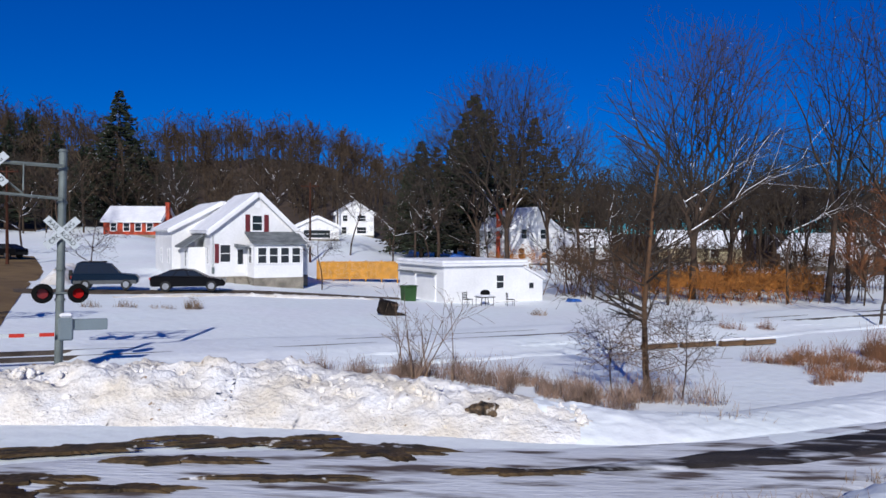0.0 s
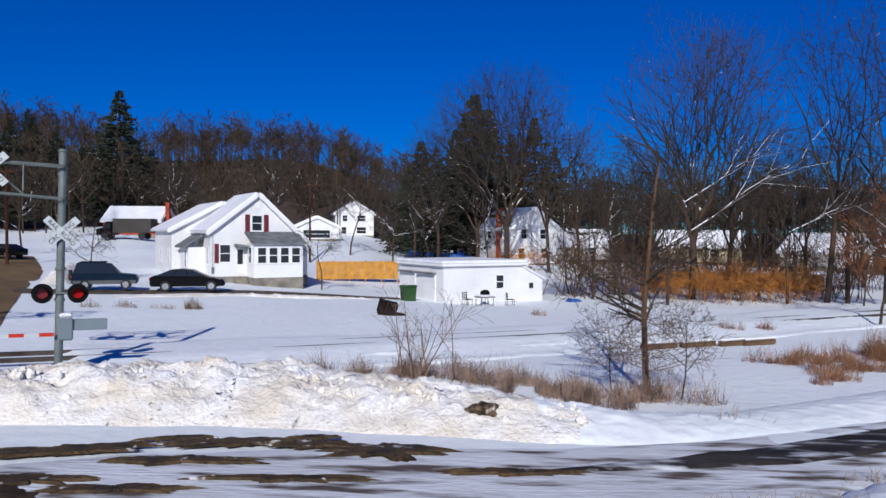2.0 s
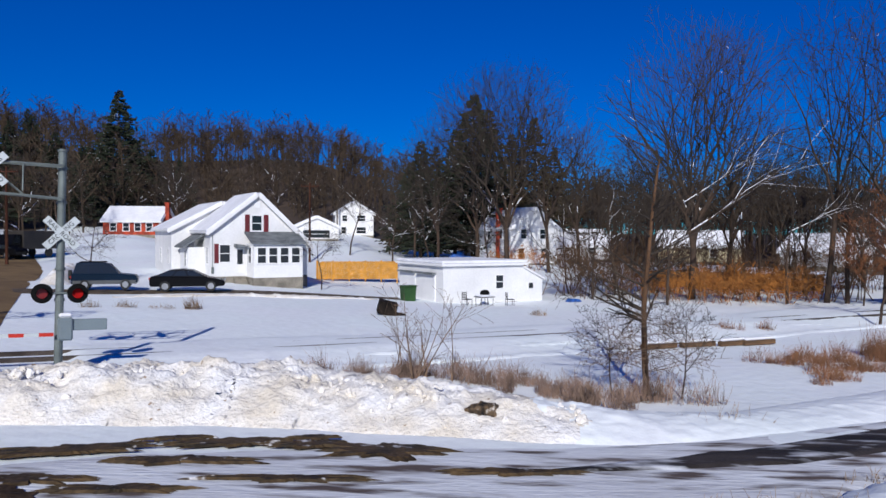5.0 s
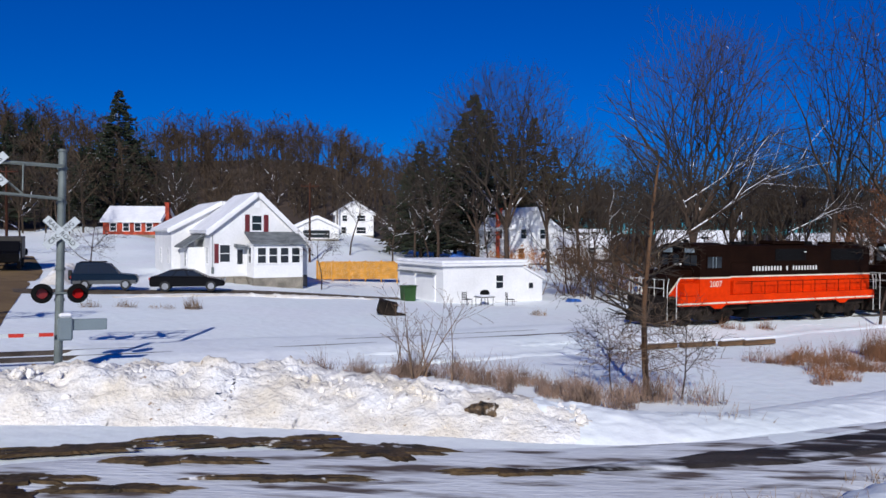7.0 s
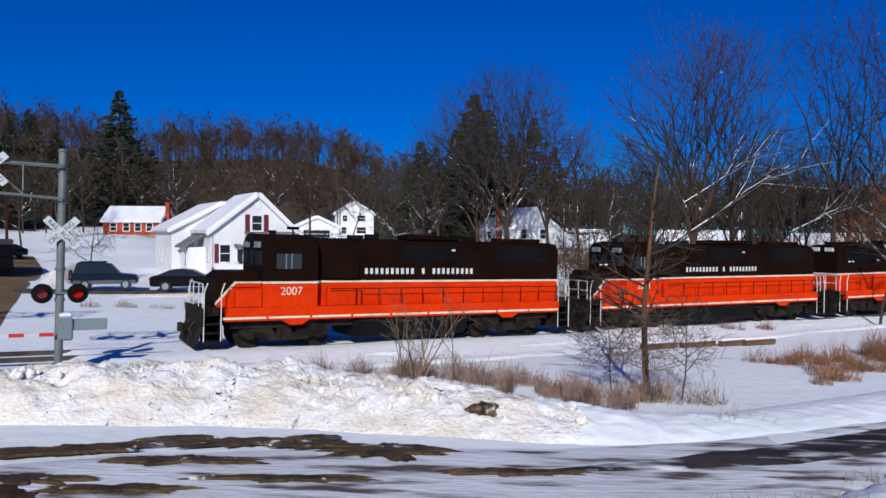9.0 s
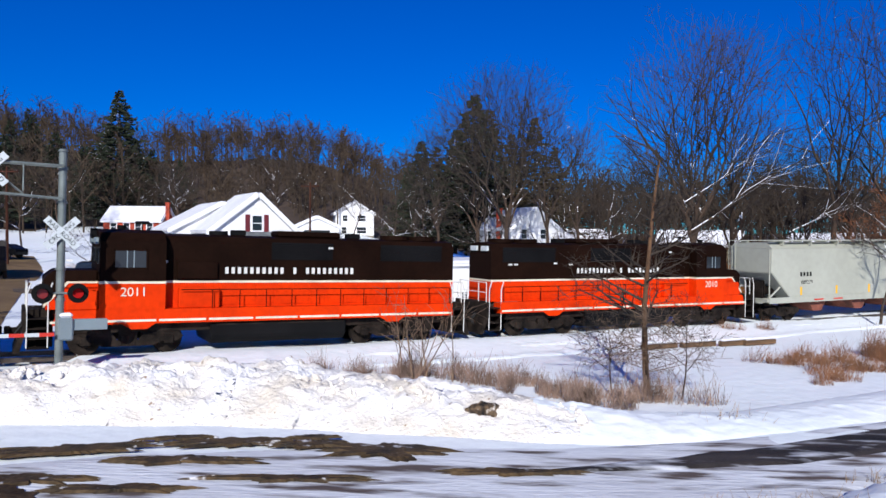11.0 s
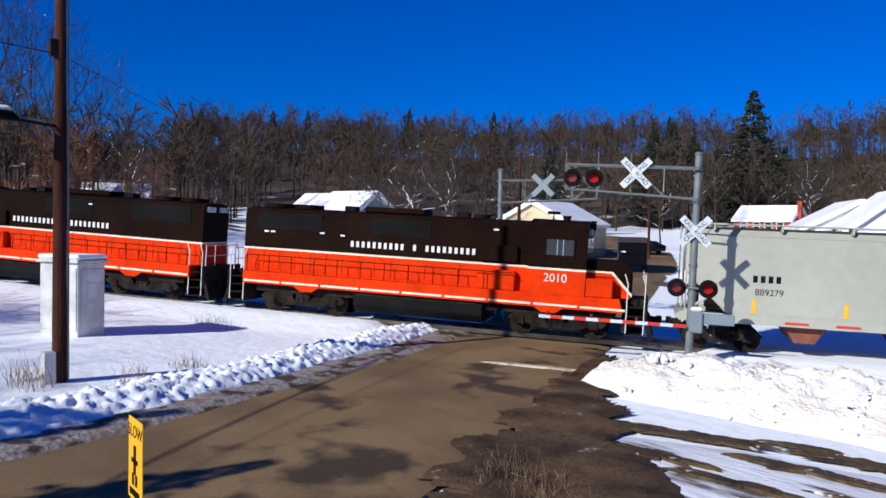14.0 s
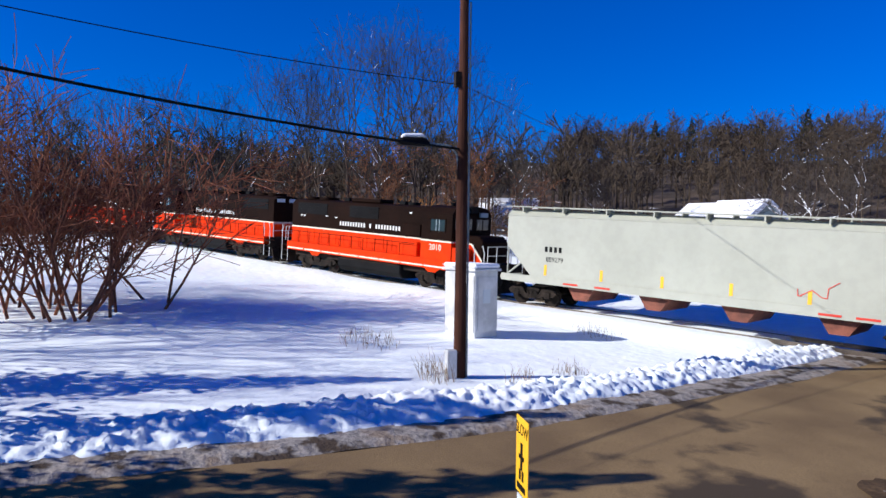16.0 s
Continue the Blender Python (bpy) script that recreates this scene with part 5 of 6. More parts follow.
box(bm, -0.15, 0.15, -0.012, 0.0, zs - 0.95, zs - 0.76)
pl2 = part("speed_plate", bm, SIGN_WHITE, SG, "small white plate below")
bm = B()
box(bm, -0.10, 0.10, -0.016, -0.012, zs - 0.88, zs - 0.83)
part("word_bar", bm, BLACK, pl2)
utility_pole(-16.2, 93.0, 9.5, 0.15, "far wooden utility pole among trees", 1)
utility_pole(-37.5, 46.0, 9.0, 0.16, "wooden utility pole beyond the crossing", 0)
utility_pole(-40.0, 70.0, 9.0, 0.15, "wooden utility pole beside the far road", 1)


# ======== vehicles ========
def car(m, L_, W_, H_, belt, profile, cabin, paint, label, category="car", clad=None, wheel=0.34, wx=None, name="parked_car"):
    """Nose towards +x. profile: lower body side outline; cabin: upper outline (x, z)."""
    C = empty(name, m, label, category)
    bm = B()
    prism(bm, profile, -W_ / 2, W_ / 2, bev=0.06)
    body = part("body", bm, paint, C)
    bm = B()
    # greenhouse leaning inwards
    lo = [bm.verts.new((x, sgn * (W_ / 2 - 0.06 - (z - belt) * 0.16), z)) for sgn in (-1, 1) for x, z in cabin]
    n = len(cabin)
    bm.faces.new(lo[:n]), bm.faces.new(lo[n:][::-1])
    for i in range(n):
        bm.faces.new((lo[i], lo[n + i], lo[n + (i + 1) % n], lo[(i + 1) % n]))
    bmesh.ops.recalc_face_normals(bm, faces=bm.faces[:])
    cabin_ob = part("cabin", bm, paint, C)
    # glass in the sides
    xs0, xs1 = min(x for x, z in cabin), max(x for x, z in cabin)
    top = max(z for x, z in cabin)
    tx0, tx1 = min(x for x, z in cabin if z > top - 0.12), max(x for x, z in cabin if z > top - 0.12)
    for sgn in (-1, 1):
        for k in range(3):
            f0, f1 = k / 3 + 0.015, (k + 1) / 3 - 0.015
            bm = B()
            vs = []
            for f, z in ((f0, belt + 0.06), (f1, belt + 0.06), (f1, top - 0.10), (f0, top - 0.10)):
                q = (z - belt) / (top - belt)
                a, b = xs0 + 0.12 + (tx0 - xs0) * q, xs1 - 0.12 + (tx1 - xs1) * q
                yy = W_ / 2 - 0.06 - (z - belt) * 0.16
                for d in (0.012, -0.02):
                    vs.append(bm.verts.new((a + (b - a) * f, sgn * (yy + d), z)))
            o, i_ = vs[::2], vs[1::2]
            bm.faces.new(o), bm.faces.new(i_[::-1])
            for j in range(4):
                bm.faces.new((o[j], i_[j], i_[(j + 1) % 4], o[(j + 1) % 4]))
            bmesh.ops.recalc_face_normals(bm, faces=bm.faces[:])
            part("side_glass", bm, GLASS, cabin_ob)
    for x in wx or (-L_ * 0.29, L_ * 0.31):
        for sgn in (-1, 1):
            bm = B()
            y0 = sgn * (W_ / 2 - 0.20)
            tube(bm, (x, y0, wheel), (x, sgn * (W_ / 2 + 0.02), wheel), wheel, n=20)
            w = part("wheel", bm, RUBBER, C)
            bm = B()
            tube(bm, (x, sgn * (W_ / 2 + 0.0), wheel), (x, sgn * (W_ / 2 + 0.035), wheel), wheel * 0.62, n=10)
            part("rim", bm, CHROME, w)
    if clad:
        bm = B()
        for sgn in (-1, 1):
            y = sgn * (W_ / 2)
            box(bm, -L_ / 2 + 0.15, L_ / 2 - 0.15, min(y, y + sgn * 0.02), max(y, y + sgn * 0.02), 0.38, 0.62)
        parts("cladding", bm, clad, C, "grey lower cladding")
    for sgn in (-1, 1):
        bm = B()
        box(bm, -L_ / 2 - 0.01, -L_ / 2 + 0.05, sgn * W_ * 0.38 - 0.14, sgn * W_ * 0.38 + 0.14, 0.75, 0.92, 0.02)
        part("tail_light", bm, REDPAINT, C)
        bm = B()
        box(bm, L_ / 2 - 0.06, L_ / 2 + 0.01, sgn * W_ * 0.34 - 0.16, sgn * W_ * 0.34 + 0.16, 0.66, 0.80, 0.02)
        part("headlight", bm, CHROME, C)
    return C


def on_ground(x, y, rz, dz=0.1):
    return pose(x, y, ground_z(x, y) + dz, 0, 0, rz)


SUV = car(on_ground(-21.7, 49.1, 19) @ Matrix.Diagonal((0.88, 0.92, 1.0, 1)), 4.5, 1.75, 1.72, 1.02,
          [(-2.2, 0.40), (2.2, 0.40), (2.25, 0.72), (2.1, 0.92), (1.05, 1.03), (-2.15, 1.05), (-2.2, 0.8)],
          [(-2.12, 1.02), (1.0, 1.02), (0.35, 1.66), (-0.2, 1.72), (-1.85, 1.72)], CAR_BLUE, "dark blue sport-utility vehicle parked on the driveway", clad=CAR_GREY)
bm = B()
tube(bm, (-2.24, 0, 0.95), (-2.44, 0, 0.95), 0.33, n=20)
part("spare_wheel", bm, RUBBER, SUV)
bm = B()
for y in (-0.6, 0.6):
    tube(bm, (-1.7, y, 1.78), (0.1, y, 1.78), 0.025, n=6)
parts("roof_rack", bm, BLACK, SUV)
car(on_ground(-16.9, 50.7, 14), 4.75, 1.8, 1.45, 0.95,
    [(-2.3, 0.32), (2.3, 0.32), (2.38, 0.55), (2.25, 0.74), (1.2, 0.93), (-1.5, 1.0), (-2.3, 0.98), (-2.36, 0.62)],
    [(-2.15, 0.95), (1.25, 0.92), (0.35, 1.38), (-0.3, 1.45), (-1.1, 1.40)], CAR_BLACK, "black saloon car parked on the driveway")
WHITE_CAR = mat("white_car_paint", (0.7, 0.72, 0.74), 0.25, var=0.05)
car(on_ground(-50.5, 41.0, 200), 4.6, 1.8, 1.7, 1.0, [(-2.2, 0.40), (2.2, 0.40), (2.25, 0.72), (2.1, 0.92), (1.05, 1.03), (-2.15, 1.05), (-2.2, 0.8)],
    [(-2.12, 1.02), (1.0, 1.02), (0.35, 1.6), (-0.2, 1.68), (-1.85, 1.66)], WHITE_CAR, "white car parked near the grey house")
car(on_ground(-44.0, 76.0, 170), 4.6, 1.8, 1.5, 0.95, [(-2.3, 0.32), (2.3, 0.32), (2.38, 0.55), (2.25, 0.74), (1.2, 0.93), (-1.5, 1.0), (-2.3, 0.98), (-2.36, 0.62)],
    [(-2.15, 0.95), (1.25, 0.92), (0.35, 1.38), (-0.3, 1.45), (-1.1, 1.40)], CAR_BLACK, "dark car parked on a far snowy slope")

# the dark lorry on the far street
TRUCK = empty("lorry", pose(-30, 105, 4), "dark box lorry driving along the far street", "lorry")
bm = B()
box(bm, -3.6, 1.5, -1.2, 1.2, 0.85, 2.75, 0.05)
part("box_body", bm, OLIVE, TRUCK)
bm = B()
prism(bm, [(1.6, 0.55), (3.7, 0.55), (3.75, 1.35), (2.9, 1.5), (2.45, 2.35), (1.6, 2.35)], -1.1, 1.1, bev=0.06)
cabt = part("cab", bm, CAR_BLACK, TRUCK)
bm = B()
for y in (-1.115, 1.10):
    prism(bm, [(1.8, 1.5), (2.75, 1.5), (2.42, 2.15), (1.8, 2.15)], y, y + 0.015)
parts("side_glass", bm, GLASS, cabt)
for x in (-2.3, 2.6):
    for y in (-1.15, 0.90):
        bm = B()
        tube(bm, (x, y, 0.45), (x, y + 0.25, 0.45), 0.45, n=18)
        part("wheel", bm, RUBBER, TRUCK)

# ======== clutter on the snow ========
bin_ = empty("wheelie_bin", stand(17.3, 19.2), "green bin beside the garage doors", "bin")
bm = B()
prism(bm, [(-0.42, 0.0), (0.42, 0.0), (0.5, 1.05), (-0.5, 1.05)], -0.4, 0.4, bev=0.04)
part("body", bm, GREEN, bin_)
bm = B()
box(bm, -0.54, 0.54, -0.45, 0.45, 1.05, 1.14, 0.03)
part("lid", bm, GREEN, bin_)
crate = empty("tipped_box", pose(*G(11.4, 10.6, 0.05), 8, 14, HEAD - 20), "dark grey box tipped over in the snow", "box")
bm = B()
box(bm, -0.55, 0.55, -0.4, 0.4, 0.0, 0.75, 0.03)
part("body", bm, GRIME, crate)
bm = B()
box(bm, 0.6, 1.2, -0.3, 0.2, -0.05, 0.22, 0.02)
part("board", bm, GRIME, crate)


def garden_chair(m, label):
    C = empty("garden_chair", m, label, "chair", "garden chairs by the garage")
    for x in (-0.25, 0.25):
        for y in (-0.25, 0.25):
            bm = B()
            tube(bm, (x, y, 0), (x, y, 0.45 if y < 0 else 0.95), 0.02, n=6)
            part("leg", bm, GRIME, C)
    bm = B()
    box(bm, -0.27, 0.27, -0.27, 0.27, 0.42, 0.46)
    part("seat", bm, GRIME, C)
    for k in range(4):
        bm = B()
        box(bm, -0.25, 0.25, 0.235, 0.265, 0.52 + k * 0.11, 0.58 + k * 0.11)
        part("slat", bm, GRIME, C)


garden_chair(stand(20.2, 15.8, 20), "dark metal garden chair standing in the snow")
garden_chair(stand(23.3, 15.0, 70), "dark metal garden chair tipped low in the snow")
tb = empty("garden_table", stand(21.4, 15.4), "low metal garden table under snow", "table")
for x in (-0.5, 0.5):
    for y in (-0.35, 0.35):
        bm = B()
        tube(bm, (x, y, 0), (x, y, 0.6), 0.02, n=6)
        part("leg", bm, GRIME, tb)
bm = B()
box(bm, -0.6, 0.6, -0.45, 0.45, 0.6, 0.64)
part("tabletop", bm, GRIME, tb)
bm = B()
box(bm, -0.58, 0.58, -0.43, 0.43, 0.64, 0.76, 0.05)
part("snow_cap", bm, SNOW_ROOF, tb)
gr = empty("kettle_grill", stand(21.75, 15.9), "black kettle grill beside the garage", "grill")
bm = B()
for k, (z0, r0, z1, r1) in enumerate(((0.55, 0.1, 0.65, 0.28), (0.65, 0.28, 0.85, 0.36), (0.85, 0.36, 1.02, 0.28), (1.02, 0.28, 1.10, 0.1))):
    tube(bm, (0, 0, z0), (0, 0, z1), r0, r1, n=16)
part("bowl", bm, BLACK, gr)
for a in range(3):
    bm = B()
    tube(bm, (0.2 * math.cos(a * 2.1), 0.2 * math.sin(a * 2.1), 0.62), (0.34 * math.cos(a * 2.1), 0.34 * math.sin(a * 2.1), 0.0), 0.02, n=6)
    part("leg", bm, BLACK, gr)
bm = B()
prism(bm, [(-0.6, 0), (0.6, 0), (0.35, 0.22), (-0.3, 0.28)], -0.35, 0.35, bev=0.05)
tp = part("blue_tarp", bm, BLUE)
tp.matrix_basis = stand(29.5, 15.5)
tagged(tp, "crumpled blue tarp lying on the snow", "tarp")
bm = B()
prism(bm, [(-2.2, 0), (2.2, 0), (1.6, 1.5), (-1.0, 1.9), (-2.0, 1.0)], -1.2, 1.2, bev=0.1)
tp = part("blue_tarp", bm, BLUE)
tp.matrix_basis = on_ground(2.2, 88.0, 0)
tagged(tp, "blue tarp over a heap behind the garage", "tarp")
for i, (s_, n_, t_) in enumerate(((17.2, -5.3, -6), (19.3, -5.6, -8), (21.3, -6.0, -4), (22.6, -6.3, -6))):
    bm = B()
    box(bm, -0.95, 0.95, -0.12, 0.12, 0.02, 0.24, 0.02)
    tie = part("timber_tie", bm, TIE)
    tie.matrix_basis = stand(s_, n_, t_, -0.02)
    tagged(tie, "old brown timber tie half under snow", "railway tie", "timber ties in the snow")
    bm = B()
    box(bm, -0.9, 0.85, -0.11, 0.13, 0.24, 0.36, 0.05)
    part("snow_cap", bm, SNOW_ROOF, tie)


# ======== trees and brush ========
class Wood:
    """Collects thin tapering branches as plain lists, to make one mesh."""
    def __init__(self):
        self.v, self.f = [], []

    def limb(self, p, q, r0, r1, n=3):
        w = (q - p)
        if w.length < 1e-5:
            return
        w.normalize()
        a = w.orthogonal().normalized()
        b = w.cross(a)
        i0 = len(self.v)
        for c, r in ((p, r0), (q, r1)):
            for k in range(n):
                t = k * math.tau / n
                self.v.append(tuple(c + (a * math.cos(t) + b * math.sin(t)) * r))
        for k in range(n):
            self.f.append((i0 + k, i0 + (k + 1) % n, i0 + n + (k + 1) % n, i0 + n + k))

    def mesh(self, name, material):
        me = bpy.data.meshes.new(name)
        me.from_pydata(self.v, [], self.f)
        me.materials.append(material)
        return me


def jitter(rng, d, amount):
    return (d + Vector((rng.uniform(-1, 1), rng.uniform(-1, 1), rng.uniform(-1, 1))) * amount).normalized()


def grow(rng, wood, p, d, ln, r, level, last, kids, up, spread, bend, twig, fork=(0.38, 0.62)):
    segs = 5 if level == 0 else (4 if level == 1 else 2)
    n = 7 if level == 0 else (5 if level == 1 else 3)
    pts, rr = [p.copy()], [r]
    for i in range(segs):
        d = jitter(rng, d + Vector((0, 0, up)), bend)
        p = p + d * (ln / segs)
        pts.append(p.copy())
        rr.append(max(twig, r * (1 - 0.72 * (i + 1) / segs)))
        wood[min(level, len(wood) - 1)].limb(pts[-2], pts[-1], rr[-2], rr[-1], n)
    if level == last:
        return
    for k in range(kids[level]):
        f = rng.uniform(0.34 if level == 0 else 0.2, 1.0) * segs
        i = min(int(f), segs - 1)
        q = pts[i].lerp(pts[i + 1], f - i)
        rad = rr[i] + (rr[i + 1] - rr[i]) * (f - i)
        axis = (pts[i + 1] - pts[i]).normalized()
        out = axis.orthogonal().normalized()
        out = Matrix.Rotation(rng.uniform(0, math.tau), 3, axis) @ out
        nd = (axis * (1 - spread[level]) + out * spread[level]).normalized()
        share = rng.uniform(*fork) if level == 0 else rng.uniform(0.3, 0.6)
        grow(rng, wood, q, nd, ln * share * (1.25 - 0.4 * f / segs), max(twig, rad * 0.64), level + 1, last, kids, up * (0.9 if level else 1.6), spread, bend * 1.05, twig, fork)


def bare_tree(seed, height, label, radius=None, kids=(13, 7, 6, 4), spread=(0.52, 0.5, 0.55, 0.6), up=0.09, bend=0.16, twig=0.012, bark=None, twigs=None, lean=0.04, category="tree", name="bare_tree", fork=(0.38, 0.62), limbs=None):
    """A bare tree with a leading trunk; limbs: material of the main limbs where they differ from the twigs."""
    rng = random.Random(seed)
    wood = (Wood(), Wood(), Wood()) if limbs else (Wood(), Wood())
    rad = radius or height * 0.0135
    d = Vector((rng.uniform(-lean, lean), rng.uniform(-lean, lean), 1)).normalized()
    grow(rng, wood, Vector((0, 0, -0.4)), d, height, rad, 0, len(kids), kids, up, spread, bend * 0.55, twig, fork)
    T = empty(name, pose(0, 0, 0), label, category)
    t = new("trunk", wood[0].mesh("trunk", bark or BARK))
    t.data.shade_smooth()
    c = new("crown", wood[-1].mesh("crown", twigs or TWIG))
    t.parent = c.parent = T
    if limbs:
        new("limbs", wood[1].mesh("limbs", limbs)).parent = T
    return T


def fan_tree(seed, height, width, label, radius=0.24, bole=0.26, leaders=4, lean=0.08, twigs=None):
    """A tall bare tree: leaders fork again and again, fanning out into a rounded crown of fine twigs."""
    rng_ = random.Random(seed)
    trunk, crown = Wood(), Wood()
    cz, az, ax = height * 0.60, height * 0.40, width / 2
    top = Vector((rng_.uniform(-lean, lean) * height * bole, rng_.uniform(-lean, lean) * height * bole, height * bole))
    mid = top * 0.5 + Vector((rng_.uniform(-0.15, 0.15), rng_.uniform(-0.15, 0.15), 0))
    trunk.limb(Vector((0, 0, -0.5)), mid, radius * 1.15, radius * 0.98, 8)
    trunk.limb(mid, top, radius * 0.98, radius * 0.86, 8)

    def inside(p):
        return (p.x * p.x + p.y * p.y) / (ax * ax) + (max(0.0, p.z - cz) / az) ** 2 < 1

    def twiglets(p, d, cnt):
        for k in range(cnt):
            e = p + jitter(rng_, d + Vector((0, 0, 0.1)), 0.95) * min(height, 22) * rng_.uniform(0.025, 0.055)
            crown.limb(p, e, 0.016, 0.006, 3)
            if k % 2:
                m_ = p.lerp(e, 0.5)
                crown.limb(m_, m_ + jitter(rng_, d, 0.8) * height * 0.028, 0.010, 0.004, 3)

    def rise(p, d, r, level):
        step = height * rng_.uniform(0.085, 0.125) * (0.93 ** level)
        d1 = jitter(rng_, d + Vector((0, 0, 0.025)), 0.11)
        q = p + d1 * step * 0.5
        d2 = jitter(rng_, d1 + Vector((0, 0, 0.025)), 0.11)
        e = q + d2 * step * 0.5
        sides = 6 if r > 0.09 else (4 if r > 0.035 else 3)
        w = trunk if level < 2 else crown
        w.limb(p, q, r, r * 0.9, sides)
        w.limb(q, e, r * 0.9, r * 0.78, sides)
        if level > 2 and rng_.random() < 0.4:
            twiglets(q, jitter(rng_, d1, 0.9), 2)
        if not inside(e) or r < 0.020 or level > 7:
            twiglets(e, d2, 2)
            return
        axis = d2.orthogonal().normalized()
        axis = Matrix.Rotation(rng_.uniform(0, math.tau), 3, d2) @ axis
        big, small = rng_.uniform(0.14, 0.36), rng_.uniform(0.42, 0.80)
        rise(e, (Matrix.Rotation(big, 3, axis) @ d2), r * 0.78, level + 1)
        rise(e, (Matrix.Rotation(-small, 3, axis) @ d2), r * rng_.uniform(0.54, 0.72), level + 1)

    turn = rng_.uniform(0, math.tau)
    for k in range(leaders):
        a = turn + k * math.tau / leaders + rng_.uniform(-0.4, 0.4)
        out = rng_.uniform(0.22, 0.55) * min(1.4, width / height * 1.9) if k else 0.05
        rise(top * rng_.uniform(0.8, 1.0), Vector((math.cos(a) * out, math.sin(a) * out, 1)).normalized(), radius * rng_.uniform(0.5, 0.72), 0)
    T = empty("bare_tree", pose(0, 0, 0), label, "tree", "tall bare trees")
    t, c = new("trunk", trunk.mesh("trunk", BARK)), new("crown", crown.mesh("crown", twigs or TWIG))
    t.data.shade_smooth()
    t.parent = c.parent = T
    return T


def place(T, x, y, rz, k, dz=0.0, first=False, sz=None, tilt=0.0):
    m = pose(x, y, ground_z(x, y) + dz, 0, 0, rz) @ pose(0, 0, 0, tilt) @ Matrix.Diagonal((k, k, sz or k, 1))
    if first:
        T.matrix_basis = m
        return T
    T2 = copy_thing(T, m)
    T2.matrix_basis = m
    return T2


def polar(u, d):
    b = math.atan((u - 784) / 1349.4)
    return d * math.sin(b), d * math.cos(b)


def around(bearing, d):
    return d * math.sin(radians(bearing)), d * math.cos(radians(bearing))


lab = "tall bare deciduous tree with snow along its limbs"
BIG = [fan_tree(21, 22, 15, lab, 0.27, 0.24, 5), fan_tree(34, 22, 11, lab, 0.24, 0.28, 4), fan_tree(47, 22, 8, lab, 0.20, 0.30, 3), fan_tree(63, 28, 16, lab, 0.32, 0.20, 6)]
# (bearing as a picture column at the start, distance, which of the four, scale)
spots = []
for u, d, i, k, up_ in ((900, 88, 3, 0.92, 1.04), (972, 90, 0, 0.78, 1.35), (1025, 94, 1, 0.80, 1.1), (845, 96, 3, 0.86, 1.0), (775, 94, 1, 0.85, 1), (735, 98, 2, 0.72, 1), (690, 110, 2, 0.62, 1),
                        (1050, 62, 2, 0.52, 1), (1090, 66, 2, 0.56, 1), (1140, 64, 1, 0.62, 1), (1183, 57.4, 2, 0.55, 1), (1226, 64, 3, 0.84, 1.06), (1286, 72, 0, 0.80, 1.1), (1345, 68, 2, 0.55, 1), (1395, 62, 2, 0.55, 1),
                        (1425, 72, 1, 0.66, 1), (1465, 64, 2, 1.0, 1.15), (1502, 64, 2, 0.80, 1), (1572, 62, 1, 0.95, 1.05), (1318, 90, 1, 0.62, 1), (1530, 84, 0, 0.76, 1), (1110, 96, 1, 0.66, 1)):
    spots.append((*polar(u, d), i, k, up_))
# behind the line to the left
for b, d, i, k, up_ in ((-66.5, 82, 2, 0.62, 1), (-69.5, 78, 2, 0.80, 1.05), (-72.2, 84, 2, 1.0, 1.1), (-75, 76, 1, 0.80, 1.3), (-77.5, 82, 2, 0.9, 1.3), (-80, 74, 2, 0.85, 1.25), (-83, 80, 1, 0.75, 1.2), (-86, 76, 2, 0.85, 1.05), (-89.5, 74, 1, 0.62, 1.1), (-93, 76, 2, 0.72, 1.05),
                        (-96, 70, 2, 0.66, 1), (-99.5, 74, 1, 0.60, 1.1), (-103, 68, 2, 0.66, 1), (-73.5, 100, 1, 0.8, 1.1), (-82, 100, 1, 0.85, 1.1)):
    spots.append((*around(b, d), i, k, up_))
# behind the camera, whose shadows fall across the snow beside the road
for x, y, i, k in ((-25.5, -22.0, 1, 0.8), (-31.0, -25.0, 2, 0.9), (-20.5, -25.0, 2, 0.85), (-36.0, -20.0, 2, 0.72), (-28.5, -17.0, 2, 0.66), (-40.0, -24.0, 1, 0.8)):
    spots.append((x, y, i, k, 1))
rng = random.Random(5)
used = set()
for x, y, i, k, up_ in spots:
    place(BIG[i], x, y, rng.uniform(0, 360), k, first=i not in used, sz=k * up_, tilt=rng.uniform(-4, 4))
    used.add(i)

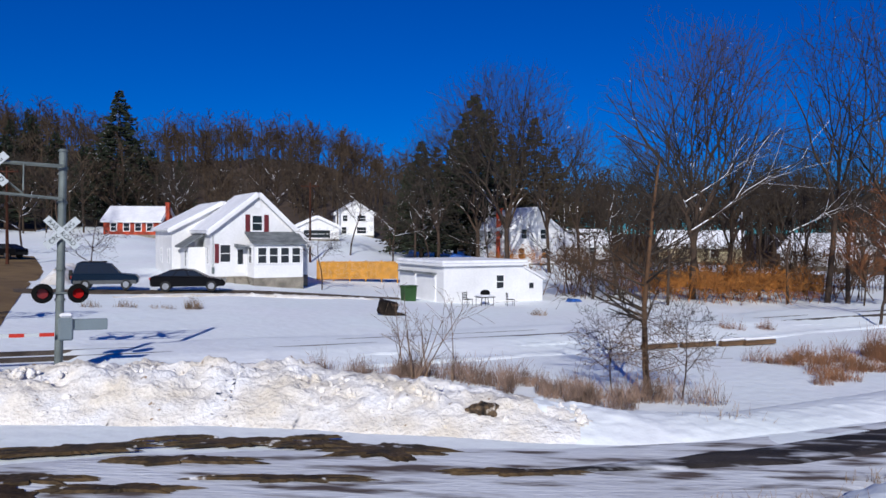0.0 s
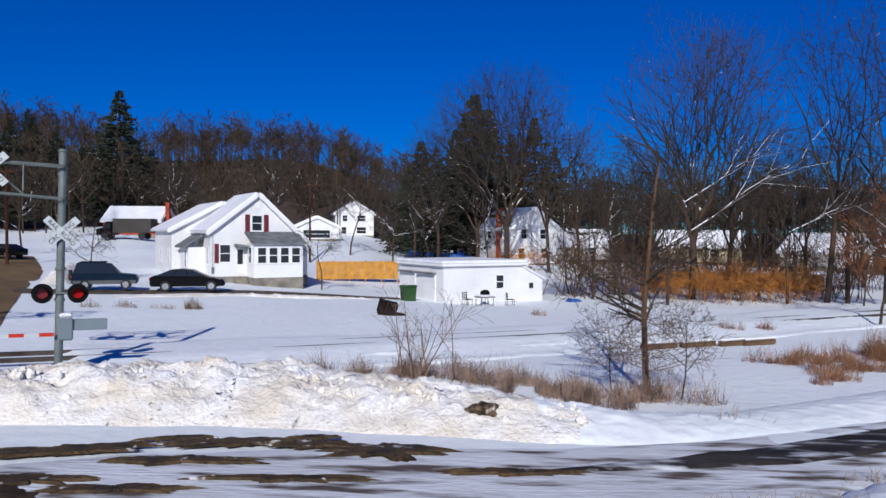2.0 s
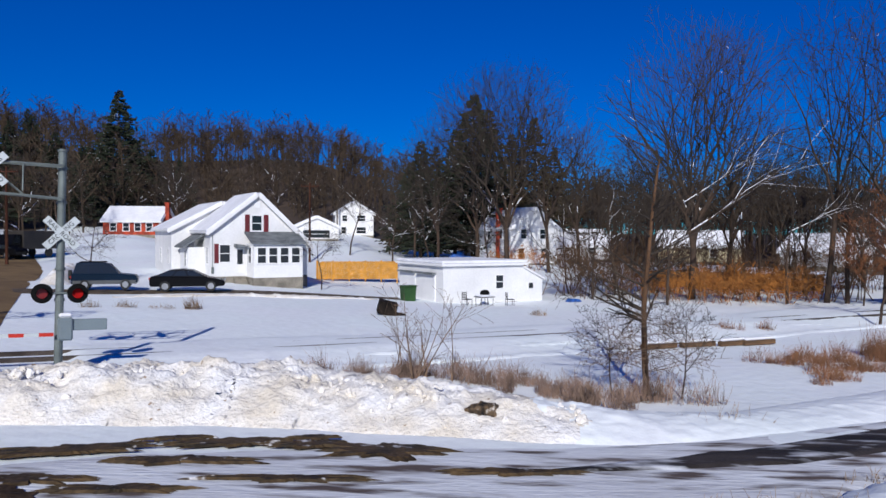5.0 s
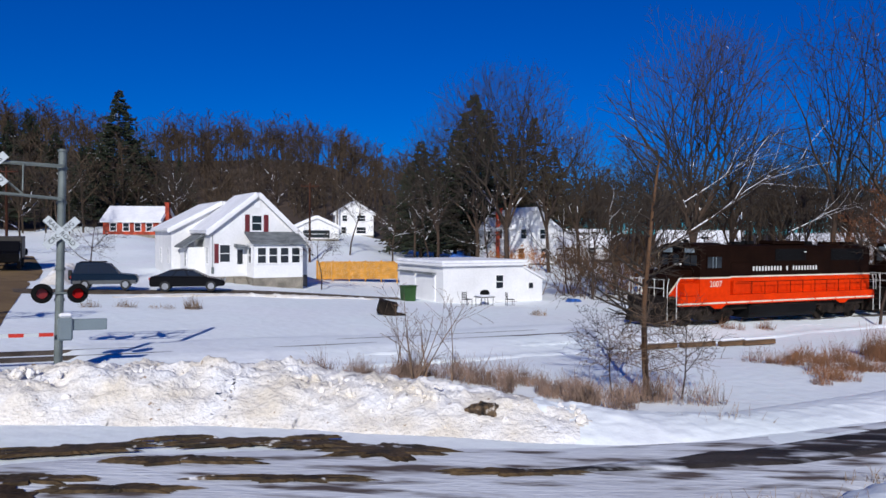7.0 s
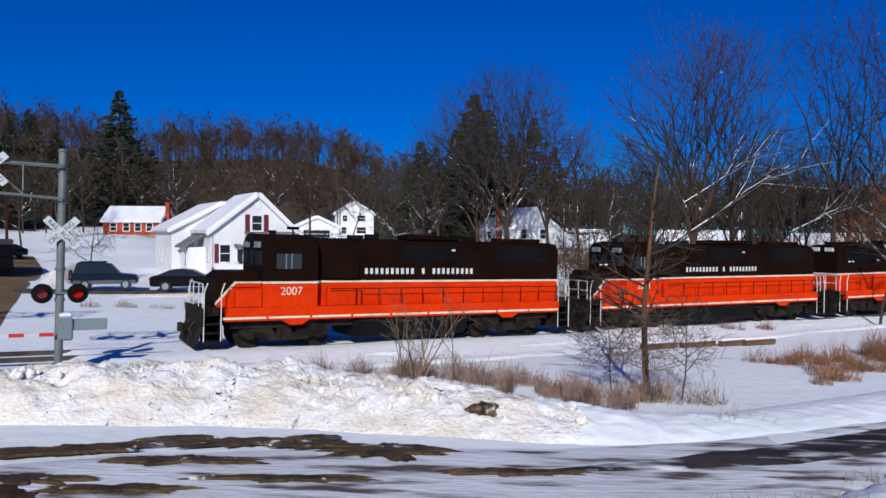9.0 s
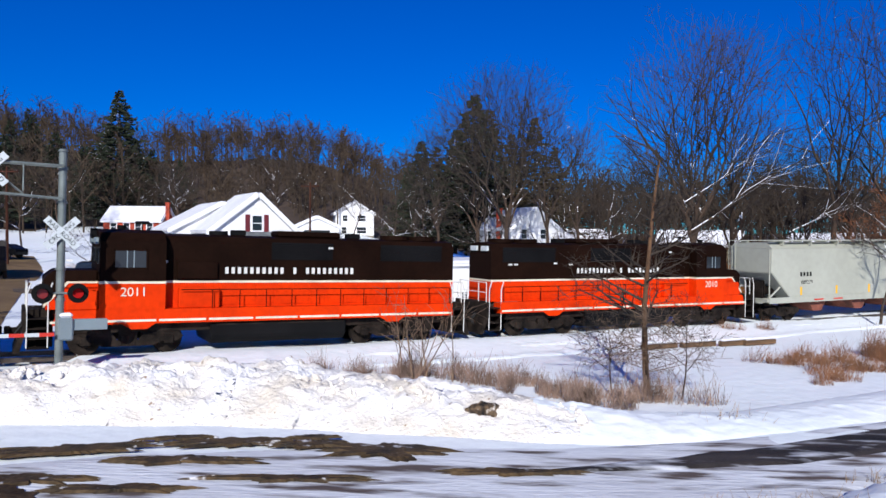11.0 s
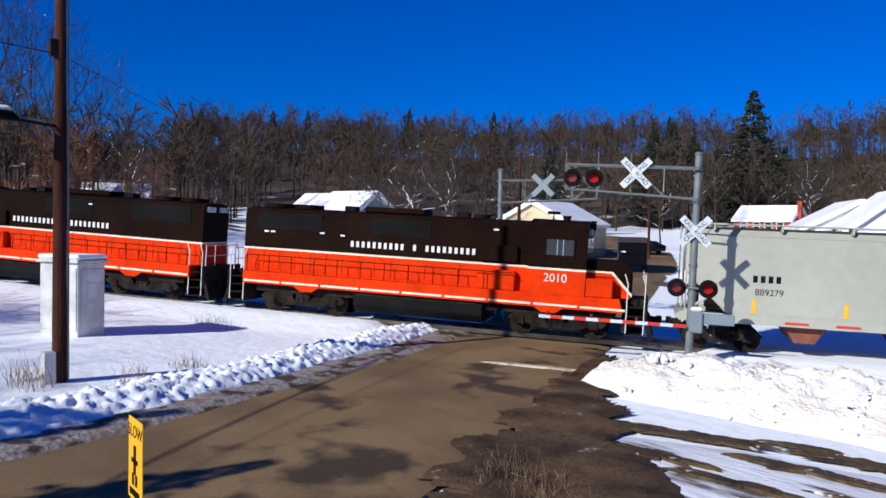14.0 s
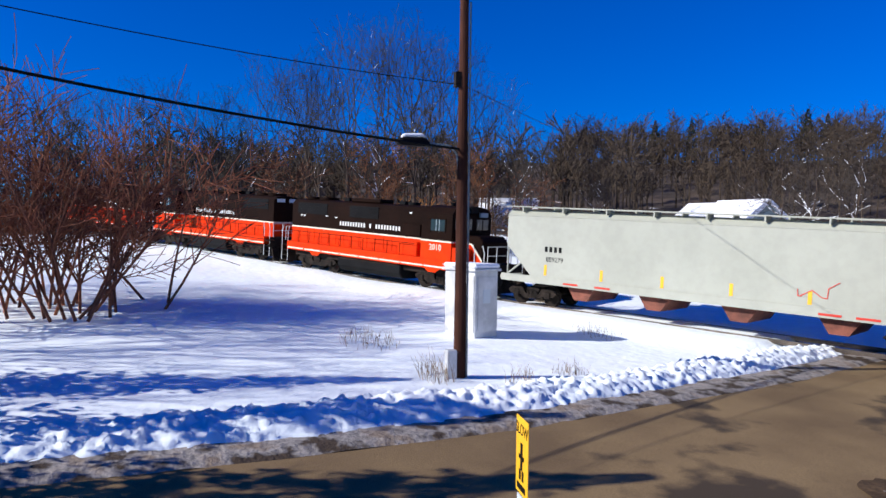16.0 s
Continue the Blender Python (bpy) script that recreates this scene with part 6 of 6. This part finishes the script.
# middling, snow-laden trees
MID = [bare_tree(71, 10, "bare spreading tree with snow-laden limbs", kids=(10, 7, 5), spread=(0.66, 0.6, 0.6, 0.6), up=0.05, bend=0.40, twig=0.016, limbs=SNOW_STREAK), bare_tree(82, 11, "bare spreading tree with snow-laden limbs", kids=(11, 7, 5), spread=(0.62, 0.6, 0.6, 0.6), up=0.06, bend=0.40, twig=0.016, limbs=SNOW_STREAK)]
mids = [(*around(-47.5, 62), 0.85), (*around(-45.5, 68), 0.8), (*polar(168, 62), 0.48), (*polar(620, 100), 0.8), (*polar(690, 86), 0.85), (*polar(330, 118), 1.0), (*polar(250, 150), 1.1), (*polar(1100, 62), 0.75), (*polar(1010, 66), 0.7),
        (*polar(1245, 72), 0.8), (*polar(1400, 75), 0.8), (*around(-62, 84), 0.6), (*around(-67, 66), 0.8), (*around(-79, 64), 0.85), (*around(-88, 62), 0.8), (*polar(570, 62), 0.4), (*polar(40, 95), 0.9), (*polar(110, 120), 1.0), (*polar(1500, 74), 0.85), (*polar(1560, 50), 0.6), (*polar(430, 132), 1.1), (*polar(505, 140), 1.2), (*polar(560, 150), 1.1), (*polar(300, 140), 1.0), (*polar(870, 74), 0.8), (*polar(760, 84), 0.7), (*around(-40, 120), 1.1), (*around(-36, 130), 1.1), (*around(-49.5, 72), 0.9)]
for i, (x, y, k) in enumerate(mids):
    place(MID[i % 2], x, y, rng.uniform(0, 360), k, first=i < 2)
REDTREE = bare_tree(91, 8.5, "bare tree with russet leaves still hanging", kids=(14, 8, 6), spread=(0.6, 0.55, 0.6, 0.6), twig=0.02, twigs=TWIG_RED)
reds = [(*around(-71, 70), 0.85), (*around(-77.5, 66), 0.9), (*around(-85, 68), 0.85), (*polar(1530, 60), 0.6), (*around(-66.5, 76), 0.65), (*polar(1600, 60), 0.8)]
for i, (x, y, k) in enumerate(reds):
    place(REDTREE, x, y, rng.uniform(0, 360), k, first=i < 1)

limb = bare_tree(47, 11.5, "broken limb laden with snow leaning from a bare tree", radius=0.10, kids=(9, 5, 4), spread=(0.42, 0.5, 0.55), up=0.0, bend=0.30, twig=0.014, bark=SNOWY_LIMB, limbs=SNOWY_LIMB)
for i, (u, d, tl, k) in enumerate(((1183, 57, 59, 1.0), (1215, 58, 60, 0.62), (1400, 62, 70, 0.5))):
    x, y = polar(u, d)
    m = pose(x, y, ground_z(x, y) + (4.4, 7.6, 5.4)[i], 0, tl, 10 * i) @ Matrix.Diagonal((k, k, k, 1))
    if i == 0:
        limb.matrix_basis = m
    else:
        copy_thing(limb, m).matrix_basis = m

# the slender tree and the shrubs before the rails
near = bare_tree(13, 8.4, "slender young bare tree in front of the rails", radius=0.115, kids=(34, 6, 4), spread=(0.70, 0.5, 0.55), up=0.03, bend=0.2, twig=0.0055, lean=0.02, fork=(0.13, 0.27), bark=mat("young_bark", (0.15, 0.075, 0.034), 0.9, var=0.3, grain=12, bump=0.01))
place(near, 6.3, 23.3, 40, 1.0, first=True, sz=0.9)
low = bare_tree(17, 2.6, "low bare shrub at the tree's foot", radius=0.035, kids=(11, 6, 4), spread=(0.6, 0.55, 0.6), up=0.02, bend=0.2, twig=0.005, category="shrub", name="bare_shrub")
place(low, 7.2, 22.9, 0, 1.0, first=True)
place(low, 5.2, 23.2, 120, 0.9)
skirt = bare_tree(29, 2.9, "low drooping branches round the young tree's foot", radius=0.03, kids=(26, 7, 4), spread=(0.86, 0.55, 0.6), up=-0.01, bend=0.2, twig=0.005, category="shrub", name="bare_shrub", fork=(0.42, 0.72), twigs=PALE_TWIG)
place(skirt, 6.15, 23.15, 10, 1.0, first=True)


def shrub(seed, stems, height, spreadr, label, material, twig=0.006, kids=(5, 4)):
    rng_ = random.Random(seed)
    wood = (Wood(), Wood())
    for k in range(stems):
        a, t = rng_.uniform(0, math.tau), rng_.uniform(0.05, 0.75)
        d = Vector((math.cos(a) * t, math.sin(a) * t, 1)).normalized()
        grow(rng_, (wood[1], wood[1]), Vector((rng_.gauss(0, spreadr), rng_.gauss(0, spreadr), -0.1)), d, height * rng_.uniform(0.6, 1.0), height * 0.009, 1, 1 + len(kids), (0, *kids), 0.03, (0.5, 0.45, 0.5, 0.5), 0.14, twig)
    ob = new("bare_shrub", wood[1].mesh("bare_shrub", material))
    return tagged(ob, label, "shrub")


sh = shrub(3, 9, 3.0, 0.45, "thin many-stemmed bare shrub before the rails", PALE_TWIG, 0.0055, (4, 3))
sh.matrix_basis = pose(-0.9, 25.0, ground_z(-0.9, 25.0))
RB = shrub(8, 50, 7.4, 1.9, "reddish-brown bare thicket casting blue shade", mat("red_brush_twigs", (0.27, 0.085, 0.035), 0.9, var=0.3, rand=0.3), 0.016, (9, 7))
RB["category"] = "thicket"
x, y = around(-101.5, 33)
RB.matrix_basis = pose(x, y, ground_z(x, y), 0, 0, 0)
# undergrowth between the trunks beyond the line
UB = shrub(15, 14, 3.6, 1.1, "brown leafless undergrowth between the trees", THICKET, 0.014, (6, 4))
OB = shrub(16, 16, 3.0, 1.2, "orange-brown undergrowth with dead leaves", ORANGE, 0.016, (7, 4))
rng = random.Random(31)
for k in range(22):
    x, y = polar(1010 + 27 * k + rng.uniform(-8, 8), rng.uniform(62, 86))
    place(UB, x, y, rng.uniform(0, 360), rng.uniform(0.6, 1.5), first=k == 0)
for k, (u, d) in enumerate(((1185, 63), (1215, 65), (1250, 62), (1285, 64), (1320, 62), (1350, 64), (1385, 63), (1430, 66), (930, 92), (880, 96), (1130, 70))):
    x, y = polar(u, d)
    place(OB, x, y, 50 * k, 0.75 + 0.1 * (k % 3), first=k == 0)
for k, (b_, d) in enumerate(((-69, 66), (-71.5, 70), (-74, 66), (-76, 69), (-79.5, 66), (-82, 64), (-85, 66), (-88, 63))):
    x, y = around(b_, d)
    place(OB if k % 2 else UB, x, y, 70 * k, 1.2 + 0.2 * (k % 2))


def blades(name, spots_, material, label, seed, category="dry grass"):
    """Loose stalks scattered over oval areas: (x, y, rx, ry, count, height)."""
    rng_ = random.Random(seed)
    w = Wood()
    for x, y, rx, ry, cnt, h in spots_:
        for k in range(cnt):
            a, r = rng_.uniform(0, math.tau), math.sqrt(rng_.random())
            px_, py_ = x + math.cos(a) * r * rx, y + math.sin(a) * r * ry
            hh_ = h * rng_.uniform(0.35, 1.0) * (1.15 - 0.6 * r)
            p = Vector((px_, py_, ground_z(px_, py_) - 0.05))
            d = Vector((rng_.gauss(0, 0.28), rng_.gauss(0, 0.28), 1)).normalized()
            q = p + d * hh_ * 0.6
            w.limb(p, q, 0.007, 0.005)
            e = q + (d + Vector((rng_.gauss(0, 0.3), rng_.gauss(0, 0.3), 0))).normalized() * hh_ * 0.4
            w.limb(q, e, 0.005, 0.003)
            if rng_.random() < 0.6:
                w.limb(p.lerp(q, 0.6), p.lerp(q, 0.6) + jitter(rng_, d, 0.7) * hh_ * 0.35, 0.006, 0.003)
    ob = new(name, w.mesh(name, material))
    return tagged(ob, label, category, kind="stuff")


rng = random.Random(12)
CLUMPS = [(x0 + rng.gauss(0, 0.8), y0 + rng.gauss(0, 0.55), rng.uniform(0.25, 0.65), rng.uniform(0.25, 0.5), rng.randint(50, 130), rng.uniform(0.6, 1.35))
          for x0, y0, cnt in ((-2.9, 25.2, 8), (-0.4, 25.2, 10), (2.0, 24.6, 7), (4.4, 22.4, 10), (3.4, 23.4, 6), (6.6, 22.7, 4)) for _ in range(cnt)]
blades("brown_brush", CLUMPS, DRY_BROWN, "grey-brown brush standing in the snow", 3)
CLUMPS = [(x0 + rng.gauss(0, 1.0), y0 + rng.gauss(0, 0.7), rng.uniform(0.3, 0.8), rng.uniform(0.3, 0.6), rng.randint(60, 140), h0 * rng.uniform(0.6, 1.25))
          for x0, y0, cnt, h0 in ((14.0, 30.4, 9, 1.1), (16.5, 28.6, 9, 1.1), (14.3, 26.6, 5, 0.8), (18.5, 30.5, 8, 1.5), (20.0, 33.0, 6, 1.6), (16.0, 40.5, 4, 0.9)) for _ in range(cnt)]
blades("russet_brush", CLUMPS, RUSSET, "russet brush standing in the snow", 4)
blades("dry_grass", [(-19.2, 41.5, 0.6, 0.4, 60, 0.7), (-17.5, 42.0, 0.7, 0.4, 80, 0.7), (-14.0, 42.8, 0.5, 0.4, 150, 1.0), (-15.6, 42.4, 0.8, 0.3, 60, 0.5), (6.0, 47.5, 0.6, 0.4, 90, 0.7), (-25.3, 5.2, 1.8, 1.0, 80, 0.7), (-19.6, 5.9, 0.7, 0.5, 60, 1.2), (-18.6, 8.0, 0.9, 0.5, 40, 0.8), (-19.8, 10.0, 0.7, 0.5, 40, 0.7), (-26.5, 14.5, 1.6, 0.8, 60, 0.5), (-7.8, 9.9, 1.3, 0.8, 150, 0.9), (-6.6, 9.0, 0.8, 0.8, 60, 1.0), (6.5, 12.8, 2.6, 0.6, 130, 0.7), (9.2, 14.6, 1.4, 0.6, 90, 0.7), (7.2, 19.2, 1.6, 0.5, 30, 0.8), (11.0, 44.6, 0.7, 0.4, 60, 0.6)], DRY, "sparse dry grass and weed stalks above the snow", 5)


# ======== conifers ========
def conifer(seed, height, label, material, width=0.33):
    rng_ = random.Random(seed)
    w, f = Wood(), Wood()
    w.limb(Vector((0, 0, -0.3)), Vector((0, 0, height)), height * 0.013, 0.02, 6)
    z = height * 0.12
    while z < height:
        q = 1 - z / height
        r = height * width * (q ** 0.95) * rng_.uniform(0.6, 1.15) + 0.1
        for k in range(int(9 + 8 * q)):
            a = rng_.uniform(0, math.tau)
            rr = r * rng_.uniform(0.6, 1.1)
            d = Vector((math.cos(a), math.sin(a), rng_.uniform(-0.25, 0.18)))
            p = Vector((0, 0, z + rng_.uniform(-0.2, 0.2)))
            side = Vector((-d.y, d.x, 0))
            tip = p + d * rr
            w.limb(p, tip, 0.03, 0.01, 3)
            for j in range(8):
                g = rng_.uniform(0.25, 1.0)
                c = p + d * rr * g
                i0 = len(f.v)
                sz = (0.34 + 0.45 * (1.1 - g)) * (0.35 + 0.8 * q)
                o = side * rng_.uniform(-1, 1) * sz * 1.4 + Vector((0, 0, rng_.uniform(-0.45, 0.1) * sz))
                for vv in (c, c + d * sz * 0.5 + o * 0.9 + Vector((0, 0, 0.12)), c + d * sz + o * 1.4, c + d * sz * 0.3 + o * 0.9 - Vector((0, 0, 0.16))):
                    f.v.append(tuple(vv))
                f.f.append((i0, i0 + 1, i0 + 2, i0 + 3))
        z += height * 0.022 + 0.12
    T = empty("conifer", pose(0, 0, 0), label, "conifer", "dark conifers")
    t, c = new("trunk", w.mesh("trunk", BARK)), new("crown", f.mesh("crown", material))
    t.parent = c.parent = T
    return T


CON = conifer(1, 18, "dark green conifer above bare woods, with unseen copies added for shade", NEEDLE, 0.40)
CONB = conifer(2, 20, "brownish conifer among tall bare trees", NEEDLE_BROWN, 0.42)
for i, (u, d, k) in enumerate(((212, 165, 1.42), (60, 200, 0.9), (20, 190, 0.9), (838, 112, 1.36), (806, 116, 1.1), (720, 125, 0.75), (150, 150, 0.8), (240, 180, 0.9), (100, 165, 0.9), (180, 160, 0.8), (270, 170, 0.85), (320, 175, 0.75), (745, 108, 0.95), (10, 150, 0.9))):
    x, y = polar(u, d)
    place(CON, x, y, i * 77, k * 1.35, first=i == 0, sz=k)
for i, (u, d, k) in enumerate(((866, 118, 1.15), (945, 120, 1.1), (825, 126, 0.95), (905, 124, 1.0), (980, 126, 0.9), (772, 116, 0.85), (748, 124, 0.8))):
    x, y = polar(u, d)
    place(CONB, x, y, i * 77, k * 1.3, first=i == 0, sz=k)
for i, (b, d, k) in enumerate(((-46.3, 250, 0.8), (-40, 245, 0.7), (-50.5, 240, 0.7), (-34, 260, 0.6), (-37.0, 120, 0.75), (-52, 255, 0.6), (-45, 235, 0.6), (-28.5, 230, 0.8), (-47.5, 248, 0.9), (-41.2, 240, 0.9), (-55, 250, 0.8), (-57.5, 245, 0.8))):
    x, y = around(b, d)
    place(CON, x, y, i * 61 + 9, k)


# unseen conifers added out of view, only to shade the near bank and road edge
for i, (x, y, k) in enumerate(((-20.5, -9.5, 0.44), (-16.2, -9.0, 0.50), (-12.4, -9.5, 0.50))):
    place(CON, x, y, i * 50 + 20, k)


# ======== woods on the hill, too many to count ========
def simple_tree(seed, h):
    rng_ = random.Random(seed)
    w = Wood()
    top = Vector((rng_.uniform(-1, 1) * 0.5, rng_.uniform(-1, 1) * 0.5, h * 0.9))
    w.limb(Vector((0, 0, -1)), top, h * 0.013, 0.05, 4)
    for k in range(12):
        f = rng_.uniform(0.28, 1.0)
        p = top * f
        a = rng_.uniform(0, math.tau)
        d = Vector((math.cos(a), math.sin(a), rng_.uniform(0.7, 1.8))).normalized()
        ln = h * rng_.uniform(0.2, 0.36) * (1.3 - 0.7 * f)
        q = p + d * ln
        w.limb(p, q, 0.09, 0.05, 3)
        for j in range(4):
            g = rng_.uniform(0.3, 1)
            e = p.lerp(q, g)
            e2 = e + jitter(rng_, d, 0.9) * ln * rng_.uniform(0.3, 0.6)
            w.limb(e, e2, 0.065, 0.035, 3)
            for i in range(1):
                m_ = e.lerp(e2, rng_.uniform(0.4, 1))
                w.limb(m_, m_ + jitter(rng_, d, 1.0) * ln * 0.3, 0.05, 0.025, 3)
    return np.array(w.v), np.array([f + (f[3],) if len(f) == 3 else f for f in w.f])


def woods(name, spots_, material, label, seed, hts=(13, 16)):
    rng_ = random.Random(seed)
    bases = [simple_tree(seed + i, rng_.uniform(*hts)) for i in range(5)]
    V, F, off = [], [], 0
    for i, (x, y, k) in enumerate(spots_):
        v, f = bases[i % 5]
        a = rng_.uniform(0, math.tau)
        r = np.array([[math.cos(a), -math.sin(a), 0], [math.sin(a), math.cos(a), 0], [0, 0, 1]]) * k
        V.append(v @ r.T + np.array([x, y, ground_z(x, y)]))
        F.append(f + off)
        off += len(v)
    me = bpy.data.meshes.new(name)
    me.from_pydata(np.concatenate(V).tolist(), [], np.concatenate(F).tolist())
    me.materials.append(material)
    return tagged(new(name, me), label, "woods", kind="stuff")


rng = random.Random(77)
hill = []
while len(hill) < 1250:
    b, d = rng.uniform(-64, 6), math.sqrt(rng.uniform(140 ** 2, 292 ** 2))
    if b > -6 and d < 170:
        continue
    hill.append((*around(b, d), rng.uniform(0.65, 1.08)))
woods("hillside_woods", hill, FAR_WOOD, "dense bare brown woods on the far hillside", 40)
side = []
while len(side) < 700:
    b = rng.choice((rng.uniform(2, 38), rng.uniform(-112, -58), rng.uniform(-100, -62), rng.uniform(8, 32)))
    d = rng.uniform(134 if b > 0 else 98, 200)
    side.append((*around(b, d), rng.uniform(0.65, 1.1)))
woods("distant_woods", side, FAR_WOOD, "bare brown woods beyond the houses", 60)


# ======== what moves ========
FRONT = [(0.0, 100.5), (7.0, 20.64), (8.0, 9.26), (9.0, -2.31), (10.5, -20.1), (12.0, -37.96), (12.5, -43.86), (13.0, -49.7), (13.5, -55.53), (14.0, -61.45), (14.5, -67.43), (15.0, -73.4), (15.5, -79.3), (16.0, -85.2)]


def train_row(t, back, half, flip):
    s0 = float(np.interp(t, [a for a, _ in FRONT], [b for _, b in FRONT])) + back
    a, b = rail_point(s0 - half), rail_point(s0 + half)
    c, d = (a + b) / 2, (a - b)
    if flip:
        d = -d
    return pose(c.x, c.y, c.z, 0, -math.degrees(math.asin(d.z / d.length)), math.degrees(math.atan2(d.y, d.x)))

LORRY = [(0.0, 350, 112, 180), (1.0, 285, 112, 180), (1.4, 252, 112, 180), (1.8, 234, 111, 180), (2.2, 216, 110, 181), (2.6, 184, 109, 183), (3.0, 148, 108, 186), (3.4, 121, 106, 192), (3.8, 98, 103, 205),
         (4.2, 68, 99, 225), (5.0, 44, 90, 258), (6.3, 24, 80, 290), (7.0, 14, 76, 296), (8.0, 6, 73, 300), (9.0, -8, 70, 302), (11.0, -22, 67, 302), (16.0, -24, 66, 302)]


def lorry_row(t, u, d, rz):
    b = math.atan((u - 784) / 1349.4)
    x, y = d * math.sin(b), d * math.cos(b)
    return pose(x, y, ground_z(x, y) + 0.1, 0, 0, rz)


def motions():
    walk(TRUCK, [(r[0], lorry_row(*r)) for r in LORRY])
    times = sorted({a for a, _ in FRONT} | {1.0, 2.0, 3.0, 4.0, 5.0, 6.0, 7.5, 8.5, 9.5, 10.0, 11.0, 11.5})
    for thing, back, flip in ((LOCO_A, 9.0, False), (LOCO_B, 27.05, False), (LOCO_C, 45.1, True), (HOP, 64.1, False), (REAR, 82.1, False)):
        walk(thing, [(t, train_row(t, back, 5.2, flip)) for t in times])


motions()
